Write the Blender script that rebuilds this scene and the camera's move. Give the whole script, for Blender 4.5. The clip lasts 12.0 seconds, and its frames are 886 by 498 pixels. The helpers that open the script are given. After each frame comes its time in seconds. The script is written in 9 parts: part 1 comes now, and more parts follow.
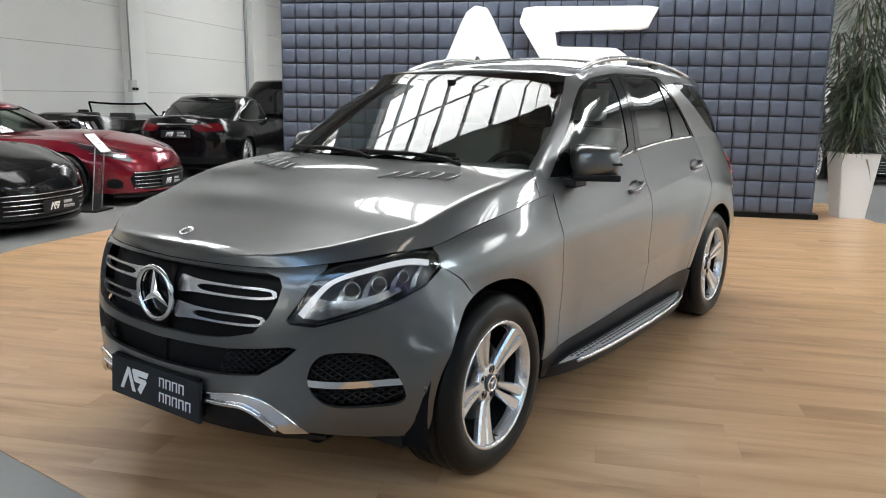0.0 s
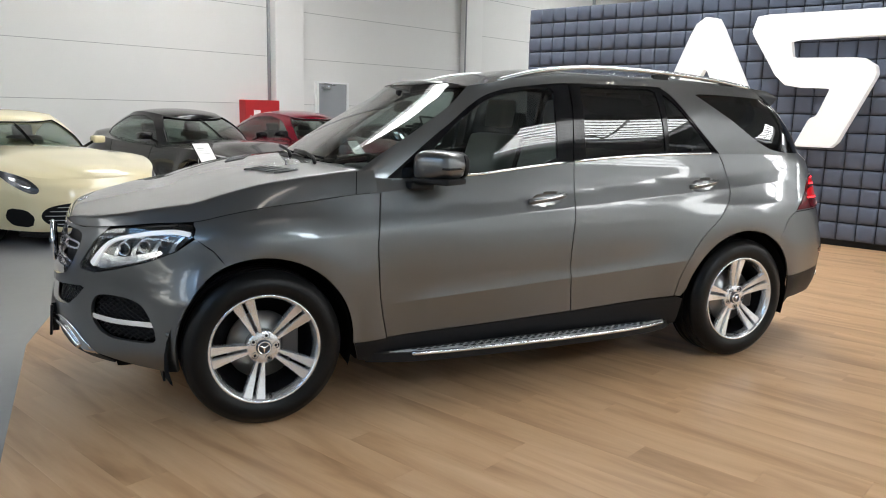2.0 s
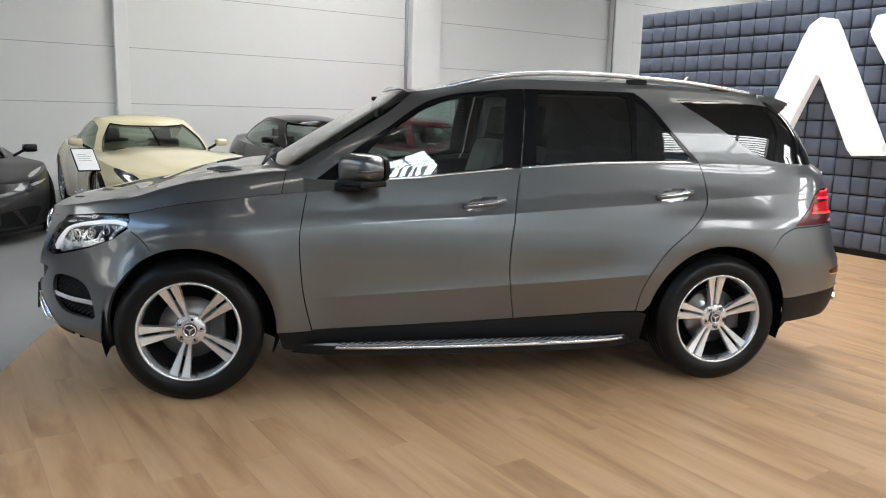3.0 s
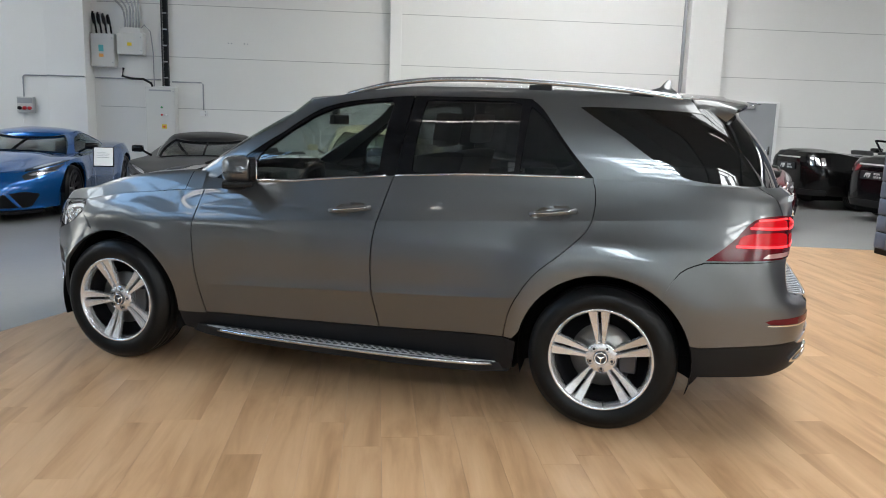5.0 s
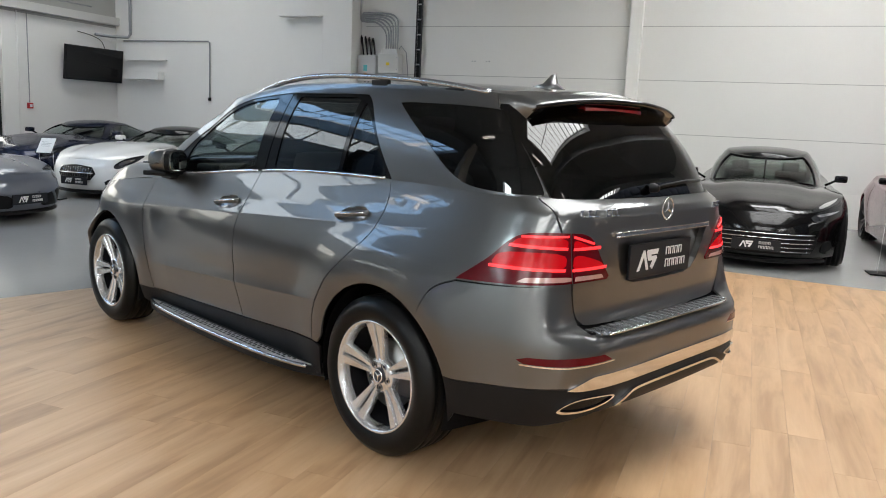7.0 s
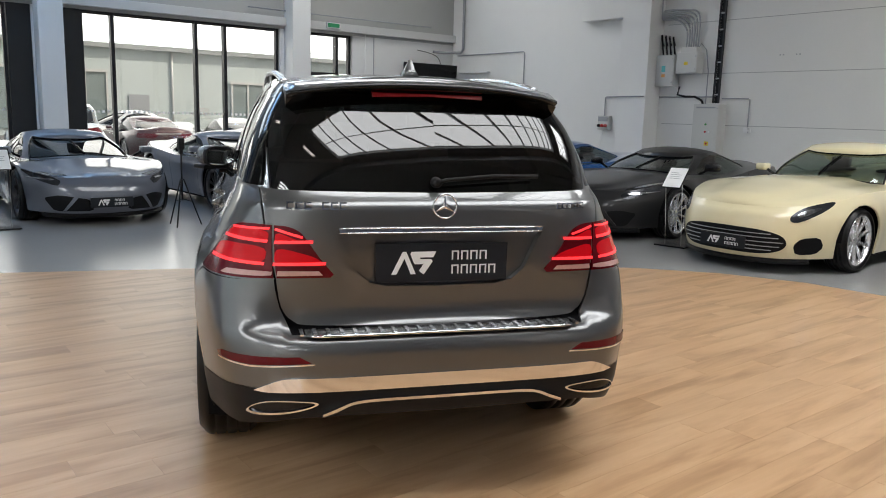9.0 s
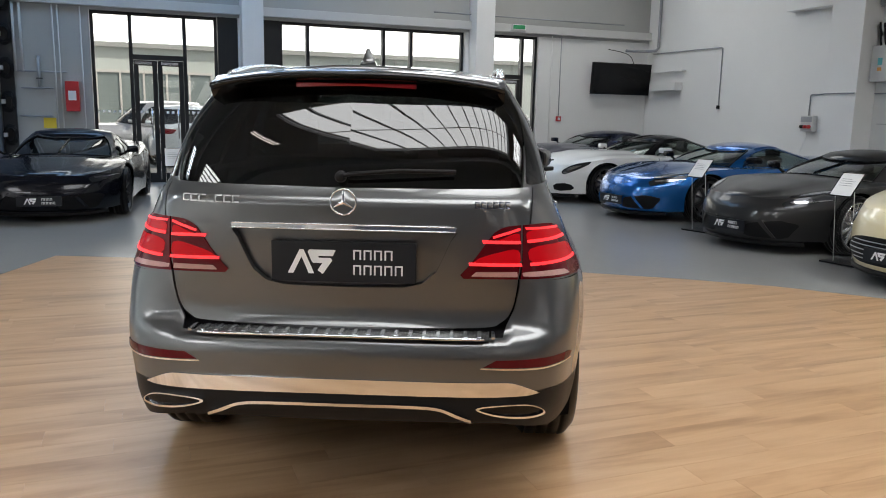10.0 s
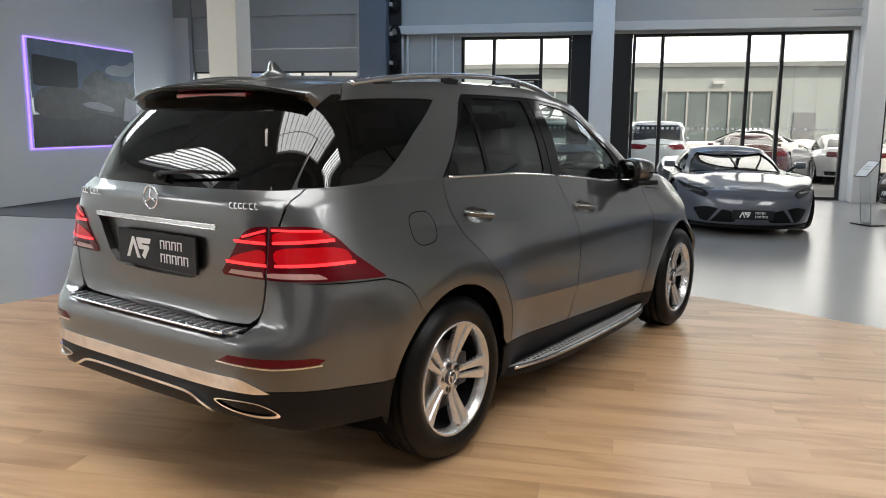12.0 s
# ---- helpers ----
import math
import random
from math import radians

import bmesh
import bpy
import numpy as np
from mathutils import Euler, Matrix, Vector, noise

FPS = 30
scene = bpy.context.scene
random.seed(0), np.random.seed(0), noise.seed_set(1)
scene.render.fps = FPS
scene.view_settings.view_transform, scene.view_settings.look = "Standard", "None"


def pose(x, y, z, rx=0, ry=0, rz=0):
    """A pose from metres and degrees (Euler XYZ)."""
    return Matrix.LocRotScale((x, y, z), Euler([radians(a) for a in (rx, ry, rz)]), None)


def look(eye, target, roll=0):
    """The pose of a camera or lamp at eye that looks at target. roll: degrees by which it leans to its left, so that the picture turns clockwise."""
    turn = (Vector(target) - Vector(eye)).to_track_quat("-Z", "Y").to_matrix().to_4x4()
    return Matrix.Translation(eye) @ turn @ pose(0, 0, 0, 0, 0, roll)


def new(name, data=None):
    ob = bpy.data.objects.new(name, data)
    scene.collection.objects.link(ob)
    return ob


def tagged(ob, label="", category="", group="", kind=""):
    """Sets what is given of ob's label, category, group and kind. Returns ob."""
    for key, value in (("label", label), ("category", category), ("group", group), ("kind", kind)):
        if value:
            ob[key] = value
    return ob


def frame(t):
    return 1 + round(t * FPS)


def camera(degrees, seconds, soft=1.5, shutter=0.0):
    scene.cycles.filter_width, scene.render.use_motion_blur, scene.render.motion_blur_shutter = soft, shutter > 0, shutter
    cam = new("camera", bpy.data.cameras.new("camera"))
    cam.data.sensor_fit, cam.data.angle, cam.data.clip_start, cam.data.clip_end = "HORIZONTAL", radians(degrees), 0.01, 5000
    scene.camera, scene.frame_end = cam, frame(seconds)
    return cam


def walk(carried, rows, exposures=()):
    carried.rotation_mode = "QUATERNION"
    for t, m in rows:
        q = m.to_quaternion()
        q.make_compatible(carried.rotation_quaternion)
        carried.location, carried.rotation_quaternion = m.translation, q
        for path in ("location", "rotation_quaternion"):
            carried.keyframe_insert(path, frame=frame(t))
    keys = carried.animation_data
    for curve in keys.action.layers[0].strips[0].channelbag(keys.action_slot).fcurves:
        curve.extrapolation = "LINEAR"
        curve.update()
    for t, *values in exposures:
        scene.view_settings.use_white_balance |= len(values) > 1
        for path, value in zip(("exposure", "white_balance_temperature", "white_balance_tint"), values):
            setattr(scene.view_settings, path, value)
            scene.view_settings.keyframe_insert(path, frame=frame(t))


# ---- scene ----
cam = camera(59.7, 12.0, 1.0)

PATH = [
    (0, (3.97, 2.414, 1.485), (2.36, 1.293, 1.1), 0.9),
    (0.5, (3.593, 2.989, 1.474), (2.155, 1.652, 1.093), 0.9),
    (1, (3.203, 3.535, 1.493), (1.956, 2.016, 1.119), 1.1),
    (1.5, (2.716, 3.988, 1.475), (1.671, 2.323, 1.107), 1.2),
    (2, (2.17, 4.369, 1.48), (1.338, 2.586, 1.122), 1.4),
    (2.5, (1.56, 4.672, 1.471), (0.953, 2.8, 1.119), 1.4),
    (3, (0.922, 4.868, 1.499), (0.549, 2.934, 1.149), 1.6),
    (5, (-1.82, 4.68, 1.545), (-1.22, 2.803, 1.2), 1.8),
    (5.5, (-2.466, 4.425, 1.539), (-1.644, 2.634, 1.2), 1.9),
    (6, (-3.047, 4.059, 1.536), (-2.022, 2.375, 1.202), 2.0),
    (6.5, (-3.567, 3.634, 1.513), (-2.357, 2.076, 1.186), 2.2),
    (7, (-4.002, 3.13, 1.52), (-2.622, 1.719, 1.195), 2.7),
    (9, (-5.17, 0.778, 1.531), (-3.268, 0.261, 1.19), 1.6),
    (9.5, (-5.205, 0.164, 1.534), (-3.248, -0.068, 1.189), 1.4),
    (10, (-5.058, -0.45, 1.504), (-3.089, -0.386, 1.16), 1.2),
    (10.5, (-4.896, -1.047, 1.522), (-2.959, -0.685, 1.179), 1.0),
    (11, (-4.688, -1.666, 1.506), (-2.827, -1.015, 1.165), 0.8),
    (11.5, (-4.449, -2.242, 1.51), (-2.704, -1.324, 1.177), 0.5),
    (12, (-4.19, -2.807, 1.493), (-2.584, -1.66, 1.172), 0.4),
]
EXPOSURES = [(0, 0.12, 7220, 13), (3, 0.15, 7200, 14), (5, 0.22, 7060, 13), (7, 0.07, 7320, 14), (9, -0.15, 7160, 15), (12, -0.18, 7380, 15)]
walk(cam, [(t, look(eye, target, roll)) for t, eye, target, roll in PATH], EXPOSURES)

# ---- light ----
TURN = 23.0                                  # the hall is turned against the car by this
RM = pose(0, 0, 0, 0, 0, TURN)               # hall coordinates: u to the glass front, v to the left, z up

world = bpy.data.worlds.new("world")
scene.world = world
world.use_nodes = True
wn = world.node_tree.nodes
sky = wn.new("ShaderNodeTexSky")
sky.sky_type = "NISHITA"
sky.sun_disc = False
sky.sun_elevation, sky.sun_rotation = radians(48), radians(200)
sky.dust_density, sky.air_density = 3.0, 1.5
wn["Background"].inputs["Strength"].default_value = 0.15
world.node_tree.links.new(sky.outputs[0], wn["Background"].inputs["Color"])

sun_data = bpy.data.lights.new("sun", "SUN")
sun_data.energy, sun_data.angle, sun_data.color = 4.2, radians(0.5), (1, 0.96, 0.9)
sun = new("sun", sun_data)
sun.matrix_world = look((-6, -30, 34), (0, 0, 0))


def skylight_lamp(u, v, z, su, sv, power, colour=(0.84, 0.93, 1.0)):
    d = bpy.data.lights.new("skylight_lamp", "AREA")
    d.shape, d.size, d.size_y, d.energy, d.color = "RECTANGLE", su, sv, power, colour
    o = new("skylight_lamp", d)
    o.matrix_world = RM @ pose(u, v, z)
    return o


def window_lamp(u, v, z, sv, sz, power, colour=(0.93, 0.97, 1.0)):
    d = bpy.data.lights.new("window_lamp", "AREA")
    d.shape, d.size, d.size_y, d.energy, d.color = "RECTANGLE", sv, sz, power, colour
    o = new("window_lamp", d)
    o.matrix_world = RM @ look((u, v, z), (u - 1, v, z))
    return o


# strips of roof glazing, each (centre u, width)
SKYLIGHTS = ((-15.6, 2.4), (-9.4, 2.4), (-3.7, 3.4), (3.2, 1.9), (9.6, 2.6))
CEIL = 6.6


def sky_runs(u):
    """(start, end, watts a metre, colour) of the glazed runs of a strip."""
    if u > 5:
        # the southern run has no seen counterpart: added to brighten the south-east wall
        return ((-8.6, -2.9, 52, DAY), (-2.4, 5.0, 42, BLUE_SKY))
    if u > 0:
        return ((9.2, 14.6, 165, NORTH_SKY),)
    if u > -5:
        # its southern run is unseen too, there to light the long white wall
        return ((-8.6, -5.9, 170, DAY), (-4.5, 3.0, 88, DAY), (9.2, 14.6, 140, DAY))
    if u > -12:
        return ((9.2, 14.6, 170, DAY),)
    return ((-8.6, 3.0, 100, DAY), (9.2, 14.6, 150, DAY))


DAY, NORTH_SKY, BLUE_SKY = (0.84, 0.93, 1.0), (0.68, 0.86, 1.0), (0.28, 0.57, 1.0)
for u_mid, u_wide in SKYLIGHTS:
    for v0, v1, watts, tone in sky_runs(u_mid):
        skylight_lamp(u_mid, (v0 + v1) / 2, CEIL + 0.32, u_wide - 0.1, v1 - v0 - 0.1, watts * (v1 - v0), tone)
window_lamp(12.3, -3.3, 1.8, 4.0, 3.0, 18)
window_lamp(12.3, 1.25, 1.8, 2.2, 3.0, 12)
window_lamp(12.3, -6.6, 1.8, 1.2, 3.0, 12)
window_lamp(12.3, 6.9, 2.1, 4.0, 1.0, 40, (0.72, 0.87, 1.0))
# blue lamp in the added high band, for blue reflections on the car
window_lamp(12.3, -2.5, 5.85, 13.6, 1.2, 90, (0.34, 0.62, 1.0))


# ---- materials ----
def tex(n, kind, **kw):
    node = n.nodes.new("ShaderNodeTex" + kind)
    for k, v in kw.items():
        node.inputs[k].default_value = v
    return node


def surf(name, base, rough=0.5, metal=0.0, var=0.06, scale=3.0, grain=0.0, gscale=120.0, bump=0.0, bscale=90.0, coat=0.0,
         rvar=0.0, spec=0.5, emit=None, glow=0.0, island=0.0, stretch=None):
    """A painted, cast or woven surface: colour drifts at two scales, roughness and relief by noise."""
    m = bpy.data.materials.new(name)
    m.use_nodes = True
    n = m.node_tree
    b = n.nodes["Principled BSDF"]
    b.inputs["Roughness"].default_value = rough
    b.inputs["Metallic"].default_value = metal
    b.inputs["Specular IOR Level"].default_value = spec
    b.inputs["Coat Weight"].default_value = coat
    b.inputs["Coat Roughness"].default_value = 0.012
    co = n.nodes.new("ShaderNodeTexCoord")
    src = co.outputs["Object"]
    if stretch:
        mp = n.nodes.new("ShaderNodeMapping")
        mp.inputs["Scale"].default_value = stretch
        n.links.new(src, mp.inputs["Vector"])
        src = mp.outputs["Vector"]
    big = tex(n, "Noise", Scale=scale, Detail=5.0, Roughness=0.6)
    n.links.new(src, big.inputs["Vector"])
    ramp = n.nodes.new("ShaderNodeMapRange")
    ramp.inputs["To Min"].default_value, ramp.inputs["To Max"].default_value = 1 - var, 1 + var
    n.links.new(big.outputs["Fac"], ramp.inputs["Value"])
    value = ramp.outputs[0]
    if grain:
        fine = tex(n, "Noise", Scale=gscale, Detail=3.0)
        n.links.new(src, fine.inputs["Vector"])
        r2 = n.nodes.new("ShaderNodeMapRange")
        r2.inputs["To Min"].default_value, r2.inputs["To Max"].default_value = 1 - grain, 1 + grain
        n.links.new(fine.outputs["Fac"], r2.inputs["Value"])
        mul = n.nodes.new("ShaderNodeMath")
        mul.operation = "MULTIPLY"
        n.links.new(value, mul.inputs[0]), n.links.new(r2.outputs[0], mul.inputs[1])
        value = mul.outputs[0]
    if island:
        info = n.nodes.new("ShaderNodeObjectInfo")
        r3 = n.nodes.new("ShaderNodeMapRange")
        r3.inputs["To Min"].default_value, r3.inputs["To Max"].default_value = 1 - island, 1 + island
        n.links.new(info.outputs["Random"], r3.inputs["Value"])
        mul = n.nodes.new("ShaderNodeMath")
        mul.operation = "MULTIPLY"
        n.links.new(value, mul.inputs[0]), n.links.new(r3.outputs[0], mul.inputs[1])
        value = mul.outputs[0]
    mix = n.nodes.new("ShaderNodeVectorMath")
    mix.operation = "SCALE"
    mix.inputs[0].default_value = base[:3]
    n.links.new(value, mix.inputs["Scale"])
    n.links.new(mix.outputs[0], b.inputs["Base Color"])
    if rvar:
        r4 = n.nodes.new("ShaderNodeMapRange")
        r4.inputs["To Min"].default_value, r4.inputs["To Max"].default_value = max(0.02, rough - rvar), rough + rvar
        n.links.new(big.outputs["Fac"], r4.inputs["Value"]), n.links.new(r4.outputs[0], b.inputs["Roughness"])
    if bump:
        bn = tex(n, "Noise", Scale=bscale, Detail=4.0)
        n.links.new(src, bn.inputs["Vector"])
        bp = n.nodes.new("ShaderNodeBump")
        bp.inputs["Strength"].default_value, bp.inputs["Distance"].default_value = bump, 0.01
        n.links.new(bn.outputs["Fac"], bp.inputs["Height"]), n.links.new(bp.outputs[0], b.inputs["Normal"])
    if emit:
        b.inputs["Emission Color"].default_value = (*emit, 1)
        b.inputs["Emission Strength"].default_value = glow
    return m


def glazing(name, tint, rough=0.0):
    """Thin glass: clear or tinted see-through with a real surface reflection."""
    m = bpy.data.materials.new(name)
    m.use_nodes = True
    n = m.node_tree
    n.nodes.remove(n.nodes["Principled BSDF"])
    out = n.nodes["Material Output"]
    tr = n.nodes.new("ShaderNodeBsdfTransparent")
    tr.inputs["Color"].default_value = (*tint, 1)
    gl = n.nodes.new("ShaderNodeBsdfGlossy")
    gl.inputs["Roughness"].default_value = rough
    gl.inputs["Color"].default_value = (1, 1, 1, 1)
    lw = n.nodes.new("ShaderNodeLayerWeight")
    lw.inputs["Blend"].default_value = 0.5
    p5 = n.nodes.new("ShaderNodeMath")
    p5.operation = "POWER"
    p5.inputs[1].default_value = 5.0
    n.links.new(lw.outputs["Facing"], p5.inputs[0])
    fr = n.nodes.new("ShaderNodeMapRange")
    fr.inputs["To Min"].default_value, fr.inputs["To Max"].default_value = 0.065, 1.0
    n.links.new(p5.outputs[0], fr.inputs["Value"])
    mx = n.nodes.new("ShaderNodeMixShader")
    n.links.new(fr.outputs[0], mx.inputs[0]), n.links.new(tr.outputs[0], mx.inputs[1]), n.links.new(gl.outputs[0], mx.inputs[2])
    n.links.new(mx.outputs[0], out.inputs["Surface"])
    return m


def paint(name, base, metal=0.55, rough=0.32, flake=0.08, coat=1.0, coat_ior=1.5):
    m = surf(name, base, rough, metal, var=0.03, scale=1.5, grain=flake, gscale=1400.0, coat=coat, spec=0.2)
    m.node_tree.nodes["Principled BSDF"].inputs["Coat IOR"].default_value = coat_ior
    return m


M_WALL = surf("white_wall_panel", (0.74, 0.735, 0.715), 0.55, var=0.035, scale=0.7, grain=0.015, gscale=40)
M_PLASTER = surf("white_plaster", (0.78, 0.775, 0.755), 0.6, var=0.04, scale=1.2, grain=0.02, gscale=60, bump=0.08, bscale=120)
M_JOINT = surf("panel_joint", (0.42, 0.42, 0.41), 0.7, var=0.05)
M_GREY_PANEL = surf("grey_green_panel", (0.40, 0.40, 0.38), 0.55, var=0.05, scale=0.8)
M_RESIN = surf("grey_resin_floor", (0.29, 0.29, 0.285), 0.23, var=0.06, scale=0.5, grain=0.03, gscale=14, bump=0.015, bscale=8, rvar=0.03)
M_CARPET = surf("dark_carpet", (0.06, 0.062, 0.07), 0.95, var=0.1, scale=2, grain=0.2, gscale=200, bump=0.3, bscale=300)
M_NAVY = surf("navy_leatherette", (0.084, 0.103, 0.148), 0.46, var=0.08, scale=4, grain=0.06, gscale=160, bump=0.12, bscale=420, island=0.10)
M_NAVYBACK = surf("navy_backing", (0.02, 0.023, 0.03), 0.8)
M_BLACKFRAME = surf("black_aluminium", (0.016, 0.017, 0.019), 0.4, var=0.08, spec=0.4)
M_STEEL = surf("galvanised_steel", (0.42, 0.43, 0.44), 0.4, 0.8, var=0.12, scale=9, rvar=0.08)
M_GREYPAINT = surf("grey_painted_steel", (0.32, 0.335, 0.35), 0.45, var=0.05, scale=2, grain=0.02)
M_BLUESTEEL = surf("blue_grey_painted_steel", (0.125, 0.15, 0.185), 0.45, var=0.06, scale=2, grain=0.03)
M_LIGHTGREY = surf("light_grey_enclosure", (0.58, 0.58, 0.56), 0.45, var=0.03, scale=4)
M_RED = surf("red_enamel", (0.52, 0.025, 0.03), 0.35, var=0.05, scale=4)
M_YELLOW = surf("yellow_sticker", (0.75, 0.55, 0.04), 0.5)
M_TEAL = surf("teal_sticker", (0.08, 0.45, 0.48), 0.5)
M_BLACK = surf("black_plastic", (0.008, 0.008, 0.009), 0.45, spec=0.2, var=0.1, scale=6, bump=0.05, bscale=500)
M_GLOSSBLACK = surf("gloss_black", (0.006, 0.006, 0.007), 0.08, var=0.02, spec=0.25)
M_RUBBER = surf("tyre_rubber", (0.005, 0.005, 0.0053), 0.36, spec=0.2, var=0.15, scale=5, grain=0.1, gscale=90, bump=0.05, bscale=160, rvar=0.08)
M_ALLOY = surf("bright_alloy", (0.70, 0.70, 0.705), 0.26, 0.75, var=0.04, scale=5, rvar=0.04, coat=0.3)
M_ALLOYDARK = surf("dark_alloy", (0.06, 0.06, 0.065), 0.35, 0.6, var=0.05)
M_CHROME = surf("chrome", (0.80, 0.80, 0.81), 0.06, 1.0, var=0.01)
M_SATIN = surf("satin_aluminium", (0.62, 0.63, 0.65), 0.25, 0.95, var=0.03, scale=5)
M_BRAKE = surf("brake_disc", (0.30, 0.29, 0.28), 0.35, 0.9, var=0.12, scale=20)
M_GLASS = glazing("clear_window_glass", (0.96, 0.985, 0.98))
M_CARGLASS = glazing("green_tinted_glass", (0.50, 0.58, 0.56))
M_SCREEN = glazing("tinted_windscreen_glass", (0.60, 0.66, 0.64))
M_DOORPRIVACY = glazing("smoked_door_glass", (0.10, 0.107, 0.11))
M_PRIVACY = glazing("dark_privacy_glass", (0.035, 0.038, 0.04))
M_LENS = glazing("clear_lamp_cover", (0.93, 0.94, 0.95))
M_WHITE = surf("white_print", (0.82, 0.82, 0.82), 0.5, var=0.01)
M_PAPER = surf("white_paper", (0.78, 0.78, 0.77), 0.6, var=0.02)
M_PLATE = surf("dark_plate", (0.014, 0.016, 0.020), 0.35, var=0.05, spec=0.25)
M_LINER = surf("wheel_arch_felt", (0.007, 0.007, 0.008), 0.95, var=0.2, scale=30, spec=0.08)
M_PAINT = paint("selenite_grey_paint", (0.134, 0.137, 0.138), 0.84, 0.33, 0.16, 1.0, 1.47)


# ---- mesh tools ----
def finish(bm, name, material, parent=None, label="", smooth=True):
    me = bpy.data.meshes.new(name)
    bm.to_mesh(me)
    bm.free()
    me.materials.append(material)
    if smooth:
        me.polygons.foreach_set("use_smooth", [True] * len(me.polygons))
    ob = new(name, me)
    if parent:
        ob.parent = parent
    if label:
        tagged(ob, label)
    return ob


def part(name, bm, material, parent=None, label="", smooth=True):
    return finish(bm, name, material, parent, label, smooth)


def thing(name, label, category, group="", kind="", m=None):
    ob = new(name)
    ob.empty_display_size = 0.1
    if m is not None:
        ob.matrix_world = m
    return tagged(ob, label, category, group, kind)


def add_box(bm, x0, x1, y0, y1, z0, z1, bevel=0.0, m=None):
    r = bmesh.ops.create_cube(bm, size=1.0)
    vs = r["verts"]
    for v in vs:
        v.co = Vector(((x0 + x1) / 2 + v.co.x * (x1 - x0), (y0 + y1) / 2 + v.co.y * (y1 - y0), (z0 + z1) / 2 + v.co.z * (z1 - z0)))
    if bevel:
        es = list({e for v in vs for e in v.link_edges})
        r = bmesh.ops.bevel(bm, geom=es, offset=bevel, segments=2, profile=0.7, affect="EDGES")
        vs = list({v for f in r["faces"] for v in f.verts} | {v for v in vs if v.is_valid})
    if m is not None:
        bmesh.ops.transform(bm, matrix=m, verts=vs)
    return vs


def box(name, x0, x1, y0, y1, z0, z1, material, parent=None, label="", bevel=0.0, m=None):
    bm = bmesh.new()
    add_box(bm, x0, x1, y0, y1, z0, z1, bevel)
    ob = part(name, bm, material, parent, label, smooth=False)
    if m is not None:
        ob.matrix_world = m
    return ob


def add_tube(bm, pts, r, sides=8, closed=False, flat=1.0):
    """A tube along points; flat squeezes it across."""
    pts = [Vector(p) for p in pts]
    rings = []
    n = len(pts)
    for i, p in enumerate(pts):
        a = pts[(i - 1) % n] if closed or i else p
        b = pts[(i + 1) % n] if closed or i < n - 1 else p
        d = (b - a).normalized()
        up = Vector((0, 0, 1)) if abs(d.z) < 0.95 else Vector((1, 0, 0))
        x = d.cross(up).normalized()
        y = x.cross(d)
        rings.append([bm.verts.new(p + (x * math.cos(k) * r * flat + y * math.sin(k) * r))
                      for k in (2 * math.pi * j / sides for j in range(sides))])
    for i in range(n if closed else n - 1):
        A, B = rings[i], rings[(i + 1) % n]
        for j in range(sides):
            bm.faces.new((A[j], A[(j + 1) % sides], B[(j + 1) % sides], B[j]))
    if not closed:
        bm.faces.new(rings[0][::-1])
        bm.faces.new(rings[-1])


def tube(name, pts, r, material, parent=None, label="", sides=8, closed=False, flat=1.0):
    bm = bmesh.new()
    add_tube(bm, pts, r, sides, closed, flat)
    bmesh.ops.recalc_face_normals(bm, faces=bm.faces)
    return part(name, bm, material, parent, label)


def add_prism(bm, loop, h0, h1, m=None, bevel=0.0):
    """A plate with the outline loop (x, y), from z = h0 to h1."""
    lo = [bm.verts.new((x, y, h0)) for x, y in loop]
    hi = [bm.verts.new((x, y, h1)) for x, y in loop]
    n = len(loop)
    fs = [bm.faces.new(hi), bm.faces.new(lo[::-1])]
    for i in range(n):
        fs.append(bm.faces.new((lo[i], lo[(i + 1) % n], hi[(i + 1) % n], hi[i])))
    if bevel:
        es = list(fs[0].edges)
        bmesh.ops.bevel(bm, geom=es, offset=bevel, segments=2, profile=0.6, affect="EDGES")
    if m is not None:
        bmesh.ops.transform(bm, matrix=m, verts=[v for v in bm.verts if v in set(lo + hi) or True])


def prism(name, loop, h0, h1, material, parent=None, label="", m=None, bevel=0.0, smooth=False):
    bm = bmesh.new()
    add_prism(bm, loop, h0, h1, None, bevel)
    bmesh.ops.recalc_face_normals(bm, faces=bm.faces)
    if m is not None:
        bmesh.ops.transform(bm, matrix=m, verts=bm.verts)
    return part(name, bm, material, parent, label, smooth)


def add_lathe(bm, prof, axis="y", steps=48):
    """Turn (radius, height) pairs round an axis."""
    rings = []
    for r, h in prof:
        ring = []
        for k in range(steps):
            a = 2 * math.pi * k / steps
            c, s = r * math.cos(a), r * math.sin(a)
            ring.append(bm.verts.new({"y": (c, h, s), "z": (c, s, h), "x": (h, c, s)}[axis]))
        rings.append(ring)
    for A, B in zip(rings, rings[1:]):
        for k in range(steps):
            bm.faces.new((A[k], A[(k + 1) % steps], B[(k + 1) % steps], B[k]))
    return rings


def lathe(name, prof, material, parent=None, label="", axis="y", steps=48, cap=False):
    bm = bmesh.new()
    rings = add_lathe(bm, prof, axis, steps)
    if cap:
        bm.faces.new(rings[-1])
        bm.faces.new(rings[0][::-1])
    bmesh.ops.recalc_face_normals(bm, faces=bm.faces)
    return part(name, bm, material, parent, label)


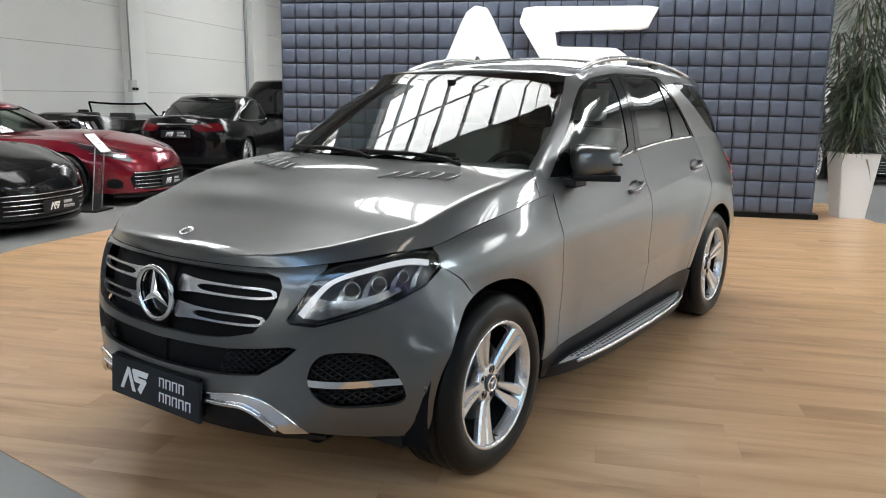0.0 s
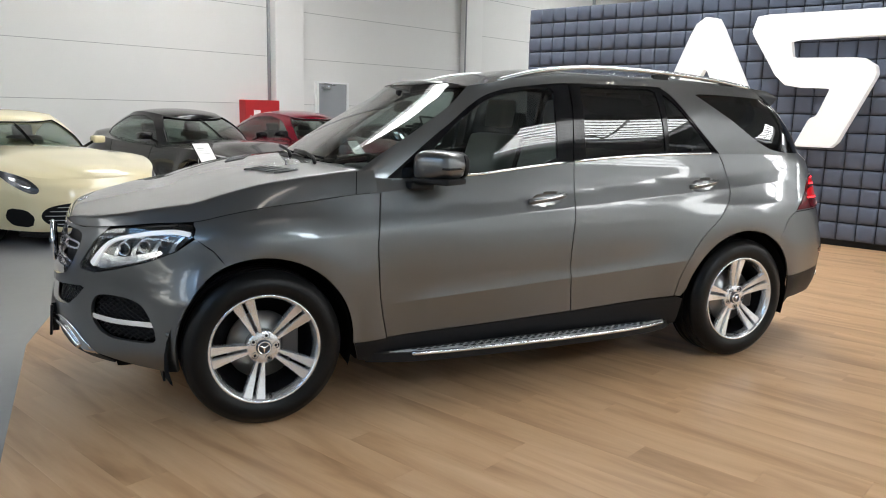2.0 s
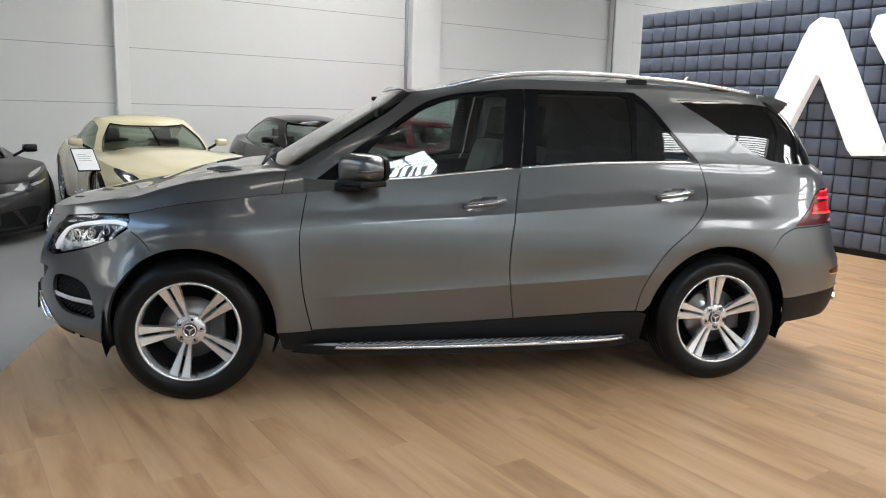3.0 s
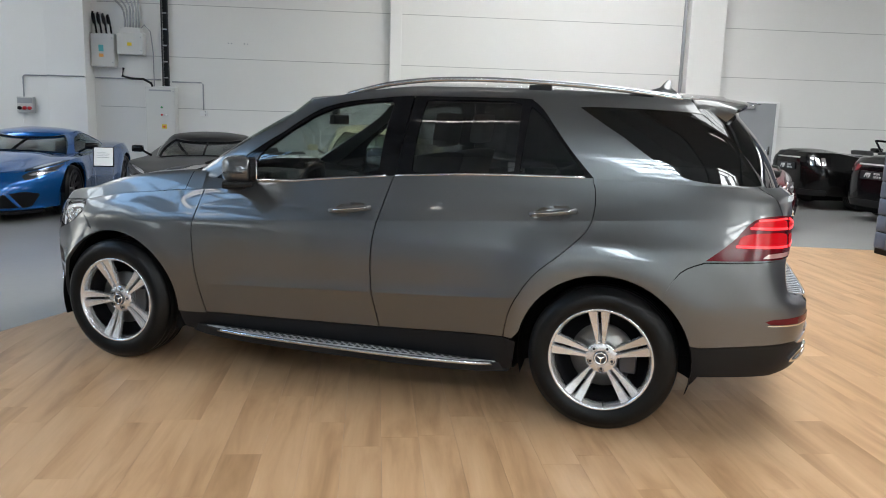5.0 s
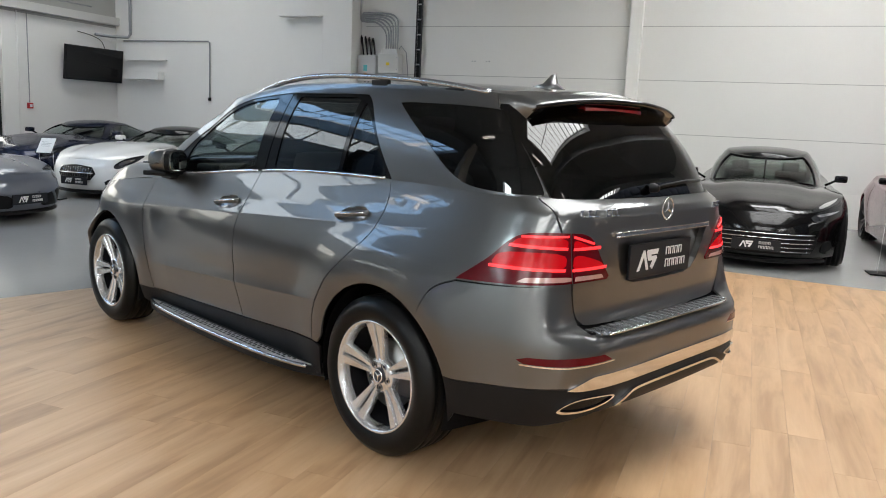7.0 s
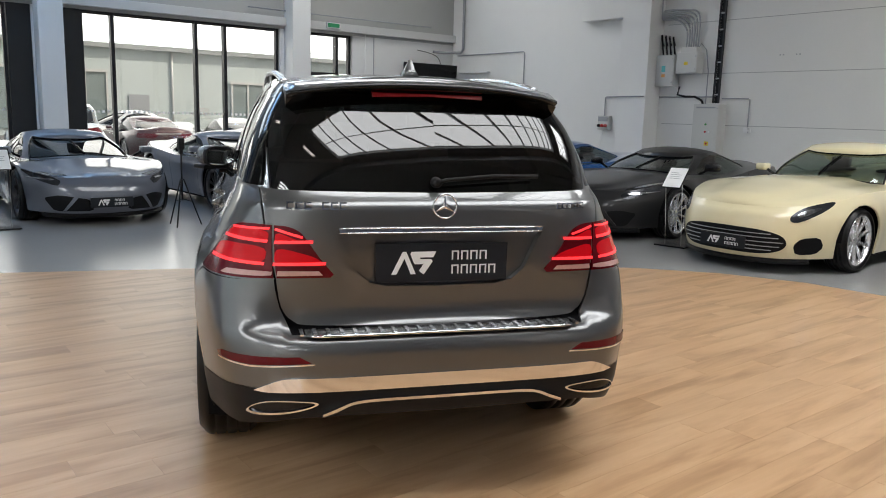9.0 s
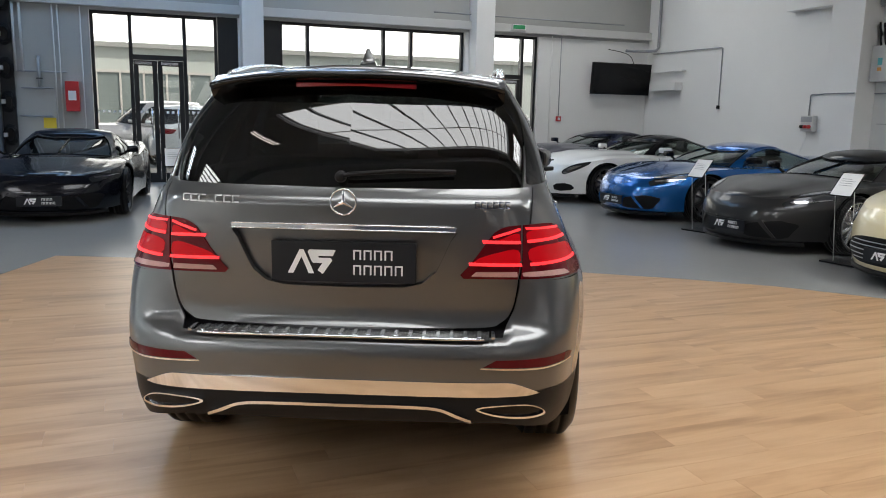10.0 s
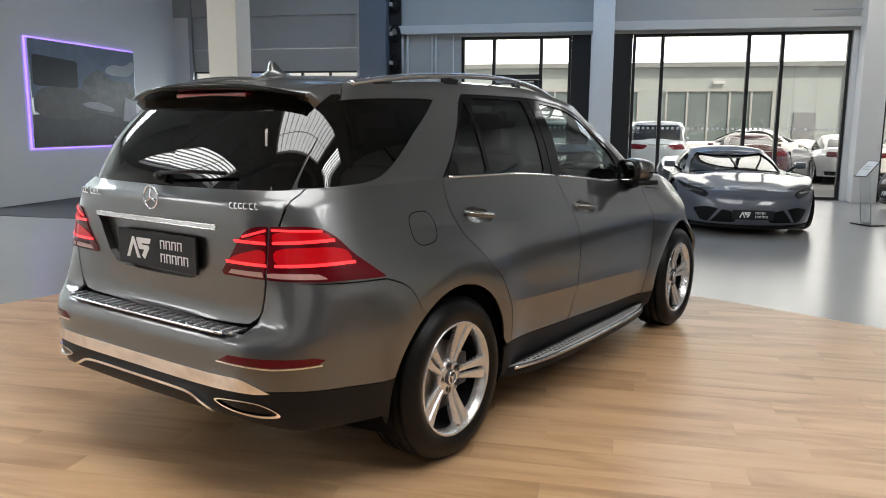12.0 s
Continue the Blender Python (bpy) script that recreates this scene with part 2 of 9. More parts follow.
def spline(pts, n=6):
    """Catmull-Rom through open points."""
    out = []
    P = [pts[0]] + list(pts) + [pts[-1]]
    for i in range(1, len(P) - 2):
        a, b, c, d = P[i - 1], P[i], P[i + 1], P[i + 2]
        for k in range(n):
            t = k / n
            out.append(tuple(0.5 * (2 * b[j] + (c[j] - a[j]) * t + (2 * a[j] - 5 * b[j] + 4 * c[j] - d[j]) * t * t
                                    + (3 * b[j] - a[j] - 3 * c[j] + d[j]) * t ** 3) for j in range(len(b))))
    return out + [tuple(pts[-1])]


def rounded(pts, times=2, k=0.25):
    """Corner cutting of a closed outline."""
    for _ in range(times):
        out = []
        for a, b in zip(pts, pts[1:] + pts[:1]):
            out.append((a[0] + (b[0] - a[0]) * k, a[1] + (b[1] - a[1]) * k))
            out.append((a[0] + (b[0] - a[0]) * (1 - k), a[1] + (b[1] - a[1]) * (1 - k)))
        pts = out
    return pts


def dense(loop, step):
    out = []
    for a, b in zip(loop, loop[1:] + loop[:1]):
        d = math.hypot(b[0] - a[0], b[1] - a[1])
        if d < 1e-6:
            continue
        for k in range(max(1, math.ceil(d / step))):
            t = k / max(1, math.ceil(d / step))
            out.append((a[0] + (b[0] - a[0]) * t, a[1] + (b[1] - a[1]) * t))
    return out


def inside(p, loop):
    x, y = p
    c = False
    for (ax, ay), (bx, by) in zip(loop, loop[1:] + loop[:1]):
        if (ay > y) != (by > y) and x < (bx - ax) * (y - ay) / (by - ay) + ax:
            c = not c
    return c


def patch(name, fn, loops, material, parent=None, label="", step=0.05, offset=0.0, edge=0.012, mirror=False, scale=(1.0, 1.0), both=False, lines=()):
    """A panel on the surface fn(a, b) inside the outline loops[0] and outside loops[1:], lifted by offset,
    with its rim turned in by edge. scale: metres for a unit of a and b. both: the mirrored half as well.
    lines: curves of (a, b) that the mesh follows, with a narrow row on either side."""
    from mathutils.geometry import delaunay_2d_cdt
    sa, sb = scale
    flat = [dense([(a * sa, b * sb) for a, b in l], step) for l in loops]
    pts, edges = [], []
    for l in flat:
        k = len(pts)
        pts += l
        edges += [(k + i, k + (i + 1) % len(l)) for i in range(len(l))]
    a0, a1 = min(p[0] for p in flat[0]), max(p[0] for p in flat[0])
    b0, b1 = min(p[1] for p in flat[0]), max(p[1] for p in flat[0])
    for line in lines:
        for off in (-0.012, -0.003, 0.003, 0.012):
            prev = None
            for a, b in line:
                q = (a * sa, b * sb + off)
                if inside(q, flat[0]) and not any(inside(q, l) for l in flat[1:]) and min((q[0] - p[0]) ** 2 + (q[1] - p[1]) ** 2 for l in flat for p in l) > 0.008 ** 2:
                    pts.append(q)
                    if prev is not None:
                        edges.append((prev, len(pts) - 1))
                    prev = len(pts) - 1
                else:
                    prev = None
    na, nb = int((a1 - a0) / step) + 1, int((b1 - b0) / step) + 1
    near = [p for p in pts]
    for i in range(na + 1):
        for j in range(nb + 1):
            q = (a0 + step * (i + 0.5 * (j % 2)), b0 + step * j)
            if inside(q, flat[0]) and not any(inside(q, l) for l in flat[1:]) and min((q[0] - p[0]) ** 2 + (q[1] - p[1]) ** 2 for p in near) > (0.45 * step) ** 2:
                pts.append(q)
    vs, _, fs, *_ = delaunay_2d_cdt([Vector(p) for p in pts], edges, [], 0, 1e-6)
    vs = [(v.x, v.y) for v in vs]
    tri = []
    for f in fs:
        c = (sum(vs[i][0] for i in f) / len(f), sum(vs[i][1] for i in f) / len(f))
        if inside(c, flat[0]) and not any(inside(c, l) for l in flat[1:]):
            tri.append(list(f))

    def at(q):
        a, b = q[0] / sa, q[1] / sb
        e = 0.002
        p = Vector(fn(a, b))
        da = Vector(fn(a + e, b)) - Vector(fn(a - e, b))
        db = Vector(fn(a, b + e)) - Vector(fn(a, b - e))
        n = da.cross(db)
        n = n.normalized() if n.length > 1e-12 else Vector((0, 0, 1))
        if n.dot(p - Vector((p.x * 0.55, 0, 0.75))) < 0:
            n = -n
        return p + n * offset, n
    co, no = [], []
    for q in vs:
        p, n = at(q)
        co.append(p), no.append(n)
    verts, norms, faces = list(co), list(no), []
    for f in tri:
        a, b, c = (co[i] for i in f[:3])
        faces.append(f if (b - a).cross(c - a).dot(no[f[0]]) > 0 else f[::-1])
    if edge:
        count = {}
        for f in faces:
            for i in range(len(f)):
                count.setdefault(tuple(sorted((f[i], f[(i + 1) % len(f)]))), []).append((f[i], f[(i + 1) % len(f)]))
        made = {}
        for k, v in count.items():
            if len(v) == 1:
                i, j = v[0]
                if both and abs(co[i].y) < 1e-4 and abs(co[j].y) < 1e-4:
                    continue
                d = (co[j] - co[i]).normalized()
                side = d.cross(no[i]).normalized()
                q = []
                for w in (i, j):
                    verts.append(co[w]), norms.append(side), q.append(len(verts) - 1)
                    verts.append(co[w] - no[w] * edge), norms.append(side), q.append(len(verts) - 1)
                faces.append([q[2], q[0], q[1], q[3]])
    def build(flip):
        s = -1 if flip else 1
        return ([(p.x, p.y * s, p.z) for p in verts], [f[::-1] if flip else f for f in faces], [(n.x, n.y * s, n.z) for n in norms])
    V, F, N = build(mirror)
    if both:
        V2, F2, N2 = build(True)
        k = len(V)
        V, F, N = V + V2, F + [[i + k for i in f] for f in F2], N + N2
    me = bpy.data.meshes.new(name)
    me.from_pydata(V, [], F)
    me.materials.append(material)
    me.polygons.foreach_set("use_smooth", [True] * len(me.polygons))
    me.update()
    me.normals_split_custom_set_from_vertices(N)
    ob = new(name, me)
    if parent:
        ob.parent = parent
    if label:
        tagged(ob, label)
    return ob


# ---- hero car: surface of the body, x forward, y to its left ----
def curve(tab):
    """A smooth curve through (x, y) pairs, monotone between them."""
    xs = [p[0] for p in tab]
    ys = [p[1] for p in tab]
    d = [(ys[i + 1] - ys[i]) / (xs[i + 1] - xs[i]) for i in range(len(xs) - 1)]
    m = [d[0]] + [0 if d[i - 1] * d[i] <= 0 else 2 * d[i - 1] * d[i] / (d[i - 1] + d[i]) for i in range(1, len(d))] + [d[-1]]

    def f(x):
        if x <= xs[0]:
            return ys[0]
        if x >= xs[-1]:
            return ys[-1]
        i = 0
        while x > xs[i + 1]:
            i += 1
        h = xs[i + 1] - xs[i]
        t = (x - xs[i]) / h
        return (ys[i] * (1 + 2 * t) * (1 - t) ** 2 + m[i] * h * t * (1 - t) ** 2
                + ys[i + 1] * t * t * (3 - 2 * t) + m[i + 1] * h * t * t * (t - 1))
    return f


def corner(n, a, b, pts=None):
    """Arc length along a superellipse quadrant (semi-axes a, b), or another plan, to unit coordinates, as a table."""
    if pts is None:
        pts = []
        for i in range(401):
            p = math.pi / 2 * i / 400
            pts.append((math.sin(p) ** (2 / n), math.cos(p) ** (2 / n)))
    lens = [0.0]
    for p, q in zip(pts, pts[1:]):
        lens.append(lens[-1] + math.hypot((q[0] - p[0]) * a, (q[1] - p[1]) * b))
    total = lens[-1]

    def f(s):
        s = min(max(s, 0), total)
        lo, hi = 0, 400
        while hi - lo > 1:
            mid = (lo + hi) // 2
            if lens[mid] <= s:
                lo = mid
            else:
                hi = mid
        t = (s - lens[lo]) / max(lens[hi] - lens[lo], 1e-9)
        return (pts[lo][0] + (pts[hi][0] - pts[lo][0]) * t, pts[lo][1] + (pts[hi][1] - pts[lo][1]) * t)
    return f, total


XF0, XR0 = 0.9, -1.2                       # the flanks run straight between these
front_c, LF = corner(3.0, 1.44, 0.93)
rear_c, LR = corner(5.7, 1.22, 0.93)
S_F, S_R = XF0 + LF, XR0 - LR              # s at the nose and at the tail, on the centre line
nose_x = curve([(0.20, 2.20), (0.28, 2.29), (0.36, 2.335), (0.5, 2.345), (0.62, 2.34), (0.75, 2.32), (0.86, 2.285), (0.93, 2.235), (0.99, 2.15), (1.05, 2.0)])
tail_x = curve([(0.25, -2.28), (0.33, -2.37), (0.45, -2.425), (0.60, -2.427), (0.67, -2.424), (0.697, -2.412), (0.708, -2.40), (0.714, -2.36), (0.73, -2.315), (0.80, -2.305), (0.95, -2.312), (1.10, -2.316), (1.19, -2.312), (1.235, -2.255), (1.3, -2.21)])
tail_side = curve([(0.25, -2.28), (0.33, -2.37), (0.45, -2.425), (0.58, -2.427), (0.68, -2.41), (0.78, -2.365), (0.90, -2.328), (1.00, -2.314), (1.10, -2.316), (1.19, -2.312), (1.235, -2.255), (1.3, -2.21)])
flank_w = curve([(0.20, 0.84), (0.30, 0.868), (0.40, 0.884), (0.52, 0.899), (0.62, 0.914), (0.72, 0.924), (0.80, 0.927), (0.87, 0.923), (0.93, 0.908), (1.00, 0.880), (1.07, 0.850), (1.13, 0.823), (1.20, 0.792), (1.26, 0.770), (1.35, 0.74)])
belt_z = curve([(-2.9, 1.238), (-2.3, 1.245), (-1.9, 1.25), (-1.36, 1.247), (-0.8, 1.235), (-0.3, 1.203), (0.3, 1.145), (0.85, 1.072), (1.2, 1.05), (1.6, 1.04)])


def flare(s, z):
    k = 0.0
    for c in (1.4575, -1.4575):
        d = math.hypot(s - c, (z - 0.37) * 0.9)
        k += 0.034 * math.exp(-((d - 0.45) / 0.17) ** 2)
        if c > 0:                            # the lip stands out in front of the front wheel
            k += 0.105 * math.exp(-((d - 0.375) / 0.125) ** 2) * min(1, max(0, (s - 1.5) / 0.25)) * min(1, max(0, (0.80 - z) / 0.2))
    return k * (1 if z < 0.95 else max(0, 1 - (z - 0.95) / 0.15))


def crease(s, z):
    """The rising edge low on the doors: the skin turns out towards it and tucks in below."""
    zc = crease_z(s)
    k = min(1, max(0, (0.88 - s) / 0.25)) * min(1, max(0, (s + 1.12) / 0.25))
    if k <= 0:
        return 0.0
    d = z - zc
    if d > 0:
        return 0.013 * k * max(0, 1 - d / 0.10) ** 2
    return 0.013 * k * max(0, 1 + d / 0.20)


def shoulder(s, z):
    """The edge that rises along the flank under the handles."""
    k = min(1, max(0, (1.45 - s) / 0.6)) * min(1, max(0, (s + 2.1) / 0.7))
    if k <= 0:
        return 0.0
    d = z - shoulder_z(s)
    return 0.009 * k * max(0, 1 - (d / 0.075 if d > 0 else -d / 0.16)) ** (1.0 if d > 0 else 1.5)


def crease_z(s):
    return 0.572 - 0.055 * s + 0.06 * max(0, -s - 0.55) ** 2


def shoulder_z(s):
    return 0.957 - 0.066 * s


FLANK_LINES = ([(0.9 - 0.02 * i, crease_z(0.9 - 0.02 * i)) for i in range(102)], [(1.45 - 0.02 * i, shoulder_z(1.45 - 0.02 * i)) for i in range(178)])


def tail_at(z, Y):
    """The ledge under the tailgate fades out round the corners."""
    k = min(1, max(0, (Y - 0.62) / 0.26))
    k = k * k * (3 - 2 * k)
    return tail_x(z) * (1 - k) + tail_side(z) * k


def body(s, z):
    w = flank_w(z) + flare(s, z) + crease(s, z) + shoulder(s, z)
    if s > XF0:
        X, Y = front_c(s - XF0)
        return (XF0 + (nose_x(z) - XF0) * X, w * Y, z)
    if s < XR0:
        X, Y = rear_c(XR0 - s)
        return (XR0 + (tail_at(z, Y) - XR0) * X, w * Y, z)
    return (s, w, z)


# upper cabin: v = 0 at the belt, 1 at the roof's edge
gh_rear, LGR = corner(4.6, 0.8, 0.77)


def screen_x(Y):
    """The windscreen's plan: an even curve between the pillars, then a tight turn into the sides."""
    return max(0.0, 1 - 0.217 * Y * Y - 0.783 * max(0.0, (Y - 0.86) / 0.14) ** 7)


gh_front, LGF = corner(5.0, 0.80, 0.83, [(screen_x(math.sin(math.pi / 2 * i / 400)), math.sin(math.pi / 2 * i / 400)) for i in range(400, -1, -1)])
GF, GR = 0.30, -1.50
SG_F, SG_R = GF + LGF, GR - LGR
gh_top = curve([(-2.2, 1.62), (-1.95, 1.64), (-1.8, 1.652), (-1.5, 1.672), (-0.9, 1.692), (-0.4, 1.692), (0.0, 1.652), (0.25, 1.60), (0.42, 1.555)])
RAKE = 0.20
gh_w = curve([(0, 0.777), (0.3, 0.742), (0.6, 0.692), (0.87, 0.622), (1, 0.582)])


def cabin(s, v):
    f = min(1, max(0, (s + 0.5) / 1.3))
    f = f * f * (3 - 2 * f)
    w = gh_w(v) + f * (0.055 * (1 - v) + 0.043 * v)
    if s > GF:
        X, Y = gh_front(s - GF)
        c = GF - RAKE * v
        x0 = 1.10 + (0.38 - 1.10) * v + (0.014 + 0.010 * min(1, max(0, (Y - 0.5) / 0.4)) ** 2) * math.sin(math.pi * v)
        x, y = c + (x0 - c) * X, w * Y
        zb = belt_z(c + (1.10 - GF) * X + RAKE * v) + 0.13 * (1 - math.exp((Y - 1) / 0.05))
        zt = gh_top(x) + 0.048 * (1 - math.exp((Y - 1) / 0.1))
    elif s < GR:
        X, Y = gh_rear(GR - s)
        c = GR + 0.02 * v
        x0 = -2.25 + 0.29 * v - 0.045 * math.sin(math.pi * v)
        x, y = c + (x0 - c) * X, w * Y
        zb, zt = 1.248 - 0.012 * X, gh_top(x) + 0.02 * (1 - Y)
    else:
        k = (s - GR) / (GF - GR)
        x, y = s - RAKE * v * k ** 2 + 0.02 * v * (1 - k), w
        zb, zt = belt_z(s), gh_top(x)
    return (x, y, zb + (zt - zb) * v)


hood_edge = curve([(0.75, 1.085), (0.86, 1.075), (1.05, 1.064), (1.3, 1.042), (1.54, 1.017), (1.7, 0.988), (1.84, 0.957), (2.0, 0.948), (2.2, 0.927), (2.42, 0.907), (2.92, 0.898)])


def ease(a, b, x):
    """0 before a, 1 past b, smooth between."""
    t = min(1, max(0, (x - a) / (b - a)))
    return t * t * t * (t * (6 * t - 15) + 10)


def hood(s, k):
    """k = 0 at the left shut line, 1 on the centre line: a steep side, a soft edge, then a low crown."""
    x, y, z = body(s, hood_edge(s))
    t = 1 - k
    q = min(1, max(0, (t - 0.92) / 0.08))
    rise = 0.135 - 0.082 * ease(1.1, 2.35, x)
    low = ease(0.0, 0.55, y)
    flat = 0.03 - 0.014 * ease(1.3, 2.2, x)
    side = (rise - flat) * (1 - 1.3 * q * q / (q + 0.3))
    crown = flat * (1 - t ** 2.0)
    ridge = 0.0028 * math.exp(-((y * t - 0.42) / 0.09) ** 2) * (1 - ease(1.4, 2.15, x))
    return (x, y * t, z + (side + crown) * low + ridge)


def roof_sheet(s, k):
    """k = 0 at the left edge, 1 on the centre line."""
    x, y, z = cabin(s, 1.0)
    t = 1 - k
    c = (0.042 if x < -0.2 else max(0.022, 0.042 - 0.05 * (x + 0.2))) * min(1, y / 0.4)
    return (x, y * t, z + c * (1 - t ** 2.2))


def s_at(x, z):
    """The s at which the flank has this x, at the height z."""
    lo, hi = S_R, S_F
    for _ in range(40):
        mid = (lo + hi) / 2
        if body(mid, z)[0] < x:
            lo = mid
        else:
            hi = mid
    return (lo + hi) / 2


AXLE_F, AXLE_R, ARCH = 1.4575, -1.4575, 0.432


def arch_loop(axle, a0, a1, n=20, rad=ARCH):
    """Points of a wheel opening between two angles (degrees, 0 forward, 90 up)."""
    out = []
    for i in range(n + 1):
        deg = a0 + (a1 - a0) * i / n
        a = radians(deg)
        r = rad - (0.042 * min(1, max(0, (60 - deg) / 60)) if axle > 0 else 0.0)
        x, z = axle + r * math.cos(a), 0.365 + r * math.sin(a)
        out.append((s_at(x, z), z))
    return out


# ---- the hall ----
def hall(ob):
    ob.matrix_world = RM
    return ob


def wall_box(name, u0, u1, v0, v1, z0, z1, material, label="", parent=None, bevel=0.0, category="", kind="structure"):
    ob = box(name, u0, u1, v0, v1, z0, z1, material, None, "", bevel)
    ob.matrix_world = RM
    if parent:
        ob.parent = parent
        ob.matrix_parent_inverse = Matrix.Identity(4)
        ob.matrix_basis = parent.matrix_world.inverted() @ RM
    if kind and not parent:
        tagged(ob, label, category, "", kind)
    elif label:
        tagged(ob, label)
    return ob


U1, V0, V1, U0 = 12.05, -10.6, 9.4, -27.0
UN, V2 = 6.0, 16.0                         # west of UN the hall reaches on to V2
# ground outside and floor inside
bm = bmesh.new()
bmesh.ops.create_grid(bm, x_segments=8, y_segments=8, size=600)
ground = finish(bm, "ground", surf("asphalt", (0.16, 0.16, 0.155), 0.85, var=0.15, scale=0.4, grain=0.25, gscale=40, bump=0.3, bscale=60), smooth=False)
ground.location.z = -0.06
tagged(ground, "grey asphalt yard outside the glass front", "ground", "", "structure")
wall_box("floor", U0 - 0.2, U1 + 0.3, V0 - 0.3, V2 + 0.3, -0.05, -0.004, M_RESIN, "polished grey resin floor of the showroom", category="floor")
wall_box("carpet", 5.4, U1 - 0.05, 4.9, V1, -0.004, 0.006, M_CARPET, "dark grey carpet in front of the loading gate", category="carpet")

# long white wall of horizontal panels, with its bays
wall_v = wall_box("wall_south", U0, U1 + 0.3, V0 - 0.3, V0, 0.6, CEIL, M_WALL, "white wall of horizontal insulated panels", category="wall")
wall_box("plinth", U0, U1, V0 - 0.27, V0 + 0.015, 0.0, 0.6, M_PLASTER, "white painted concrete plinth under the panels", category="plinth")
for z in (1.49, 2.46, 3.43, 4.40, 5.37):
    wall_box("joint", U0, 5.4, V0, V0 + 0.004, z - 0.006, z + 0.006, M_JOINT, parent=wall_v)
bm = bmesh.new()
z = 0.66
while z < 4.6:                               # the fine ribs of the panel faces
    for a, b in ((-5.9, -0.4), (-0.1, 4.0)):
        if abs((z - 0.6) % 1.0 - 0.5) < 0.47:
            add_box(bm, a, b, V0, V0 + 0.003, z - 0.012, z + 0.012)
    z += 0.05
ribs = finish(bm, "rib", M_WALL, wall_v, smooth=False)
ribs.matrix_parent_inverse = Matrix.Identity(4)
tagged(ribs, "fine horizontal ribs", kind="stuff")


def column(u0, u1, v0, v1, material=M_PLASTER, z1=None, label="white painted concrete column"):
    return wall_box("column", u0, u1, v0, v1, 0.0, z1 or CEIL, material, label, bevel=0.012, category="column", kind="structure")


column(-6.79, -6.07, V0, V0 + 0.22)
column(-0.34, -0.115, V0, V0 + 0.16, label="white steel column between wall panels")
column(-12.72, -12.08, V0, V0 + 0.22)
column(-19.6, -18.6, V0, V0 + 0.22)
column(5.5, 6.2, V0, V0 + 0.45, label="wide white concrete column beside the switch boxes")
wall_box("wall_bay", 6.2, U1, V0, V0 + 0.2, 0.0, CEIL, M_PLASTER, "smooth white plastered wall bay", category="wall")
duct = wall_box("ceiling_box", 6.2, 7.35, V0 + 0.2, V0 + 0.42, 3.6, CEIL, M_PLASTER, "white boxed-in duct on the wall", category="duct", bevel=0.01)

# wall of the picture, and the wall behind the padded partition
wall_box("wall_north", UN, U1 + 0.3, V1, V1 + 0.3, 0.0, CEIL, M_PLASTER, "white plastered wall with a lit picture", category="wall")
wall_box("wall_return", UN, UN + 0.3, V1 + 0.3, V2, 0.0, CEIL, M_PLASTER, "white plastered wall beside the deeper bay", category="wall")
wall_box("wall_far", U0, UN + 0.3, V2, V2 + 0.3, 0.0, CEIL, M_PLASTER, "white plastered wall of the deeper bay", category="wall")
wall_box("wall_west", U0 - 0.3, U0, V0 - 0.3, V2 + 0.3, 0.0, CEIL, M_PLASTER, "white plastered end wall", category="wall")

# glass front: solid parts round the openings
wall_e = thing("wall_east", "grey-white front wall with tall glazing and a loading gate", "wall", kind="structure")
TOP = 3.36


def front(v0, v1, z0, z1, material=M_PLASTER, u0=U1, u1=U1 + 0.3, name="wall", bevel=0.0):
    return wall_box(name, u0, u1, v0, v1, z0, z1, material, parent=wall_e, bevel=bevel)


for a, b, c, d in ((V0 - 0.3, V1 + 0.3, 3.9, 5.2), (V0 - 0.3, V1 + 0.3, 6.5, CEIL), (V0 - 0.3, -9.4, 5.2, 6.5), (4.4, V1 + 0.3, 5.2, 6.5)):
    front(a, b, c, d, M_GREY_PANEL)
front(V0 - 0.3, 4.8, TOP, 3.9, M_GREY_PANEL)
front(V0 - 0.3, 4.75, 3.42, 3.6, M_LIGHTGREY, U1 - 0.12, U1, "ledge", 0.008)
front(V0 - 0.3, -7.30, 0, TOP, M_PLASTER)
front(2.47, 4.75, 0, TOP, M_GREY_PANEL)
front(-0.33, 0.07, 0, TOP, M_BLACKFRAME, U1 + 0.02, U1 + 0.22, "dark_panel")
front(-1.18, -0.80, 0, TOP, M_BLACKFRAME, U1 + 0.02, U1 + 0.22, "dark_panel")
front(-0.80, -0.33, 0, TOP, M_PLASTER)
front(-5.95, -5.40, 0, TOP, M_PLASTER)
front(8.95, V1 + 0.3, 0, 3.9, M_PLASTER)
column(U1 - 0.42, U1 - 0.002, -0.80, -0.37)
column(U1 - 0.42, U1 - 0.002, -5.95, -5.50)
column(U1 - 0.40, U1 - 0.002, 4.06, 4.66, M_BLUESTEEL, label="blue-grey painted steel column beside the gate")
column(5.55, 6.0, 4.45, 4.9, surf("cream_plaster", (0.76, 0.72, 0.64), 0.6, var=0.03, scale=2, bump=0.05), label="free-standing cream and white square column")


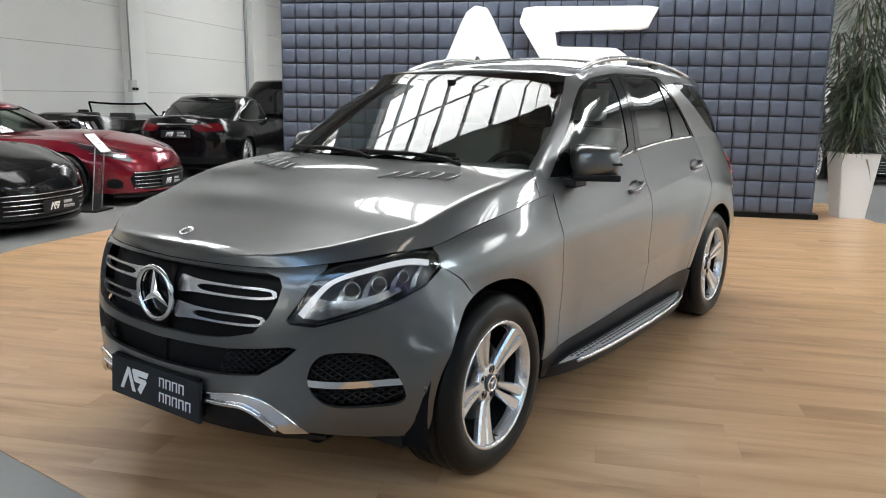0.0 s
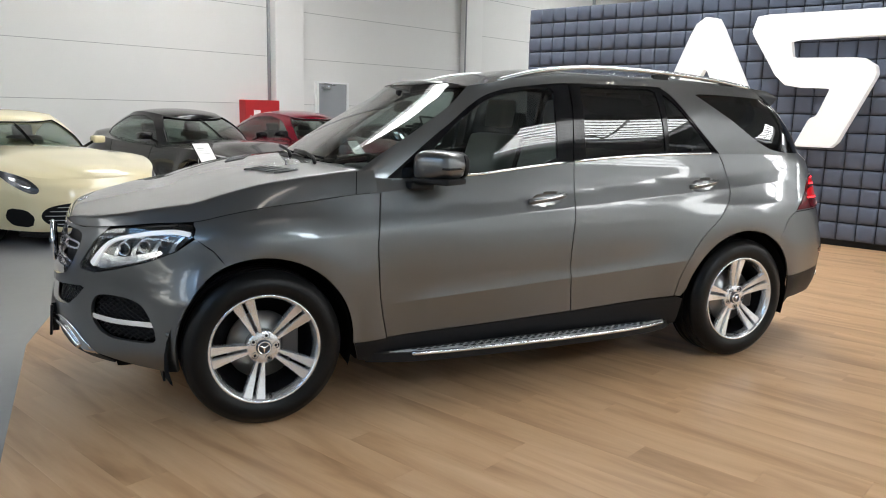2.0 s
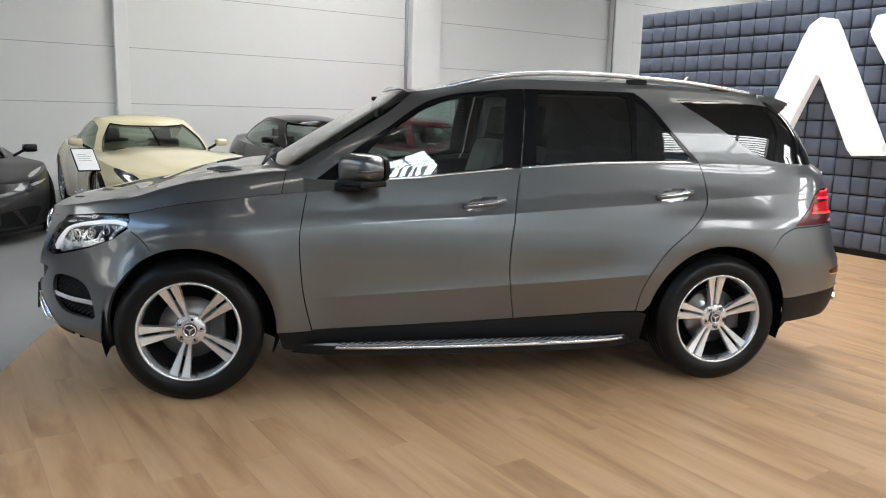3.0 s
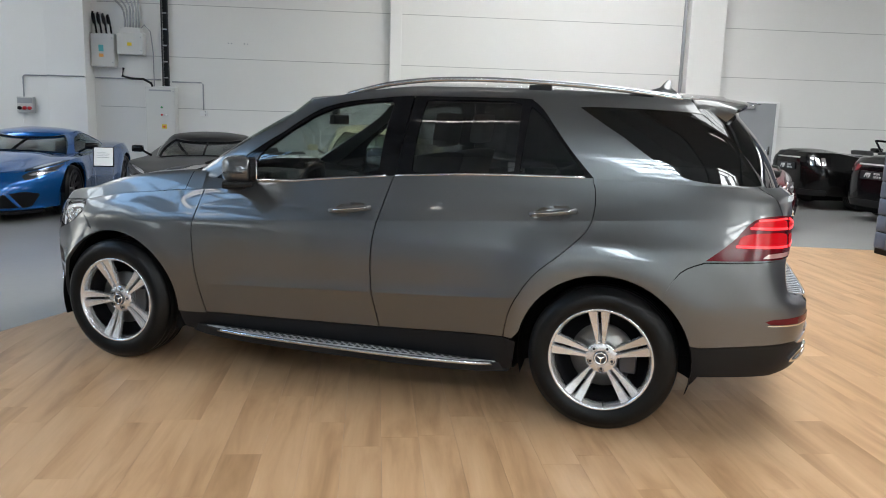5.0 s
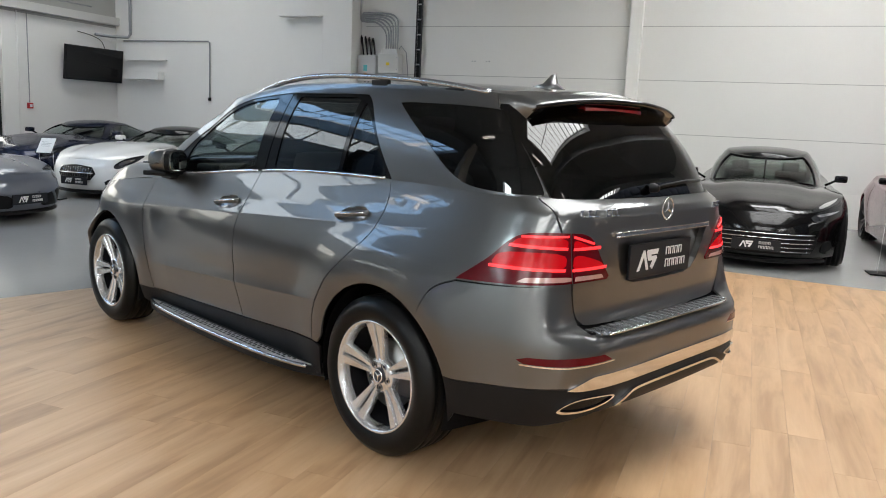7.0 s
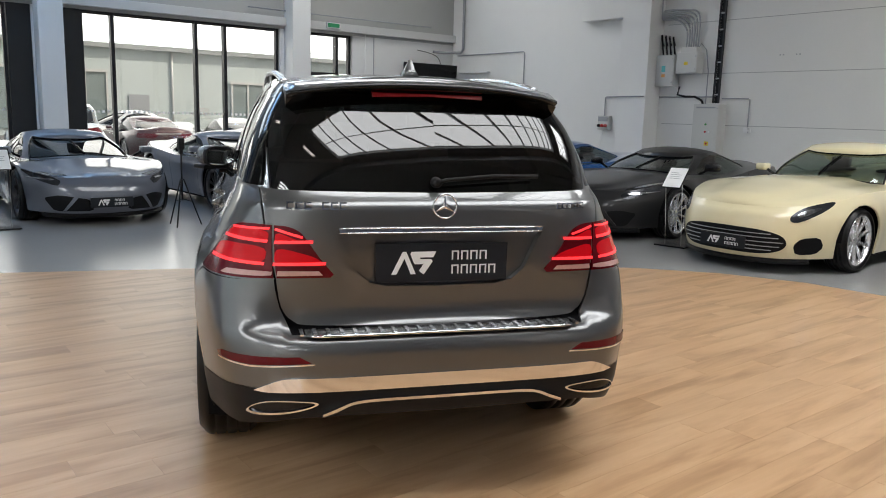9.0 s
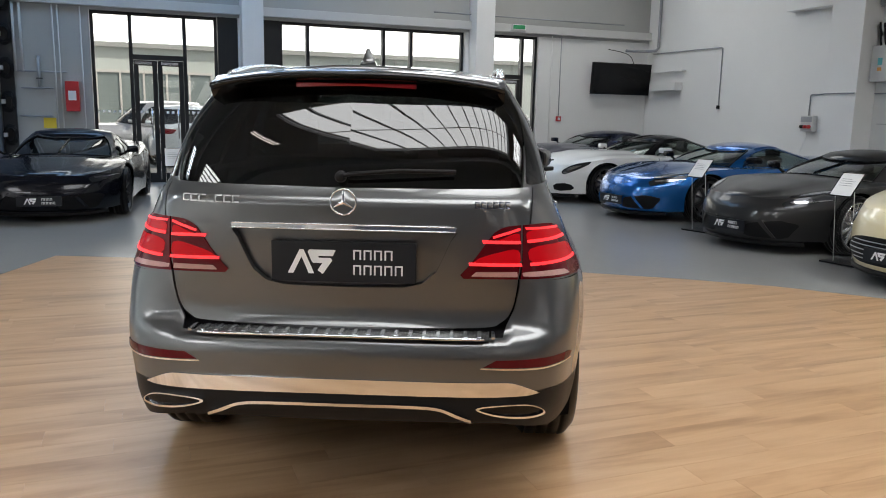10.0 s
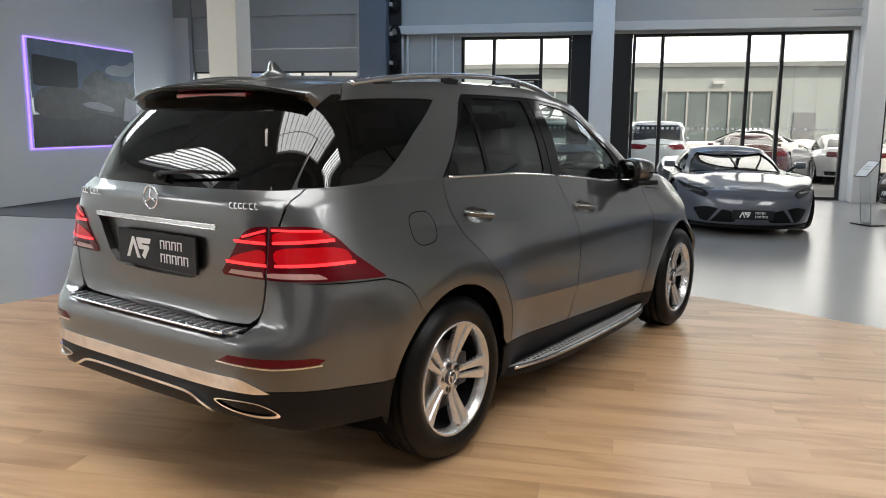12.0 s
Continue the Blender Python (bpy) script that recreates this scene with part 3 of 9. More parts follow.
def window(name, v0, v1, z0, z1, mullions, transoms, label, door=None):
    w = thing(name, label, "window", kind="structure", m=RM)
    fr = 0.06
    for a, b, c, d in ((v0, v1, z0, z0 + fr), (v0, v1, z1 - fr, z1), (v0, v0 + fr, z0 + fr, z1 - fr), (v1 - fr, v1, z0 + fr, z1 - fr)):
        box("frame", U1 + 0.08, U1 + 0.18, a, b, c, d, M_BLACKFRAME, w)
    for v in mullions:
        box("mullion", U1 + 0.05, U1 + 0.18, v - 0.035, v + 0.035, z0 + fr, z1 - fr, M_BLACKFRAME, w)
    for a, b, z in transoms:
        box("transom", U1 + 0.06, U1 + 0.18, a, b, z - 0.05, z + 0.05, M_BLACKFRAME, w)
    edges = [v0 + fr] + sorted(v + s for v in mullions for s in (-0.035, 0.035)) + [v1 - fr]
    for a, b in zip(edges[::2], edges[1::2]):
        g = box("pane", U1 + 0.12, U1 + 0.128, a, b, z0 + fr, z1 - fr, M_GLASS, w)
        g.visible_shadow = False
    return w


window("window_1", 0.08, 2.46, 0.0, TOP, (0.72, 1.74), ((0.755, 1.705, 2.5), (0.14, 0.685, 0.25)), "tall black-framed entrance glazing with a glass door")
window("window_2", -5.39, -1.19, 0.0, TOP, (-1.79, -3.48, -4.12), (), "tall black-framed glass front with narrow mullions")
# window_4 is out of view, added for blue reflections in glass and paint
window("window_4", -9.39, 4.39, 5.21, 6.49, [-8.2 + 1.3 * i for i in range(10)], (), "unseen high band of black-framed glazing added above the glass front")
window("window_3", -7.29, -5.96, 0.0, TOP, (-6.9,), ((-6.865, -6.02, 2.41),), "narrow black-framed glazing with a glass door")


def glass_door(v0, v1, z1, label):
    d = thing("glass_door", label, "door", m=RM)
    for a, b, c, e in ((v0, v0 + 0.09, 0.03, z1), (v1 - 0.09, v1, 0.03, z1), (v0 + 0.09, v1 - 0.09, z1 - 0.1, z1), (v0 + 0.09, v1 - 0.09, 0.03, 0.2)):
        box("stile", U1 + 0.055, U1 + 0.115, a, b, c, e, M_BLACKFRAME, d)
    box("closer", U1 + 0.02, U1 + 0.055, v0 + 0.1, v0 + 0.42, z1 - 0.08, z1 - 0.03, M_SATIN, d, "silver door closer")
    tube("pull_handle", [(U1 + 0.02, v0 + 0.13, 0.9), (U1 + 0.02, v0 + 0.13, 1.5)], 0.014, M_SATIN, d, "steel pull handle")
    return d


glass_door(0.76, 1.25, 2.44, "black aluminium glass door leaf, closed")
glass_door(1.26, 1.70, 2.44, "black aluminium glass door leaf, closed")
glass_door(-6.86, -6.03, 2.35, "black aluminium glass side door, closed")

# loading gate
gate = thing("loading_gate", "closed grey sectional loading gate with a band of windows", "gate", m=RM)
for z0, z1 in ((0.0, 0.52), (0.53, 1.03), (1.04, 1.54), (2.66, 3.16), (3.17, 3.9)):
    box("section", U1 + 0.05, U1 + 0.10, 4.8, 8.95, z0, z1, M_GREY_PANEL, gate, bevel=0.004)
for i in range(6):
    for z0, z1 in ((1.58, 2.07), (2.13, 2.62)):
        a = 4.86 + i * 0.68
        g = box("pane", U1 + 0.07, U1 + 0.076, a, a + 0.60, z0, z1, M_GLASS, gate)
        g.visible_shadow = False
for a, b, c, d in [(4.8, 8.95, 1.54, 1.58), (4.8, 8.95, 2.07, 2.13), (4.8, 8.95, 2.62, 2.66)] + [(4.8 + i * 0.68, 4.86 + i * 0.68, c, d) for i in range(7) for c, d in ((1.58, 2.07), (2.13, 2.62))]:
    box("glazing_bar", U1 + 0.045, U1 + 0.10, a, b, c, d, M_BLACKFRAME, gate)
box("seal", U1 + 0.03, U1 + 0.06, 4.8, 8.95, 0.0, 0.07, surf("hazard_seal", (0.25, 0.18, 0.05), 0.7, var=0.5, scale=30), gate, "worn black and yellow rubber seal")
box("guide_rail", U1 - 0.05, U1 + 0.04, 4.76, 4.84, 0, 5.2, M_STEEL, gate)
box("guide_rail", U1 - 0.05, U1 + 0.04, 8.91, 8.99, 0, 5.2, M_STEEL, gate)

# ceiling with its strips of roof glazing
bm = bmesh.new()
cuts = [U0 - 0.3]
for u, w in SKYLIGHTS:
    cuts += [u - w / 2, u + w / 2]
cuts.append(U1 + 0.3)
for a, b in zip(cuts[::2], cuts[1::2]):
    add_box(bm, a, b, V0 - 0.3, V2 + 0.3, CEIL, CEIL + 0.25)
for u, w in SKYLIGHTS:
    ends = [V0 - 0.3, *(v for run in sky_runs(u) for v in run[:2]), V2 + 0.3]
    for a, b in zip(ends[::2], ends[1::2]):
        add_box(bm, u - w / 2, u + w / 2, a, b, CEIL, CEIL + 0.25)
ceiling = hall(finish(bm, "ceiling", surf("grey_trapezoid_sheet", (0.30, 0.30, 0.305), 0.5, var=0.06, scale=1), smooth=False))
tagged(ceiling, "grey sheet-metal roof with strips of roof glazing", "ceiling", "", "structure")
for u, w in SKYLIGHTS:
    # the southern runs of the two strips are added for their light
    for v0, v1, *_ in sky_runs(u):
        sk = thing("skylight", "long strip of roof glazing with dark ribs", "skylight", "roof glazing strips", "structure", RM)
        box("glazing", u - w / 2 - 0.1, u + w / 2 + 0.1, v0 - 0.1, v1 + 0.1, CEIL + 0.36, CEIL + 0.40, M_LIGHTGREY, sk, "milky roof glazing")
        n = round((v1 - v0) / 0.58)
        for i in range(n + 1):
            v = v0 + (v1 - v0) * i / n
            box("rib", u - w / 2 + 0.03, u + w / 2 - 0.03, v - 0.024, v + 0.024, CEIL + 0.10, CEIL + 0.2, M_GREYPAINT, sk)
        box("rib", u - 0.03, u + 0.03, v0, v1, CEIL + 0.205, CEIL + 0.25, M_GREYPAINT, sk)
for u in (-18.7, -12.5, -6.4, -0.2, 5.9, 11.0):
    wall_box("roof_beam", u - 0.12, u + 0.12, V0, V2 if u < UN else V1, CEIL - 0.55, CEIL - 0.003, M_GREYPAINT, "grey steel roof beam under the ceiling", category="beam")

# wooden show floor, planks along v
WOOD_EDGE = [(2.55, 3.75), (2.55, -0.8), (2.42, -1.6), (2.24, -2.5), (2.02, -3.3), (1.65, -4.05), (1.1, -4.65), (0.3, -5.1), (-1.1, -5.48),
             (-2.5, -5.93), (-4.4, -6.32), (-6.6, -6.9), (-9.5, 0.2), (-7.25, 1.35), (-5.6, 3.75)]


# ---- hero car ----
suv = thing("suv", "dark grey metallic five-door luxury SUV on the wooden show floor", "car")
G2 = 0.0030                                   # half a shut gap


def side_part(name, loop, material=M_PAINT, label="", fn=body, parent=None, holes=(), **kw):
    out = []
    for mirror in (False, True):
        out.append(patch(name, fn, [loop, *holes], material, parent[mirror] if parent else suv, label, mirror=mirror, **kw))
    return out


# seams, from the nose backwards
FD_FRONT = [(0.868, 1.0725), (0.892, 0.95), (0.908, 0.82), (0.890, 0.56), (0.846, 0.352)]
FD_REAR = [(-0.285, 1.202), (-0.25, 1.05), (-0.214, 0.82), (-0.214, 0.62), (-0.252, 0.388)]
RD_REAR = [(-1.372, 1.2465), (-1.388, 1.12), (-1.365, 1.01), (-1.262, 0.905), (-1.10, 0.762), (-0.99, 0.58), (-0.955, 0.425)]
GATE = [(-2.295, 1.240), (-2.365, 1.15), (-2.44, 1.03), (-2.505, 0.912), (-2.535, 0.80), (-2.575, 0.748), (-2.67, 0.728), (S_R, 0.722)]


def moved(pts, d):
    return [(s + d, z) for s, z in pts]


def belt_run(a, b, n=14):
    return [(a + (b - a) * i / n, belt_z(a + (b - a) * i / n)) for i in range(n + 1)]


# dished recesses behind the door handles
def handle_cup(s, z):
    return rounded([(s + 0.112, z - 0.030), (s + 0.07, z - 0.042), (s - 0.08, z - 0.034), (s - 0.112, z + 0.010), (s - 0.08, z + 0.044), (s + 0.02, z + 0.040), (s + 0.09, z + 0.012)], 2)


HANDLES = ((-0.068, 1.018), (-1.175, 1.072))

# fender
arc = arch_loop(AXLE_F, 68, 180)
fender = ([(1.80, 0.89)] + spline([(1.80, 0.89), (1.70, 0.835), (arc[0][0] + 0.004, arc[0][1] + 0.004)], 4)[1:] + arc
          + [(arc[-1][0], 0.345), (0.852, 0.345)] + moved(spline(FD_FRONT[::-1], 5), G2)
          + [(s, hood_edge(s) - G2) for s in [0.9 + 0.045 * i for i in range(21)]] + [(1.835, hood_edge(1.835) - G2), (1.828, 0.944), (1.805, 0.925)])
side_part("fender", fender, step=0.03, lines=FLANK_LINES)

# doors: each a part, with handle and glass as its pieces
front_door = moved(spline(FD_FRONT, 5), -G2) + [(0.33, 0.366)] + moved(spline(FD_REAR[::-1], 5), G2) + belt_run(-0.283, 0.862)[1:-1]
fd = side_part("front_door", front_door, label="grey metallic front door, closed", step=0.028, holes=(handle_cup(*HANDLES[0]),), lines=FLANK_LINES)
rear_door = moved(spline(FD_REAR, 5), -G2) + [(-0.6, 0.405)] + moved(spline(RD_REAR[::-1], 5), G2) + belt_run(-1.365, -0.29)[1:-1]
rd = side_part("rear_door", rear_door, label="grey metallic rear door, closed", step=0.028, holes=(handle_cup(*HANDLES[1]),), lines=FLANK_LINES)

# quarter panel
arc_r = arch_loop(AXLE_R, 0, 128)
lamp_run = [(-1.965, 0.896), (-2.2, 0.904), (-2.503, 0.909)]
quarter = (moved(spline(RD_REAR, 5), -G2) + [(-1.0, 0.42)] + [p for p in arc_r if p[0] < -1.03]
           + spline([arc_r[-1], (-1.84, 0.843), (-1.965, 0.896)], 4)[1:] + lamp_run[1:] + moved(spline(GATE[:4][::-1], 4), G2)[1:] + belt_run(-2.28, -1.38))
side_part("quarter_panel", quarter, step=0.03, lines=FLANK_LINES)

# rear bumper and the dark apron under it
arc_b = arch_loop(AXLE_R, 128, 164, 10)
bumper_r = (arc_b + [(-1.91, 0.483), (-2.05, 0.495), (-2.35, 0.518), (-2.8, 0.522), (S_R, 0.522)]
            + [(S_R, 0.712)] + moved(GATE[3:-1][::-1], 0.004)[:] + [(-2.2, 0.899), (-1.965, 0.890)] + spline([(-1.965, 0.890), (-1.84, 0.837), arc_b[0]], 4)[1:-1])
bumper_r = [(s, min(z, 0.712) if s < -2.56 else z) for s, z in bumper_r]
patch("rear_bumper", body, [bumper_r], M_PAINT, suv, both=True, label="grey metallic rear bumper cover", step=0.04)
arc_c = arch_loop(AXLE_R, 164, 192, 8)
apron = arc_c + [(-1.95, 0.33), (-2.3, 0.345), (-2.55, 0.40), (-2.75, 0.405), (S_R, 0.40), (S_R, 0.518), (-2.8, 0.518), (-2.35, 0.514), (-2.05, 0.491), (-1.915, 0.479)]
patch("rear_apron", body, [apron], M_BLACK, suv, "black textured plastic rear apron", both=True, step=0.04)

# tailgate below its glass
tg = moved(spline(GATE, 4), -G2)
gate_loop = [(max(s, S_R), z + 0.004) for s, z in tg] + [(S_R, 0.872), (-2.94, 0.876), (-2.87, 0.892), (-2.815, 0.935), (-2.74, 1.05), (-2.705, 1.085), (S_R, 1.088), (S_R, 1.232), (-2.7, 1.236), (-2.4, 1.239)]
tgate = patch("tailgate", body, [gate_loop], M_PAINT, suv, "grey metallic tailgate, closed", both=True, step=0.04, edge=0.03)


def recess(s, z):
    x, y, z = body(s, z)
    return (x + 0.034, y, z)


patch("plate_recess", recess, [[(-2.67, 1.10), (-2.74, 0.93), (-2.84, 0.865), (S_R, 0.86), (S_R, 1.10)]], M_PAINT, tgate, both=True, edge=0)

# front bumper with its openings
arc_f = arch_loop(AXLE_F, -12, 68, 16)
GRILLE = [(S_F, 0.648), (2.73, 0.652), (2.56, 0.664), (2.45, 0.69), (2.40, 0.745), (2.378, 0.80), (2.372, 0.85), (2.39, 0.878), (2.44, 0.888), (2.62, 0.8885), (S_F, 0.886)]
INTAKE = [(S_F, 0.520), (2.56, 0.530), (2.42, 0.542), (2.34, 0.592), (2.29, 0.640), (2.32, 0.648), (2.54, 0.628), (S_F, 0.614)]
HEAD = [(1.797, 0.902), (1.86, 0.832), (1.98, 0.782), (2.12, 0.744), (2.24, 0.718), (2.325, 0.728), (2.335, 0.742), (2.30, 0.80), (2.27, 0.862), (2.235, 0.905), (2.19, 0.921), (2.0, 0.943), (1.90, 0.952), (1.83, 0.943)]
FOG = rounded([(2.25, 0.545), (2.225, 0.612), (2.16, 0.625), (2.04, 0.612), (1.975, 0.575), (1.935, 0.47), (1.938, 0.412), (2.05, 0.405), (2.17, 0.418), (2.235, 0.48)], 2)
bumper_f = (arc_f[::-1][:1] + [(1.70, 0.83), (1.79, 0.885)] + [(s, z - 0.004) for s, z in HEAD[1:6]] + [(s + 0.004, z) for s, z in HEAD[6:10]]
            + [(2.235, hood_edge(2.235) - G2), (2.42, hood_edge(2.42) - G2), (S_F, hood_edge(S_F) - G2)]
            + GRILLE[::-1] + INTAKE[::-1] + [(S_F, 0.445), (2.56, 0.455), (2.46, 0.45), (2.36, 0.41), (2.24, 0.325), (2.05, 0.28), (1.95, 0.272)] + arc_f)
patch("front_bumper", body, [bumper_f, FOG], M_PAINT, suv, "grey metallic front bumper cover", both=True, step=0.04, edge=0.02)


# bonnet, one sheet across
bm = bmesh.new()
NS, NK = 90, 44
rows = []
for i in range(NS + 1):
    s = 0.885 + (S_F - 0.885) * (i / NS)
    half = [hood(s, (k / NK) ** 1.8) for k in range(NK + 1)]
    rows.append([bm.verts.new((x, y, z)) for x, y, z in half] + [bm.verts.new((x, -y, z)) for x, y, z in half[-2::-1]])
for A, B in zip(rows, rows[1:]):
    for k in range(2 * NK):
        bm.faces.new((A[k], A[k + 1], B[k + 1], B[k]))
bmesh.ops.remove_doubles(bm, verts=bm.verts, dist=0.0005)
bmesh.ops.delete(bm, geom=[v for v in bm.verts if abs(v.co.y) < 0.78 and v.co.x < 0.31 + 0.80 * screen_x(abs(v.co.y) / 0.832)], context="VERTS")
bmesh.ops.recalc_face_normals(bm, faces=bm.faces)
if sum(f.normal.z for f in bm.faces) < 0:
    bmesh.ops.reverse_faces(bm, faces=bm.faces)
bonnet = part("bonnet", bm, M_PAINT, suv, "grey metallic bonnet with two vents, closed")
side_part("shut_gap", [(1.028, 0.0), (1.022, 0.0), (0.985, 0.085), (0.991, 0.085)], M_LINER, "dark gap behind the bonnet", fn=hood, parent=(bonnet, bonnet), scale=(1.0, 0.8), offset=0.0012, edge=0, step=0.02)

# roof, one sheet across, with a dark glass panel over it
bm = bmesh.new()
rows = []
for i in range(81):
    s = SG_R + (SG_F - SG_R) * i / 80
    half = [roof_sheet(s, k / 10) for k in range(11)]
    rows.append([bm.verts.new(p) for p in half] + [bm.verts.new((x, -y, z)) for x, y, z in half[-2::-1]])
for A, B in zip(rows, rows[1:]):
    for k in range(20):
        bm.faces.new((A[k], A[k + 1], B[k + 1], B[k]))
bmesh.ops.remove_doubles(bm, verts=bm.verts, dist=0.0005)
bmesh.ops.recalc_face_normals(bm, faces=bm.faces)
if sum(f.normal.z for f in bm.faces) < 0:
    bmesh.ops.reverse_faces(bm, faces=bm.faces)
part("roof", bm, M_PAINT, suv)

# cabin sides: pillars in paint, windows as openings
WS_EDGE = [(0.969, 0.0), (0.958, 0.2), (0.929, 0.5), (0.894, 0.8), (0.862, 0.97)]
GL_EDGE = [(-2.235, 0.0), (-2.19, 0.25), (-2.14, 0.46), (-2.075, 0.70), (-2.01, 0.875)]
DLO = (spline([(0.825, 0.004), (0.815, 0.12), (0.795, 0.36), (0.765, 0.56), (0.70, 0.75), (0.55, 0.87), (0.36, 0.905), (0.20, 0.912), (0.0, 0.905), (-0.19, 0.898), (-0.386, 0.892), (-0.936, 0.885), (-0.991, 0.868)], 4)
       + spline([(-1.016, 0.84), (-1.079, 0.72), (-1.223, 0.33), (-1.352, 0.008)], 4))
QUARTER = rounded([(-1.243, 0.825), (-1.60, 0.838), (-2.035, 0.850), (-2.06, 0.80), (-2.135, 0.52), (-2.222, 0.04), (-2.19, 0.022), (-2.07, 0.022), (-1.86, 0.04), (-1.74, 0.13), (-1.54, 0.42), (-1.276, 0.78)], 2)
SC = (1.0, 0.46)
top_run = [(0.85 - (0.85 + 2.0) * i / 40, 1.0) for i in range(41)]
cab = ([(0.862, 0.97)] + top_run + [(-2.01, 0.875)] + spline(GL_EDGE[::-1], 4)[1:] + [(-2.23 + 3.16 * i / 40, 0.0) for i in range(1, 40)] + spline(WS_EDGE, 4))
side_part("cabin_side", cab, fn=cabin, holes=(DLO, QUARTER), scale=SC, step=0.035)

# windows of the doors with their dark frames
F_GLASS = rounded([(0.60, 0.035), (0.70, 0.34), (0.71, 0.46), (0.68, 0.67), (0.52, 0.815), (0.30, 0.866), (0.087, 0.872), (-0.133, 0.858), (-0.153, 0.45), (-0.185, 0.035)], 1, 0.12)
R_GLASS = rounded([(-0.375, 0.035), (-0.355, 0.43), (-0.345, 0.80), (-0.352, 0.857), (-0.934, 0.850), (-0.943, 0.409), (-0.941, 0.035)], 1, 0.08)
Q_GLASS = rounded([(-0.969, 0.035), (-0.978, 0.409), (-0.988, 0.80), (-1.06, 0.69), (-1.204, 0.33), (-1.308, 0.035)], 1, 0.08)
B_LINE = [(-0.25, 0.893), (-0.265, 0.65), (-0.272, 0.40), (-0.287, 0.010)]
dlo_f = [p for p in DLO if p[0] > -0.24] + spline(B_LINE, 4)
dlo_r = [(s - 0.008, v) for s, v in spline(B_LINE, 4)[::-1]] + [p for p in DLO if p[0] < -0.27]
side_part("window_frame", dlo_f, M_GLOSSBLACK, "gloss black window frame", cabin, fd, (F_GLASS,), scale=SC, offset=-0.004, edge=0.02)
side_part("window_frame", dlo_r, M_GLOSSBLACK, "gloss black window frame", cabin, rd, (R_GLASS, Q_GLASS), scale=SC, offset=-0.004, edge=0.02)
side_part("window_pane", F_GLASS, M_CARGLASS, "green-tinted front door glass", cabin, fd, scale=SC, offset=-0.009, edge=0)
side_part("window_pane", R_GLASS, M_DOORPRIVACY, "dark privacy glass", cabin, rd, scale=SC, offset=-0.009, edge=0)
side_part("window_pane", Q_GLASS, M_DOORPRIVACY, "dark privacy glass", cabin, rd, scale=SC, offset=-0.009, edge=0)
side_part("quarter_glass", QUARTER, M_PRIVACY, "dark privacy glass behind the rear door", cabin, scale=SC, offset=-0.003, edge=0.01)
for mirror in (1, -1):
    for run, door in (([0.61 - 0.0445 * i for i in range(20)], fd), ([-0.292 - 0.0535 * i for i in range(20)], rd)):
        bm = bmesh.new()
        pts = []
        for s in run:
            x, y, z = cabin(s, 0.012)
            pts.append((x, (y + 0.004) * mirror, z))
        add_tube(bm, pts, 0.0075, 8)
        bmesh.ops.recalc_face_normals(bm, faces=bm.faces)
        part("belt_trim", bm, M_CHROME, door[mirror < 0], "chrome window sill strip")

# painted ledge under the pillars, from the door tops inwards
for sgn in (1, -1):
    bm = bmesh.new()
    prev = None
    for i in range(25):
        q = 0.93 - 0.045 * i
        a, b = body(q, belt_z(q) - 0.002), cabin(q, 0.0)
        row = [bm.verts.new((a[0], a[1] * sgn, a[2])), bm.verts.new((b[0], (b[1] - 0.004) * sgn, b[2] + 0.004))]
        if prev:
            bm.faces.new((prev[0], prev[1], row[1], row[0]))
        prev = row
    bmesh.ops.recalc_face_normals(bm, faces=bm.faces)
    part("belt_ledge", bm, M_PAINT, suv)

# windscreen and rear window
ws = spline(WS_EDGE, 4) + [(0.87 + (SG_F - 0.87) * i / 20, 0.995) for i in range(21)] + [(SG_F - (SG_F - 0.975) * i / 20, 0.005 + 0.04 * (1 - i / 20)) for i in range(20)]
patch("windscreen", cabin, [ws], M_SCREEN, suv, "tinted windscreen", both=True, scale=SC, edge=0.0, offset=-0.002)
rw = [(s - 0.008, v) for s, v in spline(GL_EDGE, 4)] + [(-2.03 + (SG_R + 2.03) * i / 20, 0.90) for i in range(21)] + [(SG_R, 0.0), (-2.5, 0.0)]
rear_window = patch("rear_window", cabin, [rw], M_PRIVACY, tgate, "dark rear window", both=True, scale=SC, edge=0.0, offset=-0.002)


# ---- hero car: inner shell, wheels, lamps, trim ----
def shift(fn, d):
    def f(a, b):
        e = 0.002
        p = Vector(fn(a, b))
        n = (Vector(fn(a + e, b)) - Vector(fn(a - e, b))).cross(Vector(fn(a, b + e)) - Vector(fn(a, b - e)))
        if n.length < 1e-12:
            return tuple(p)
        n.normalize()
        if n.dot(p - Vector((p.x * 0.55, 0, 0.75))) < 0:
            n = -n
        return tuple(p + n * d)
    return f


chassis = bmesh.new()
for b in ((-1.0, 0.98, -0.80, 0.80, 0.22, 0.46), (0.9, 2.08, -0.56, 0.56, 0.24, 0.86), (-2.22, -0.95, -0.62, 0.62, 0.34, 0.96),
          (0.72, 0.98, -0.76, 0.76, 0.4, 0.98), (2.0, 2.18, -0.50, 0.50, 0.36, 0.80), (-2.18, -1.95, -0.72, 0.72, 0.44, 0.90)):
    add_box(chassis, *b, 0.02)
part("underbody", chassis, M_LINER, suv, "black underbody")
side_part("door_card", [(0.84, 0.44), (0.86, 1.05), (0.3, 1.135), (-0.3, 1.19), (-1.30, 1.235), (-1.18, 0.95), (-0.94, 0.46)], M_BLACK, "dark inner door trim", shift(body, -0.05), edge=0.02)
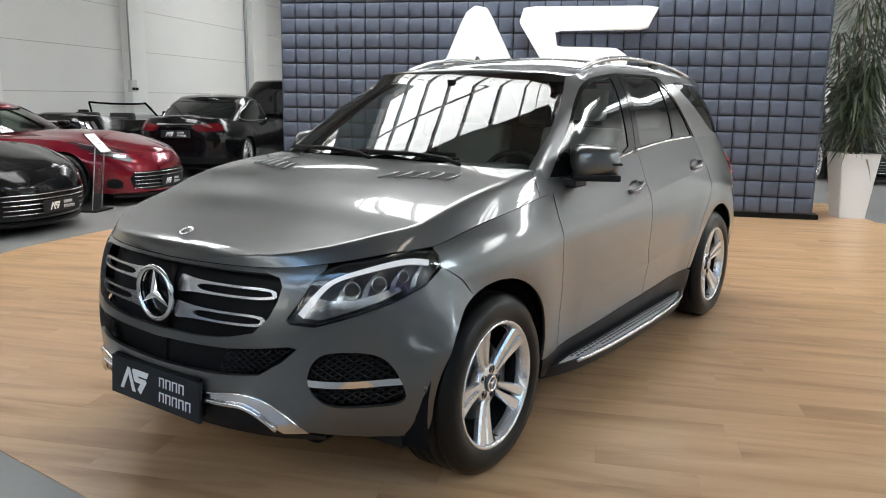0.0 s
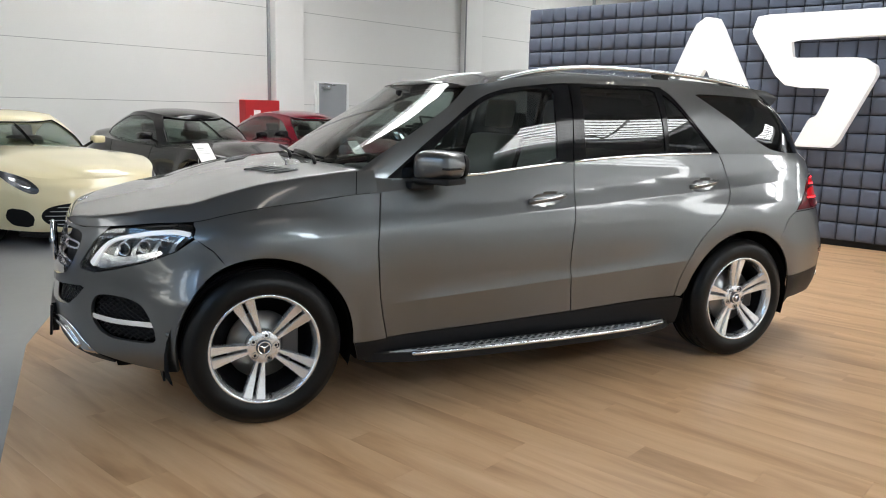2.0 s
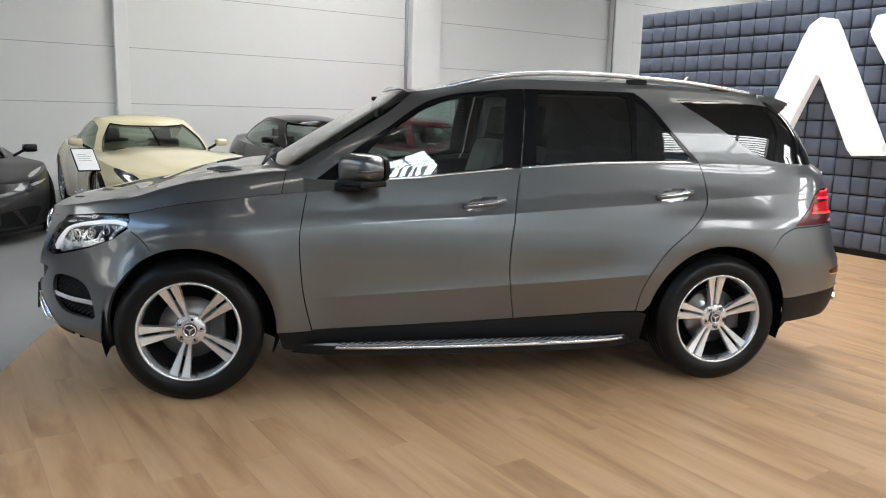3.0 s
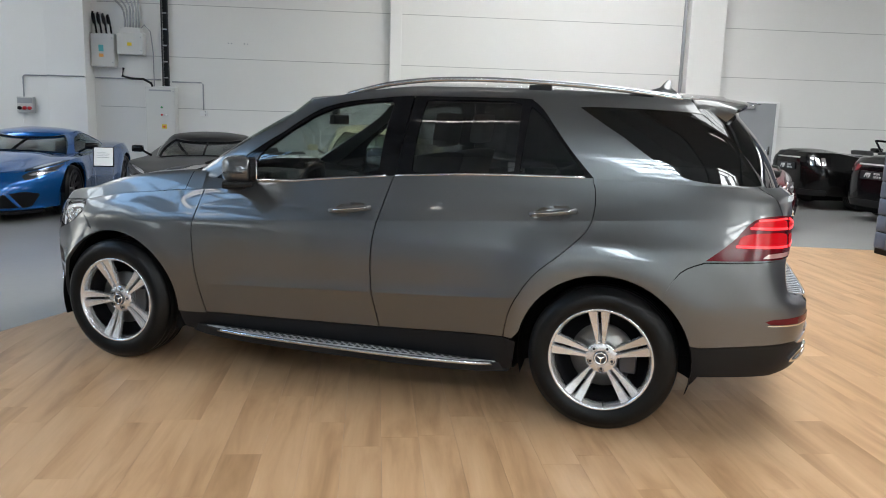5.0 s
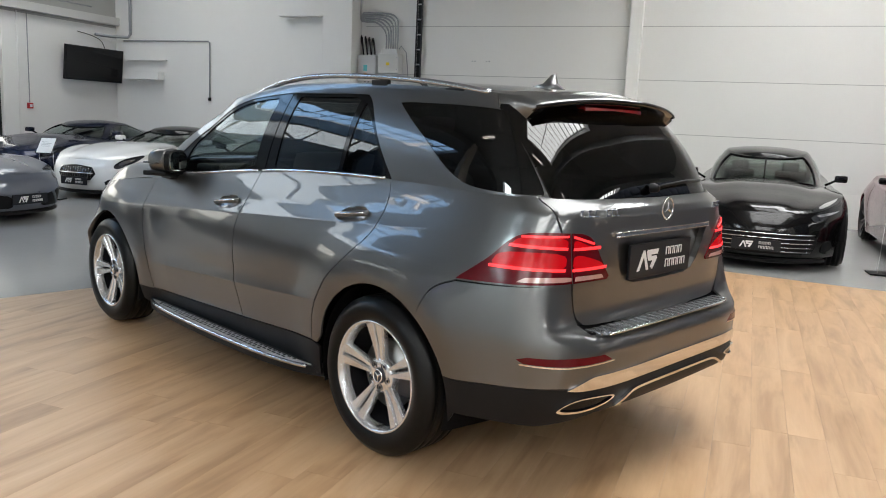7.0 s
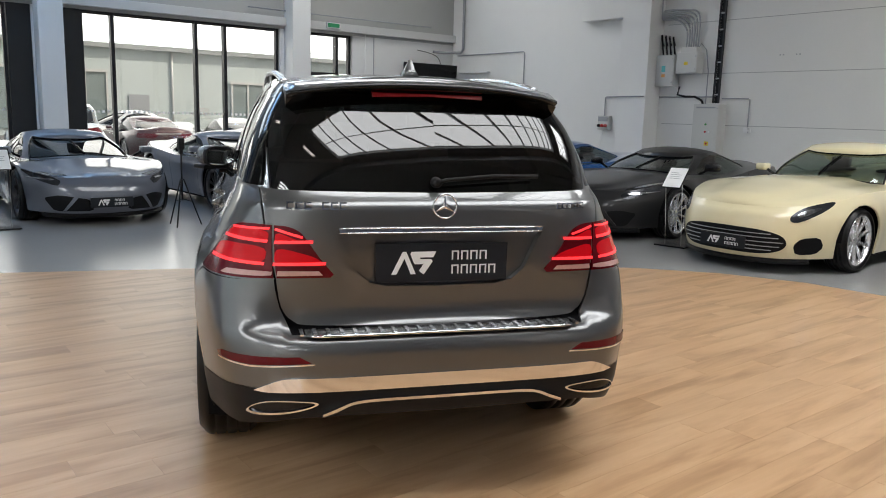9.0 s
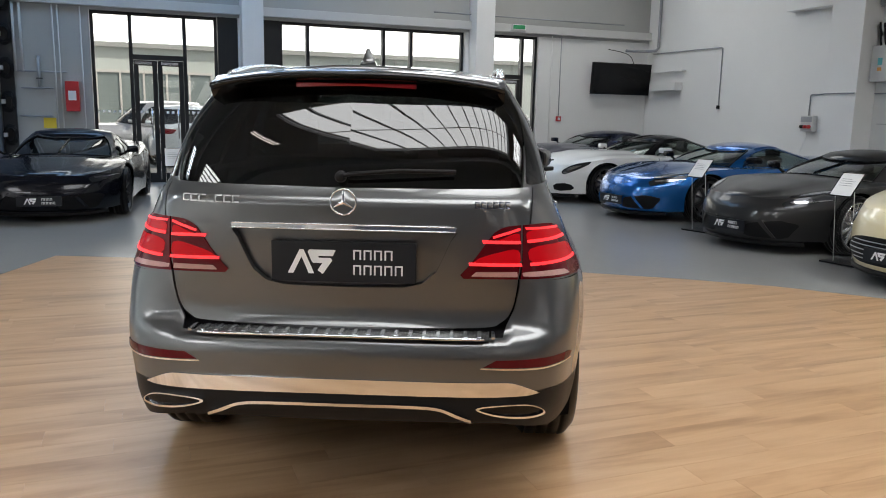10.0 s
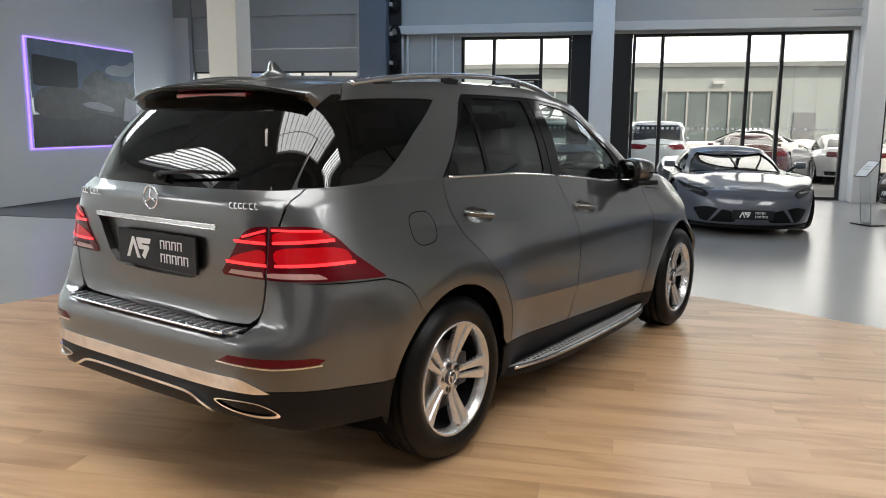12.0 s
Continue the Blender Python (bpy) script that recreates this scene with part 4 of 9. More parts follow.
side_part("shell", [(1.02, 0.40), (1.02, 1.04), (0.5, 1.11), (-0.3, 1.18), (-1.30, 1.23), (-2.3, 1.22), (-2.3, 0.86), (-1.75, 0.86), (-1.4, 0.86), (-1.1, 0.80), (-0.96, 0.50), (-0.9, 0.36), (0.9, 0.36)], M_LINER, "dark inner shell", shift(body, -0.03), edge=0)
side_part("shell", [(1.85, 0.80), (2.3, 0.70), (2.4, 0.55), (2.25, 0.36), (1.98, 0.32), (1.92, 0.5), (1.75, 0.72)], M_LINER, "dark inner shell", shift(body, -0.06), edge=0)
patch("shell", shift(body, -0.045), [[(-2.15, 0.42), (-2.3, 0.90), (S_R, 0.90), (S_R, 0.36)]], M_LINER, suv, "dark inner shell", both=True, edge=0)
for axle in (AXLE_F, AXLE_R):
    for sgn in (1, -1):
        bm = bmesh.new()
        prev = None
        for i in range(25):
            a = radians(-18 + 216 * i / 24)
            ring = []
            for r, y in ((ARCH - 0.006, 0.905), (ARCH + 0.004, 0.86), (ARCH + 0.03, 0.62), (ARCH - 0.08, 0.56)):
                ring.append(bm.verts.new((axle + r * math.cos(a), sgn * y, 0.365 + r * math.sin(a))))
            if prev:
                for k in range(3):
                    bm.faces.new((prev[k], prev[k + 1], ring[k + 1], ring[k]))
            prev = ring
        bmesh.ops.recalc_face_normals(bm, faces=bm.faces)
        part("arch_liner", bm, M_LINER, suv, "black felt wheel arch liner")
for sg in (1, -1):
    box("spat", 1.885, 1.897, sg * 0.72 - 0.08, sg * 0.72 + 0.08, 0.225, 0.33, M_BLACK, suv, "black rubber air spat", 0.004)


# wheels
def star_mesh(bm, r, thick=0.004, ring=0.1, m=None):
    """A ring with three points, facing +z."""
    add_tube(bm, [(r * math.cos(a), r * math.sin(a), 0) for a in (2 * math.pi * k / 32 for k in range(32))], r * ring, 8, True)
    for k in range(3):
        a = radians(90 + 120 * k)
        d, q = Vector((math.cos(a), math.sin(a), 0)), Vector((-math.sin(a), math.cos(a), 0))
        base = [bm.verts.new(q * r * 0.17), bm.verts.new(-q * r * 0.17), bm.verts.new(d * r * 0.97), bm.verts.new(Vector((0, 0, thick * 1.5)))]
        bm.faces.new((base[0], base[3], base[2]))
        bm.faces.new((base[3], base[1], base[2]))
    bmesh.ops.recalc_face_normals(bm, faces=bm.faces)
    if m is not None:
        bmesh.ops.transform(bm, matrix=m, verts=bm.verts)


def make_wheel(R, rim, width, name="wheel"):
    """A road wheel that faces +y, its outer sidewall at y = 0."""
    w = new(name)
    w.empty_display_size = 0.1
    prof = [(rim - 0.008, -0.02), (rim + 0.004, -0.006), (rim + 0.03, 0.004), ((R + rim) / 2 + 0.01, 0.006), (R - 0.03, -0.008), (R - 0.012, -0.022), (R - 0.003, -0.036)]
    g = width / 5
    for k in range(4):
        c = -0.036 - g * (k + 0.6)
        prof += [(R, c + 0.012), (R - 0.008, c + 0.008), (R - 0.008, c - 0.0), (R, c - 0.004)]
    prof += [(R - 0.004, -width + 0.03), (R - 0.03, -width), (rim, -width + 0.01), (rim - 0.01, -width + 0.03)]
    lathe("tyre", prof, M_RUBBER, w, "black road tyre", steps=72)
    lathe("rim", [(rim - 0.004, -0.016), (rim + 0.004, -0.008), (rim - 0.004, -0.002), (rim - 0.013, -0.010), (rim - 0.022, -0.05), (rim - 0.03, -0.19), (rim - 0.01, -0.21)], M_ALLOY, w, "silver alloy rim", steps=72)
    bm = bmesh.new()
    add_lathe(bm, [(0.0, -0.10), (rim * 0.62, -0.10), (rim * 0.62, -0.12), (0.0, -0.12)], "y", 40)
    bmesh.ops.recalc_face_normals(bm, faces=bm.faces)
    part("brake_disc", bm, M_BRAKE, w, "steel brake disc")
    bm = bmesh.new()
    add_box(bm, -rim * 0.66, -rim * 0.34, -0.135, -0.075, -0.075, 0.075, 0.012)
    part("brake_caliper", bm, M_ALLOYDARK, w, "grey brake caliper")
    lathe("barrel", [(0.0, -0.15), (rim - 0.035, -0.15), (rim - 0.025, -0.06)], M_LINER, w, "dark inside of the wheel", steps=32)
    return w


def double_spokes(w, rim, turn):
    """Five pairs of flat spokes that widen towards the rim, a dished hub and its bolts."""
    for k in range(5):
        a = radians(90 + 72 * k + turn)
        for side in (-1, 1):
            bm = bmesh.new()
            secs = []
            for t in (0.0, 0.2, 0.45, 0.7, 0.9, 1.0):
                r = 0.055 + (rim - 0.016 - 0.055) * t
                mid = side * (0.0125 + 0.0190 * t ** 0.9)
                half = 0.0095 + 0.0160 * t ** 1.1
                top = -0.047 + 0.030 * t ** 1.6
                low = top - 0.03
                secs.append([(r, mid - half, low), (r, mid - half, top - 0.010), (r, mid - half + 0.005, top), (r, mid + half - 0.005, top), (r, mid + half, top - 0.010), (r, mid + half, low)])
            rings = [[bm.verts.new((c[0] * math.cos(a) - c[1] * math.sin(a), c[2], c[0] * math.sin(a) + c[1] * math.cos(a))) for c in s] for s in secs]
            for A, B in zip(rings, rings[1:]):
                for j in range(6):
                    bm.faces.new((A[j], A[(j + 1) % 6], B[(j + 1) % 6], B[j]))
            bm.faces.new(rings[0]), bm.faces.new(rings[-1][::-1])
            bmesh.ops.recalc_face_normals(bm, faces=bm.faces)
            part("spoke", bm, M_ALLOY, w, smooth=False)
        b = radians(90 + 72 * k + 36 + turn)
        bm = bmesh.new()
        add_lathe(bm, [(0.0155, -0.0425), (0.0150, -0.058), (0.0, -0.058)], "y", 16)
        add_lathe(bm, [(0.0075, -0.060), (0.0075, -0.046), (0.0, -0.045)], "y", 6)
        bmesh.ops.translate(bm, verts=bm.verts, vec=(0.056 * math.cos(b), 0.0015, 0.056 * math.sin(b)))
        part("wheel_bolt", bm, M_BLACK, w, "dark recessed wheel bolt")
    lathe("hub", [(0.0, -0.047), (0.040, -0.045), (0.072, -0.046), (0.082, -0.055), (0.082, -0.09)], M_ALLOY, w, steps=36)
    lathe("hub_cap", [(0.0, -0.035), (0.030, -0.036), (0.036, -0.040), (0.037, -0.047)], M_ALLOYDARK, w, "dark hub cap", steps=36)
    bm = bmesh.new()
    star_mesh(bm, 0.029, 0.003, 0.13, pose(0, -0.0345, 0, -90, 0, 0))
    part("cap_emblem", bm, M_CHROME, w, "chrome three-pointed emblem")
    bm = bmesh.new()
    add_lathe(bm, [(0.004, -0.04), (0.004, 0.0), (0.0, 0.0)], "y", 8)
    bmesh.ops.translate(bm, verts=bm.verts, vec=((rim - 0.028) * math.cos(4.6), -0.015, (rim - 0.028) * math.sin(4.6)))
    part("valve", bm, M_BLACK, w)


WR = 0.369
turns = {(1, 1): -23, (-1, 1): -5, (-1, -1): 20, (1, -1): 10}
for ax, sg in turns:
    wh = make_wheel(WR, 0.258, 0.25)
    double_spokes(wh, 0.258, turns[(ax, sg)])
    wh.parent = suv
    wh.matrix_local = pose(1.4575 * ax, 0.948 * sg, WR, 0, 0, 0 if sg > 0 else 180)

# sills, running boards
M_TREAD = surf("brushed_tread", (0.66, 0.66, 0.66), 0.42, 0.45, var=0.08, scale=6, grain=0.05, gscale=200)
side_part("sill", [(1.02, 0.342), (0.848, 0.346), (0.3, 0.362), (-0.25, 0.383), (-0.7, 0.404), (-0.965, 0.418), (-1.02, 0.40), (-1.0, 0.25), (-0.9, 0.23), (0.9, 0.23), (1.0, 0.25)], M_BLACK, "black plastic door sill")
STEP = [(0.95, 0.868), (0.80, 0.925), (0.60, 0.958), (0.3, 0.976), (-0.1, 0.982), (-0.5, 0.972), (-0.75, 0.945), (-0.90, 0.905), (-0.985, 0.862)]
for sg in (1, -1):
    side = spline(STEP, 5)
    loop = [(x, y * sg) for x, y in side] + [(-0.97, 0.82 * sg), (0.93, 0.82 * sg)]
    if sg > 0:
        loop = loop[::-1]
    rb = prism("running_board", loop, 0.225, 0.272, M_BLACK, suv, "black running board with an aluminium tread", bevel=0.006)
    tread = [(x, (y - 0.014) * sg) for x, y in side[4:-4]] + [(-0.82, 0.892 * sg), (-0.4, 0.892 * sg), (0.72, 0.892 * sg)]
    prism("tread", tread if sg < 0 else tread[::-1], 0.2725, 0.2765, M_TREAD, rb, "brushed aluminium tread")
    tube("edge_strip", [(x, (y + 0.002) * sg, 0.268) for x, y in side[7:-5]], 0.011, M_SATIN, rb, "bright aluminium edge strip", sides=8)
    bm = bmesh.new()
    for i in range(34):
        for j in range(3):
            x = 0.70 - i * 0.045 + (j % 2) * 0.022
            edge = float(np.interp(-x, [-p[0] for p in side], [p[1] for p in side]))
            y = 0.903 + j * 0.021
            if y < edge - 0.024:
                add_box(bm, x - 0.013, x + 0.013, sg * y - 0.004, sg * y + 0.004, 0.2765, 0.279)
    tagged(part("studs", bm, M_RUBBER, rb, "black rubber grip studs", smooth=False), kind="stuff")

# roof rails
for sg in (1, -1):
    run = spline([(0.09, 0.566, 1.638), (-0.04, 0.572, 1.672), (-0.20, 0.577, 1.704), (-0.48, 0.580, 1.730), (-0.85, 0.580, 1.730), (-1.25, 0.578, 1.710), (-1.52, 0.574, 1.685), (-1.74, 0.570, 1.655)], 6)
    rl = tube("roof_rail", [(x, y * sg, z) for x, y, z in run], 0.014, M_SATIN, suv, "satin silver roof rail", sides=10, flat=1.35)
    for x0, x1, z1 in ((-0.96, -1.08, 1.722), (-1.48, -1.60, 1.685)):
        bm = bmesh.new()
        add_box(bm, x1, x0, sg * 0.575 - 0.013, sg * 0.575 + 0.013, z1 - 0.075, z1 - 0.012, 0.006)
        part("rail_foot", bm, M_BLACK, rl, "black rail foot")

# spoiler with the high brake lamp
bm = bmesh.new()
rows = []
for i in range(25):
    f = -1 + 2 * i / 24
    y = 0.578 * f
    tip = -2.075 + 0.075 * abs(f) ** 3
    zf = 1.637 + 0.046 * (1 - abs(f) ** 2.2)
    zr = 1.602 + 0.046 * (1 - abs(f) ** 2.4)
    prof = [(-1.79, zf + 0.012), (-1.9, zf + 0.003), (tip + 0.03, zr + 0.013), (tip, zr + 0.004), (tip - 0.004, zr - 0.008), (tip + 0.02, zr - 0.018), (-1.99, zr - 0.022), (-1.93, zr - 0.075), (-1.84, zr - 0.07)]
    rows.append([bm.verts.new((x, y, z)) for x, z in prof])
for A, B in zip(rows, rows[1:]):
    for k in range(len(A) - 1):
        f = bm.faces.new((A[k], A[k + 1], B[k + 1], B[k]))
        f.material_index = 1 if k >= 3 else 0
bm.faces.new(rows[0]), bm.faces.new(rows[-1][::-1])
bmesh.ops.recalc_face_normals(bm, faces=bm.faces)
spoiler = part("spoiler", bm, M_PAINT, tgate, "grey roof spoiler, black underneath")
spoiler.data.materials.append(M_GLOSSBLACK)
M_REDLENS = surf("dark_red_lens", (0.10, 0.002, 0.006), 0.20, var=0.04, scale=12, spec=0.3)
bm = bmesh.new()
add_box(bm, -2.008, -1.965, -0.235, 0.235, 1.588, 1.616, 0.005)
part("brake_lamp", bm, surf("brake_lamp_lens", (0.34, 0.012, 0.014), 0.15, var=0.05, scale=20, coat=0.3), spoiler, "long dark red brake lamp")
# aerial fin
bm = bmesh.new()
fin = [(-1.50, 0.0), (-1.60, 0.028), (-1.635, 0.07), (-1.655, 0.072), (-1.66, 0.03), (-1.70, 0.0)]
add_prism(bm, fin, -0.014, 0.014)
bmesh.ops.recalc_face_normals(bm, faces=bm.faces)
for v in bm.verts:
    k = max(0.0, min(1.0, v.co.y / 0.07))
    v.co = Vector((v.co.x, v.co.z * (2.2 - 1.7 * k), v.co.y + 1.702))
part("aerial", bm, M_PAINT, suv, "grey shark-fin aerial")

# door handles, filler flap
def dished(s0, z0):
    def f(s, z):
        x, y, h = body(s, z)
        r = ((s - s0) / 0.108) ** 2 + ((z - z0 - 0.12 * (s0 - s)) / 0.036) ** 2
        return (x, y - 0.024 * max(0.0, 1 - r) ** 0.6, h)
    return f


for door, (s, z) in zip((fd, rd), HANDLES):
    for mirror in (False, True):
        patch("handle_recess", dished(s, z), [handle_cup(s, z)], M_PAINT, door[mirror], "dished handle recess", mirror=mirror, edge=0, step=0.012)
        sgn = -1 if mirror else 1
        pts = [Vector(body(s + 0.118 - 0.236 * i / 12, z - 0.012 + 0.030 * i / 12)) for i in range(13)]
        bow = [0.004 + 0.026 * math.sin(math.pi * i / 12) ** 0.5 for i in range(13)]
        hd = tube("handle", [(p.x, (p.y + w) * sgn, p.z) for p, w in zip(pts, bow)], 0.0135, M_PAINT, door[mirror], "grey metallic door handle", sides=12, flat=0.8)
        tube("handle_strip", [(p.x, (p.y + w + 0.0085) * sgn, p.z + 0.004) for p, w in zip(pts[1:-1], bow[1:-1])], 0.0035, M_CHROME, hd, "thin chrome strip", sides=6)
flap = rounded([(-1.75, 0.985), (-1.57, 0.995), (-1.545, 1.125), (-1.735, 1.125)], 3, 0.22)
inner = [(s * 0.945 + 0.055 * -1.65, z * 0.945 + 0.055 * 1.057) for s, z in flap]
patch("filler_flap", body, [flap, inner], M_LINER, suv, "round-cornered filler flap joint", mirror=True, offset=0.001, edge=0, step=0.02)

# tail lamps
M_LED = surf("lit_red_led", (0.4, 0.006, 0.008), 0.3, emit=(1.0, 0.035, 0.045), glow=1.9)
M_REDGLOW = surf("lit_red_lamp", (0.22, 0.002, 0.004), 0.24, spec=0.25, emit=(0.9, 0.004, 0.014), glow=0.34)
M_PINKLENS = surf("clear_reverse_lens", (0.50, 0.27, 0.25), 0.1, coat=0.6, var=0.2, scale=60)
LAMP_O = spline([(-2.428, 1.112), (-2.33, 1.112), (-2.235, 1.102), (-2.175, 1.070), (-2.10, 0.992), (-1.968, 0.902)], 4) + [(-2.2, 0.910), (-2.50, 0.915), (-2.47, 1.0)]
LAMP_I = spline([(-2.438, 1.112), (-2.50, 1.108), (-2.555, 1.088), (-2.60, 1.05), (-2.66, 0.99), (-2.725, 0.930)], 4) + [(-2.715, 0.917), (-2.512, 0.915), (-2.48, 1.0)]


def lamp_bar(pts, w):
    up = [(s, z + w) for s, z in pts]
    return up + [(s, z - w) for s, z in pts[::-1]]


for sgn, mirror in ((1, False), (-1, True)):
    outer = patch("tail_lamp", body, [LAMP_O], M_REDLENS, suv, "lit red tail lamp, outer half", mirror=mirror, offset=0.006, edge=0.02, step=0.03)
    inn = patch("tail_lamp", body, [LAMP_I], M_REDLENS, tgate, "lit red tail lamp, inner half", mirror=mirror, offset=0.006, edge=0.02, step=0.03)
    for lamp, groups in ((outer, (((-2.425, -2.195, 1.094, 1.048), (-2.44, -2.13, 1.036, 0.964)))), (inn, (((-2.455, -2.585, 1.090, 1.046), (-2.475, -2.655, 1.034, 0.964))))):
        for a, b, zt, zb in groups:
            slope = 0.035 if lamp is inn else 0.012
            d = 1 if b > a else -1
            fill = rounded([(a, zt), (b - d * 0.02, zt - (slope if lamp is inn else 0.004)), (b + d * (0.03 if lamp is inn else 0.01), zb + 0.003), (a + (-0.012), zb)], 2, 0.2)
            patch("light_guide", body, [fill], M_REDGLOW, lamp, "glowing red light guide", mirror=mirror, offset=0.0085, edge=0.002, step=0.02)
            line = [(a - 0.01 + (b + d * 0.02 - a) * i / 8, zb + 0.004 + 0.004 * (i / 8)) for i in range(9)]
            patch("led_line", body, [lamp_bar(line, 0.0055)], M_LED, lamp, "bright red LED line", mirror=mirror, offset=0.0105, edge=0.002, step=0.02)
        top = ([(-2.425 + 0.20 * i / 8, 1.099 - 0.001 * i) for i in range(9)] if lamp is outer else [(-2.45 - 0.12 * i / 8, 1.098 - 0.0035 * i) for i in range(9)])
        patch("led_line", body, [lamp_bar(top, 0.004)], M_LED, lamp, "bright red LED line", mirror=mirror, offset=0.0105, edge=0.002, step=0.02)
    patch("reverse_lens", body, [rounded([(-2.49, 0.942), (-2.49, 0.924), (-2.25, 0.919), (-2.26, 0.926), (-2.29, 0.940)], 1, 0.15)], M_PINKLENS, outer, "pale pink clear lens", mirror=mirror, offset=0.0095, edge=0.002, step=0.03)
    patch("reverse_lens", body, [[(-2.51, 0.943), (-2.51, 0.924), (-2.685, 0.927), (-2.665, 0.943)]], M_PINKLENS, inn, "pale pink clear lens", mirror=mirror, offset=0.0095, edge=0.002, step=0.03)
    patch("reflector", body, [[(-2.205, 0.626), (-2.25, 0.638), (-2.59, 0.643), (-2.635, 0.618), (-2.4, 0.608), (-2.23, 0.612)]], M_REDLENS, suv, "dark red bumper reflector", mirror=mirror, offset=0.003, edge=0.006, step=0.03)
    patch("reflector_rim", body, [[(-2.215, 0.610), (-2.40, 0.606), (-2.645, 0.616), (-2.645, 0.611), (-2.40, 0.600), (-2.215, 0.604)]], M_CHROME, suv, "thin chrome line under the reflector", mirror=mirror, offset=0.004, edge=0.004, step=0.03)
    pipe = rounded([(-2.345, 0.425), (-2.42, 0.470), (-2.50, 0.480), (-2.63, 0.474), (-2.655, 0.462), (-2.60, 0.442), (-2.50, 0.424), (-2.40, 0.416)], 2)
    hole = [(-2.497 + (s + 2.497) * 0.91, 0.451 + (z - 0.449) * 0.78) for s, z in pipe]
    patch("tailpipe", body, [pipe, hole], M_CHROME, suv, "chrome tailpipe trim", mirror=mirror, offset=0.012, edge=0.04, step=0.02)
    patch("tailpipe_bore", body, [pipe], M_GLOSSBLACK, suv, "black tailpipe bore", mirror=mirror, offset=0.004, edge=0, step=0.03)
patch("bumper_strip", body, [spline([(-2.40, 0.511), (-2.455, 0.535), (-2.52, 0.558), (-2.58, 0.562)], 4) + [(S_R, 0.562), (S_R, 0.508), (-2.6, 0.508), (-2.45, 0.507)]], M_CHROME, suv, "wide chrome bumper strip", both=True, offset=0.008, edge=0.012, step=0.03)
skid = spline([(-2.66, 0.425), (-2.72, 0.445), (-2.79, 0.468), (-2.90, 0.474), (S_R, 0.474)], 5)
patch("skid_trim", body, [skid + [(s, z - 0.011) for s, z in skid[::-1]]], M_CHROME, suv, "chrome under-ride trim", both=True, offset=0.016, edge=0.02, step=0.02)

# bumper step
M_SILL = surf("dark_brushed_steel", (0.26, 0.265, 0.27), 0.25, 0.85, var=0.08, scale=8)
bm = bmesh.new()


def ledge(s, k):
    x, y, z = body(s, 0.703)
    return (x + 0.006 + 0.092 * k, y, 0.7125 + 0.006 * k)


prev = None
for i in range(17):
    s = -2.62 + (S_R + 2.60) * i / 16
    pts = [ledge(s, k) for k in (0, 0.33, 0.66, 1.0)]
    row = [[bm.verts.new((x, y * sg, z)) for x, y, z in pts] for sg in (1, -1)]
    if prev:
        for r, q in zip(prev, row):
            for k in range(3):
                bm.faces.new((r[k], r[k + 1], q[k + 1], q[k]))
    prev = row
bmesh.ops.remove_doubles(bm, verts=bm.verts, dist=0.0005)
bmesh.ops.recalc_face_normals(bm, faces=bm.faces)
pad = part("loading_sill", bm, M_SILL, suv, "dark steel loading sill with bright ribs")
for i in range(23):
    y = -0.55 + 0.05 * i
    s = -2.60
    bm = bmesh.new()
    k = abs(y)
    sx = S_R + k
    a, b = ledge(sx, 0.05), ledge(sx, 0.92)
    add_box(bm, a[0], b[0], y - 0.007, y + 0.007, 0.7125, 0.7225, 0.002)
    part("rib", bm, M_SATIN, pad, smooth=False)
tube("sill_strip", [(ledge(-2.64 - 0.052 * i, 0)[0] - 0.004, ledge(-2.64 - 0.052 * i, 0)[1], 0.7135) for i in range(11)] + [(ledge(-2.64 - 0.052 * i, 0)[0] - 0.004, -ledge(-2.64 - 0.052 * i, 0)[1], 0.7135) for i in range(10, -1, -1)], 0.006, M_CHROME, suv, "chrome edge of the loading sill", sides=8)

# tailgate trim: grip strip, emblem, raised model characters as bars
grip = patch("grip_strip", shift(body, 0.010), [[(-2.705, 1.104), (S_R, 1.104), (S_R, 1.088), (-2.715, 1.088)]], M_CHROME, tgate, "flat chrome grip strip", both=True, edge=0.014, step=0.03)
for z in (1.105, 1.087):
    half = [body(-2.712 - 0.0448 * i, z) for i in range(11)]
    tube("strip_edge", [(x - 0.011, y, q) for x, y, q in half] + [(x - 0.011, -y, q) for x, y, q in half[-2::-1]], 0.0024, M_CHROME, grip, sides=6)
bm = bmesh.new()
star_mesh(bm, 0.046, 0.006, 0.075, pose(-2.322, 0, 1.187, 90, 0, -90))
part("emblem", bm, M_CHROME, tgate, "chrome ring emblem with three points")


def bars(parent, y0, y1, z, h, n, gaps, label, name="badge"):
    step = (y1 - y0) / n
    for i in range(n):
        if i in gaps:
            continue
        y = y0 + step * (i + 0.5)
        x = -2.30
        for k in range(60):
            s = S_R + k * 0.02
            if body(s, z)[1] >= abs(y):
                x = body(s, z)[0]
                break
        w, k = abs(step) * 0.40, h * 0.18
        loop = [(-w, -h / 2), (w, -h / 2), (w, -h / 2 + k), (-w + k, -h / 2 + k), (-w + k, h / 2 - k), (w, h / 2 - k), (w, h / 2), (-w, h / 2)]
        prism(name, loop, 0.0, 0.007, M_CHROME, parent, label, Matrix.Translation((x + 0.001, y, z)) @ pose(0, 0, 0, 90, 0, -90))


bars(tgate, 0.60, 0.375, 1.188, 0.028, 7, (3,), "raised chrome model badge")
bars(tgate, -0.47, -0.60, 1.184, 0.024, 6, (), "raised chrome drive badge")

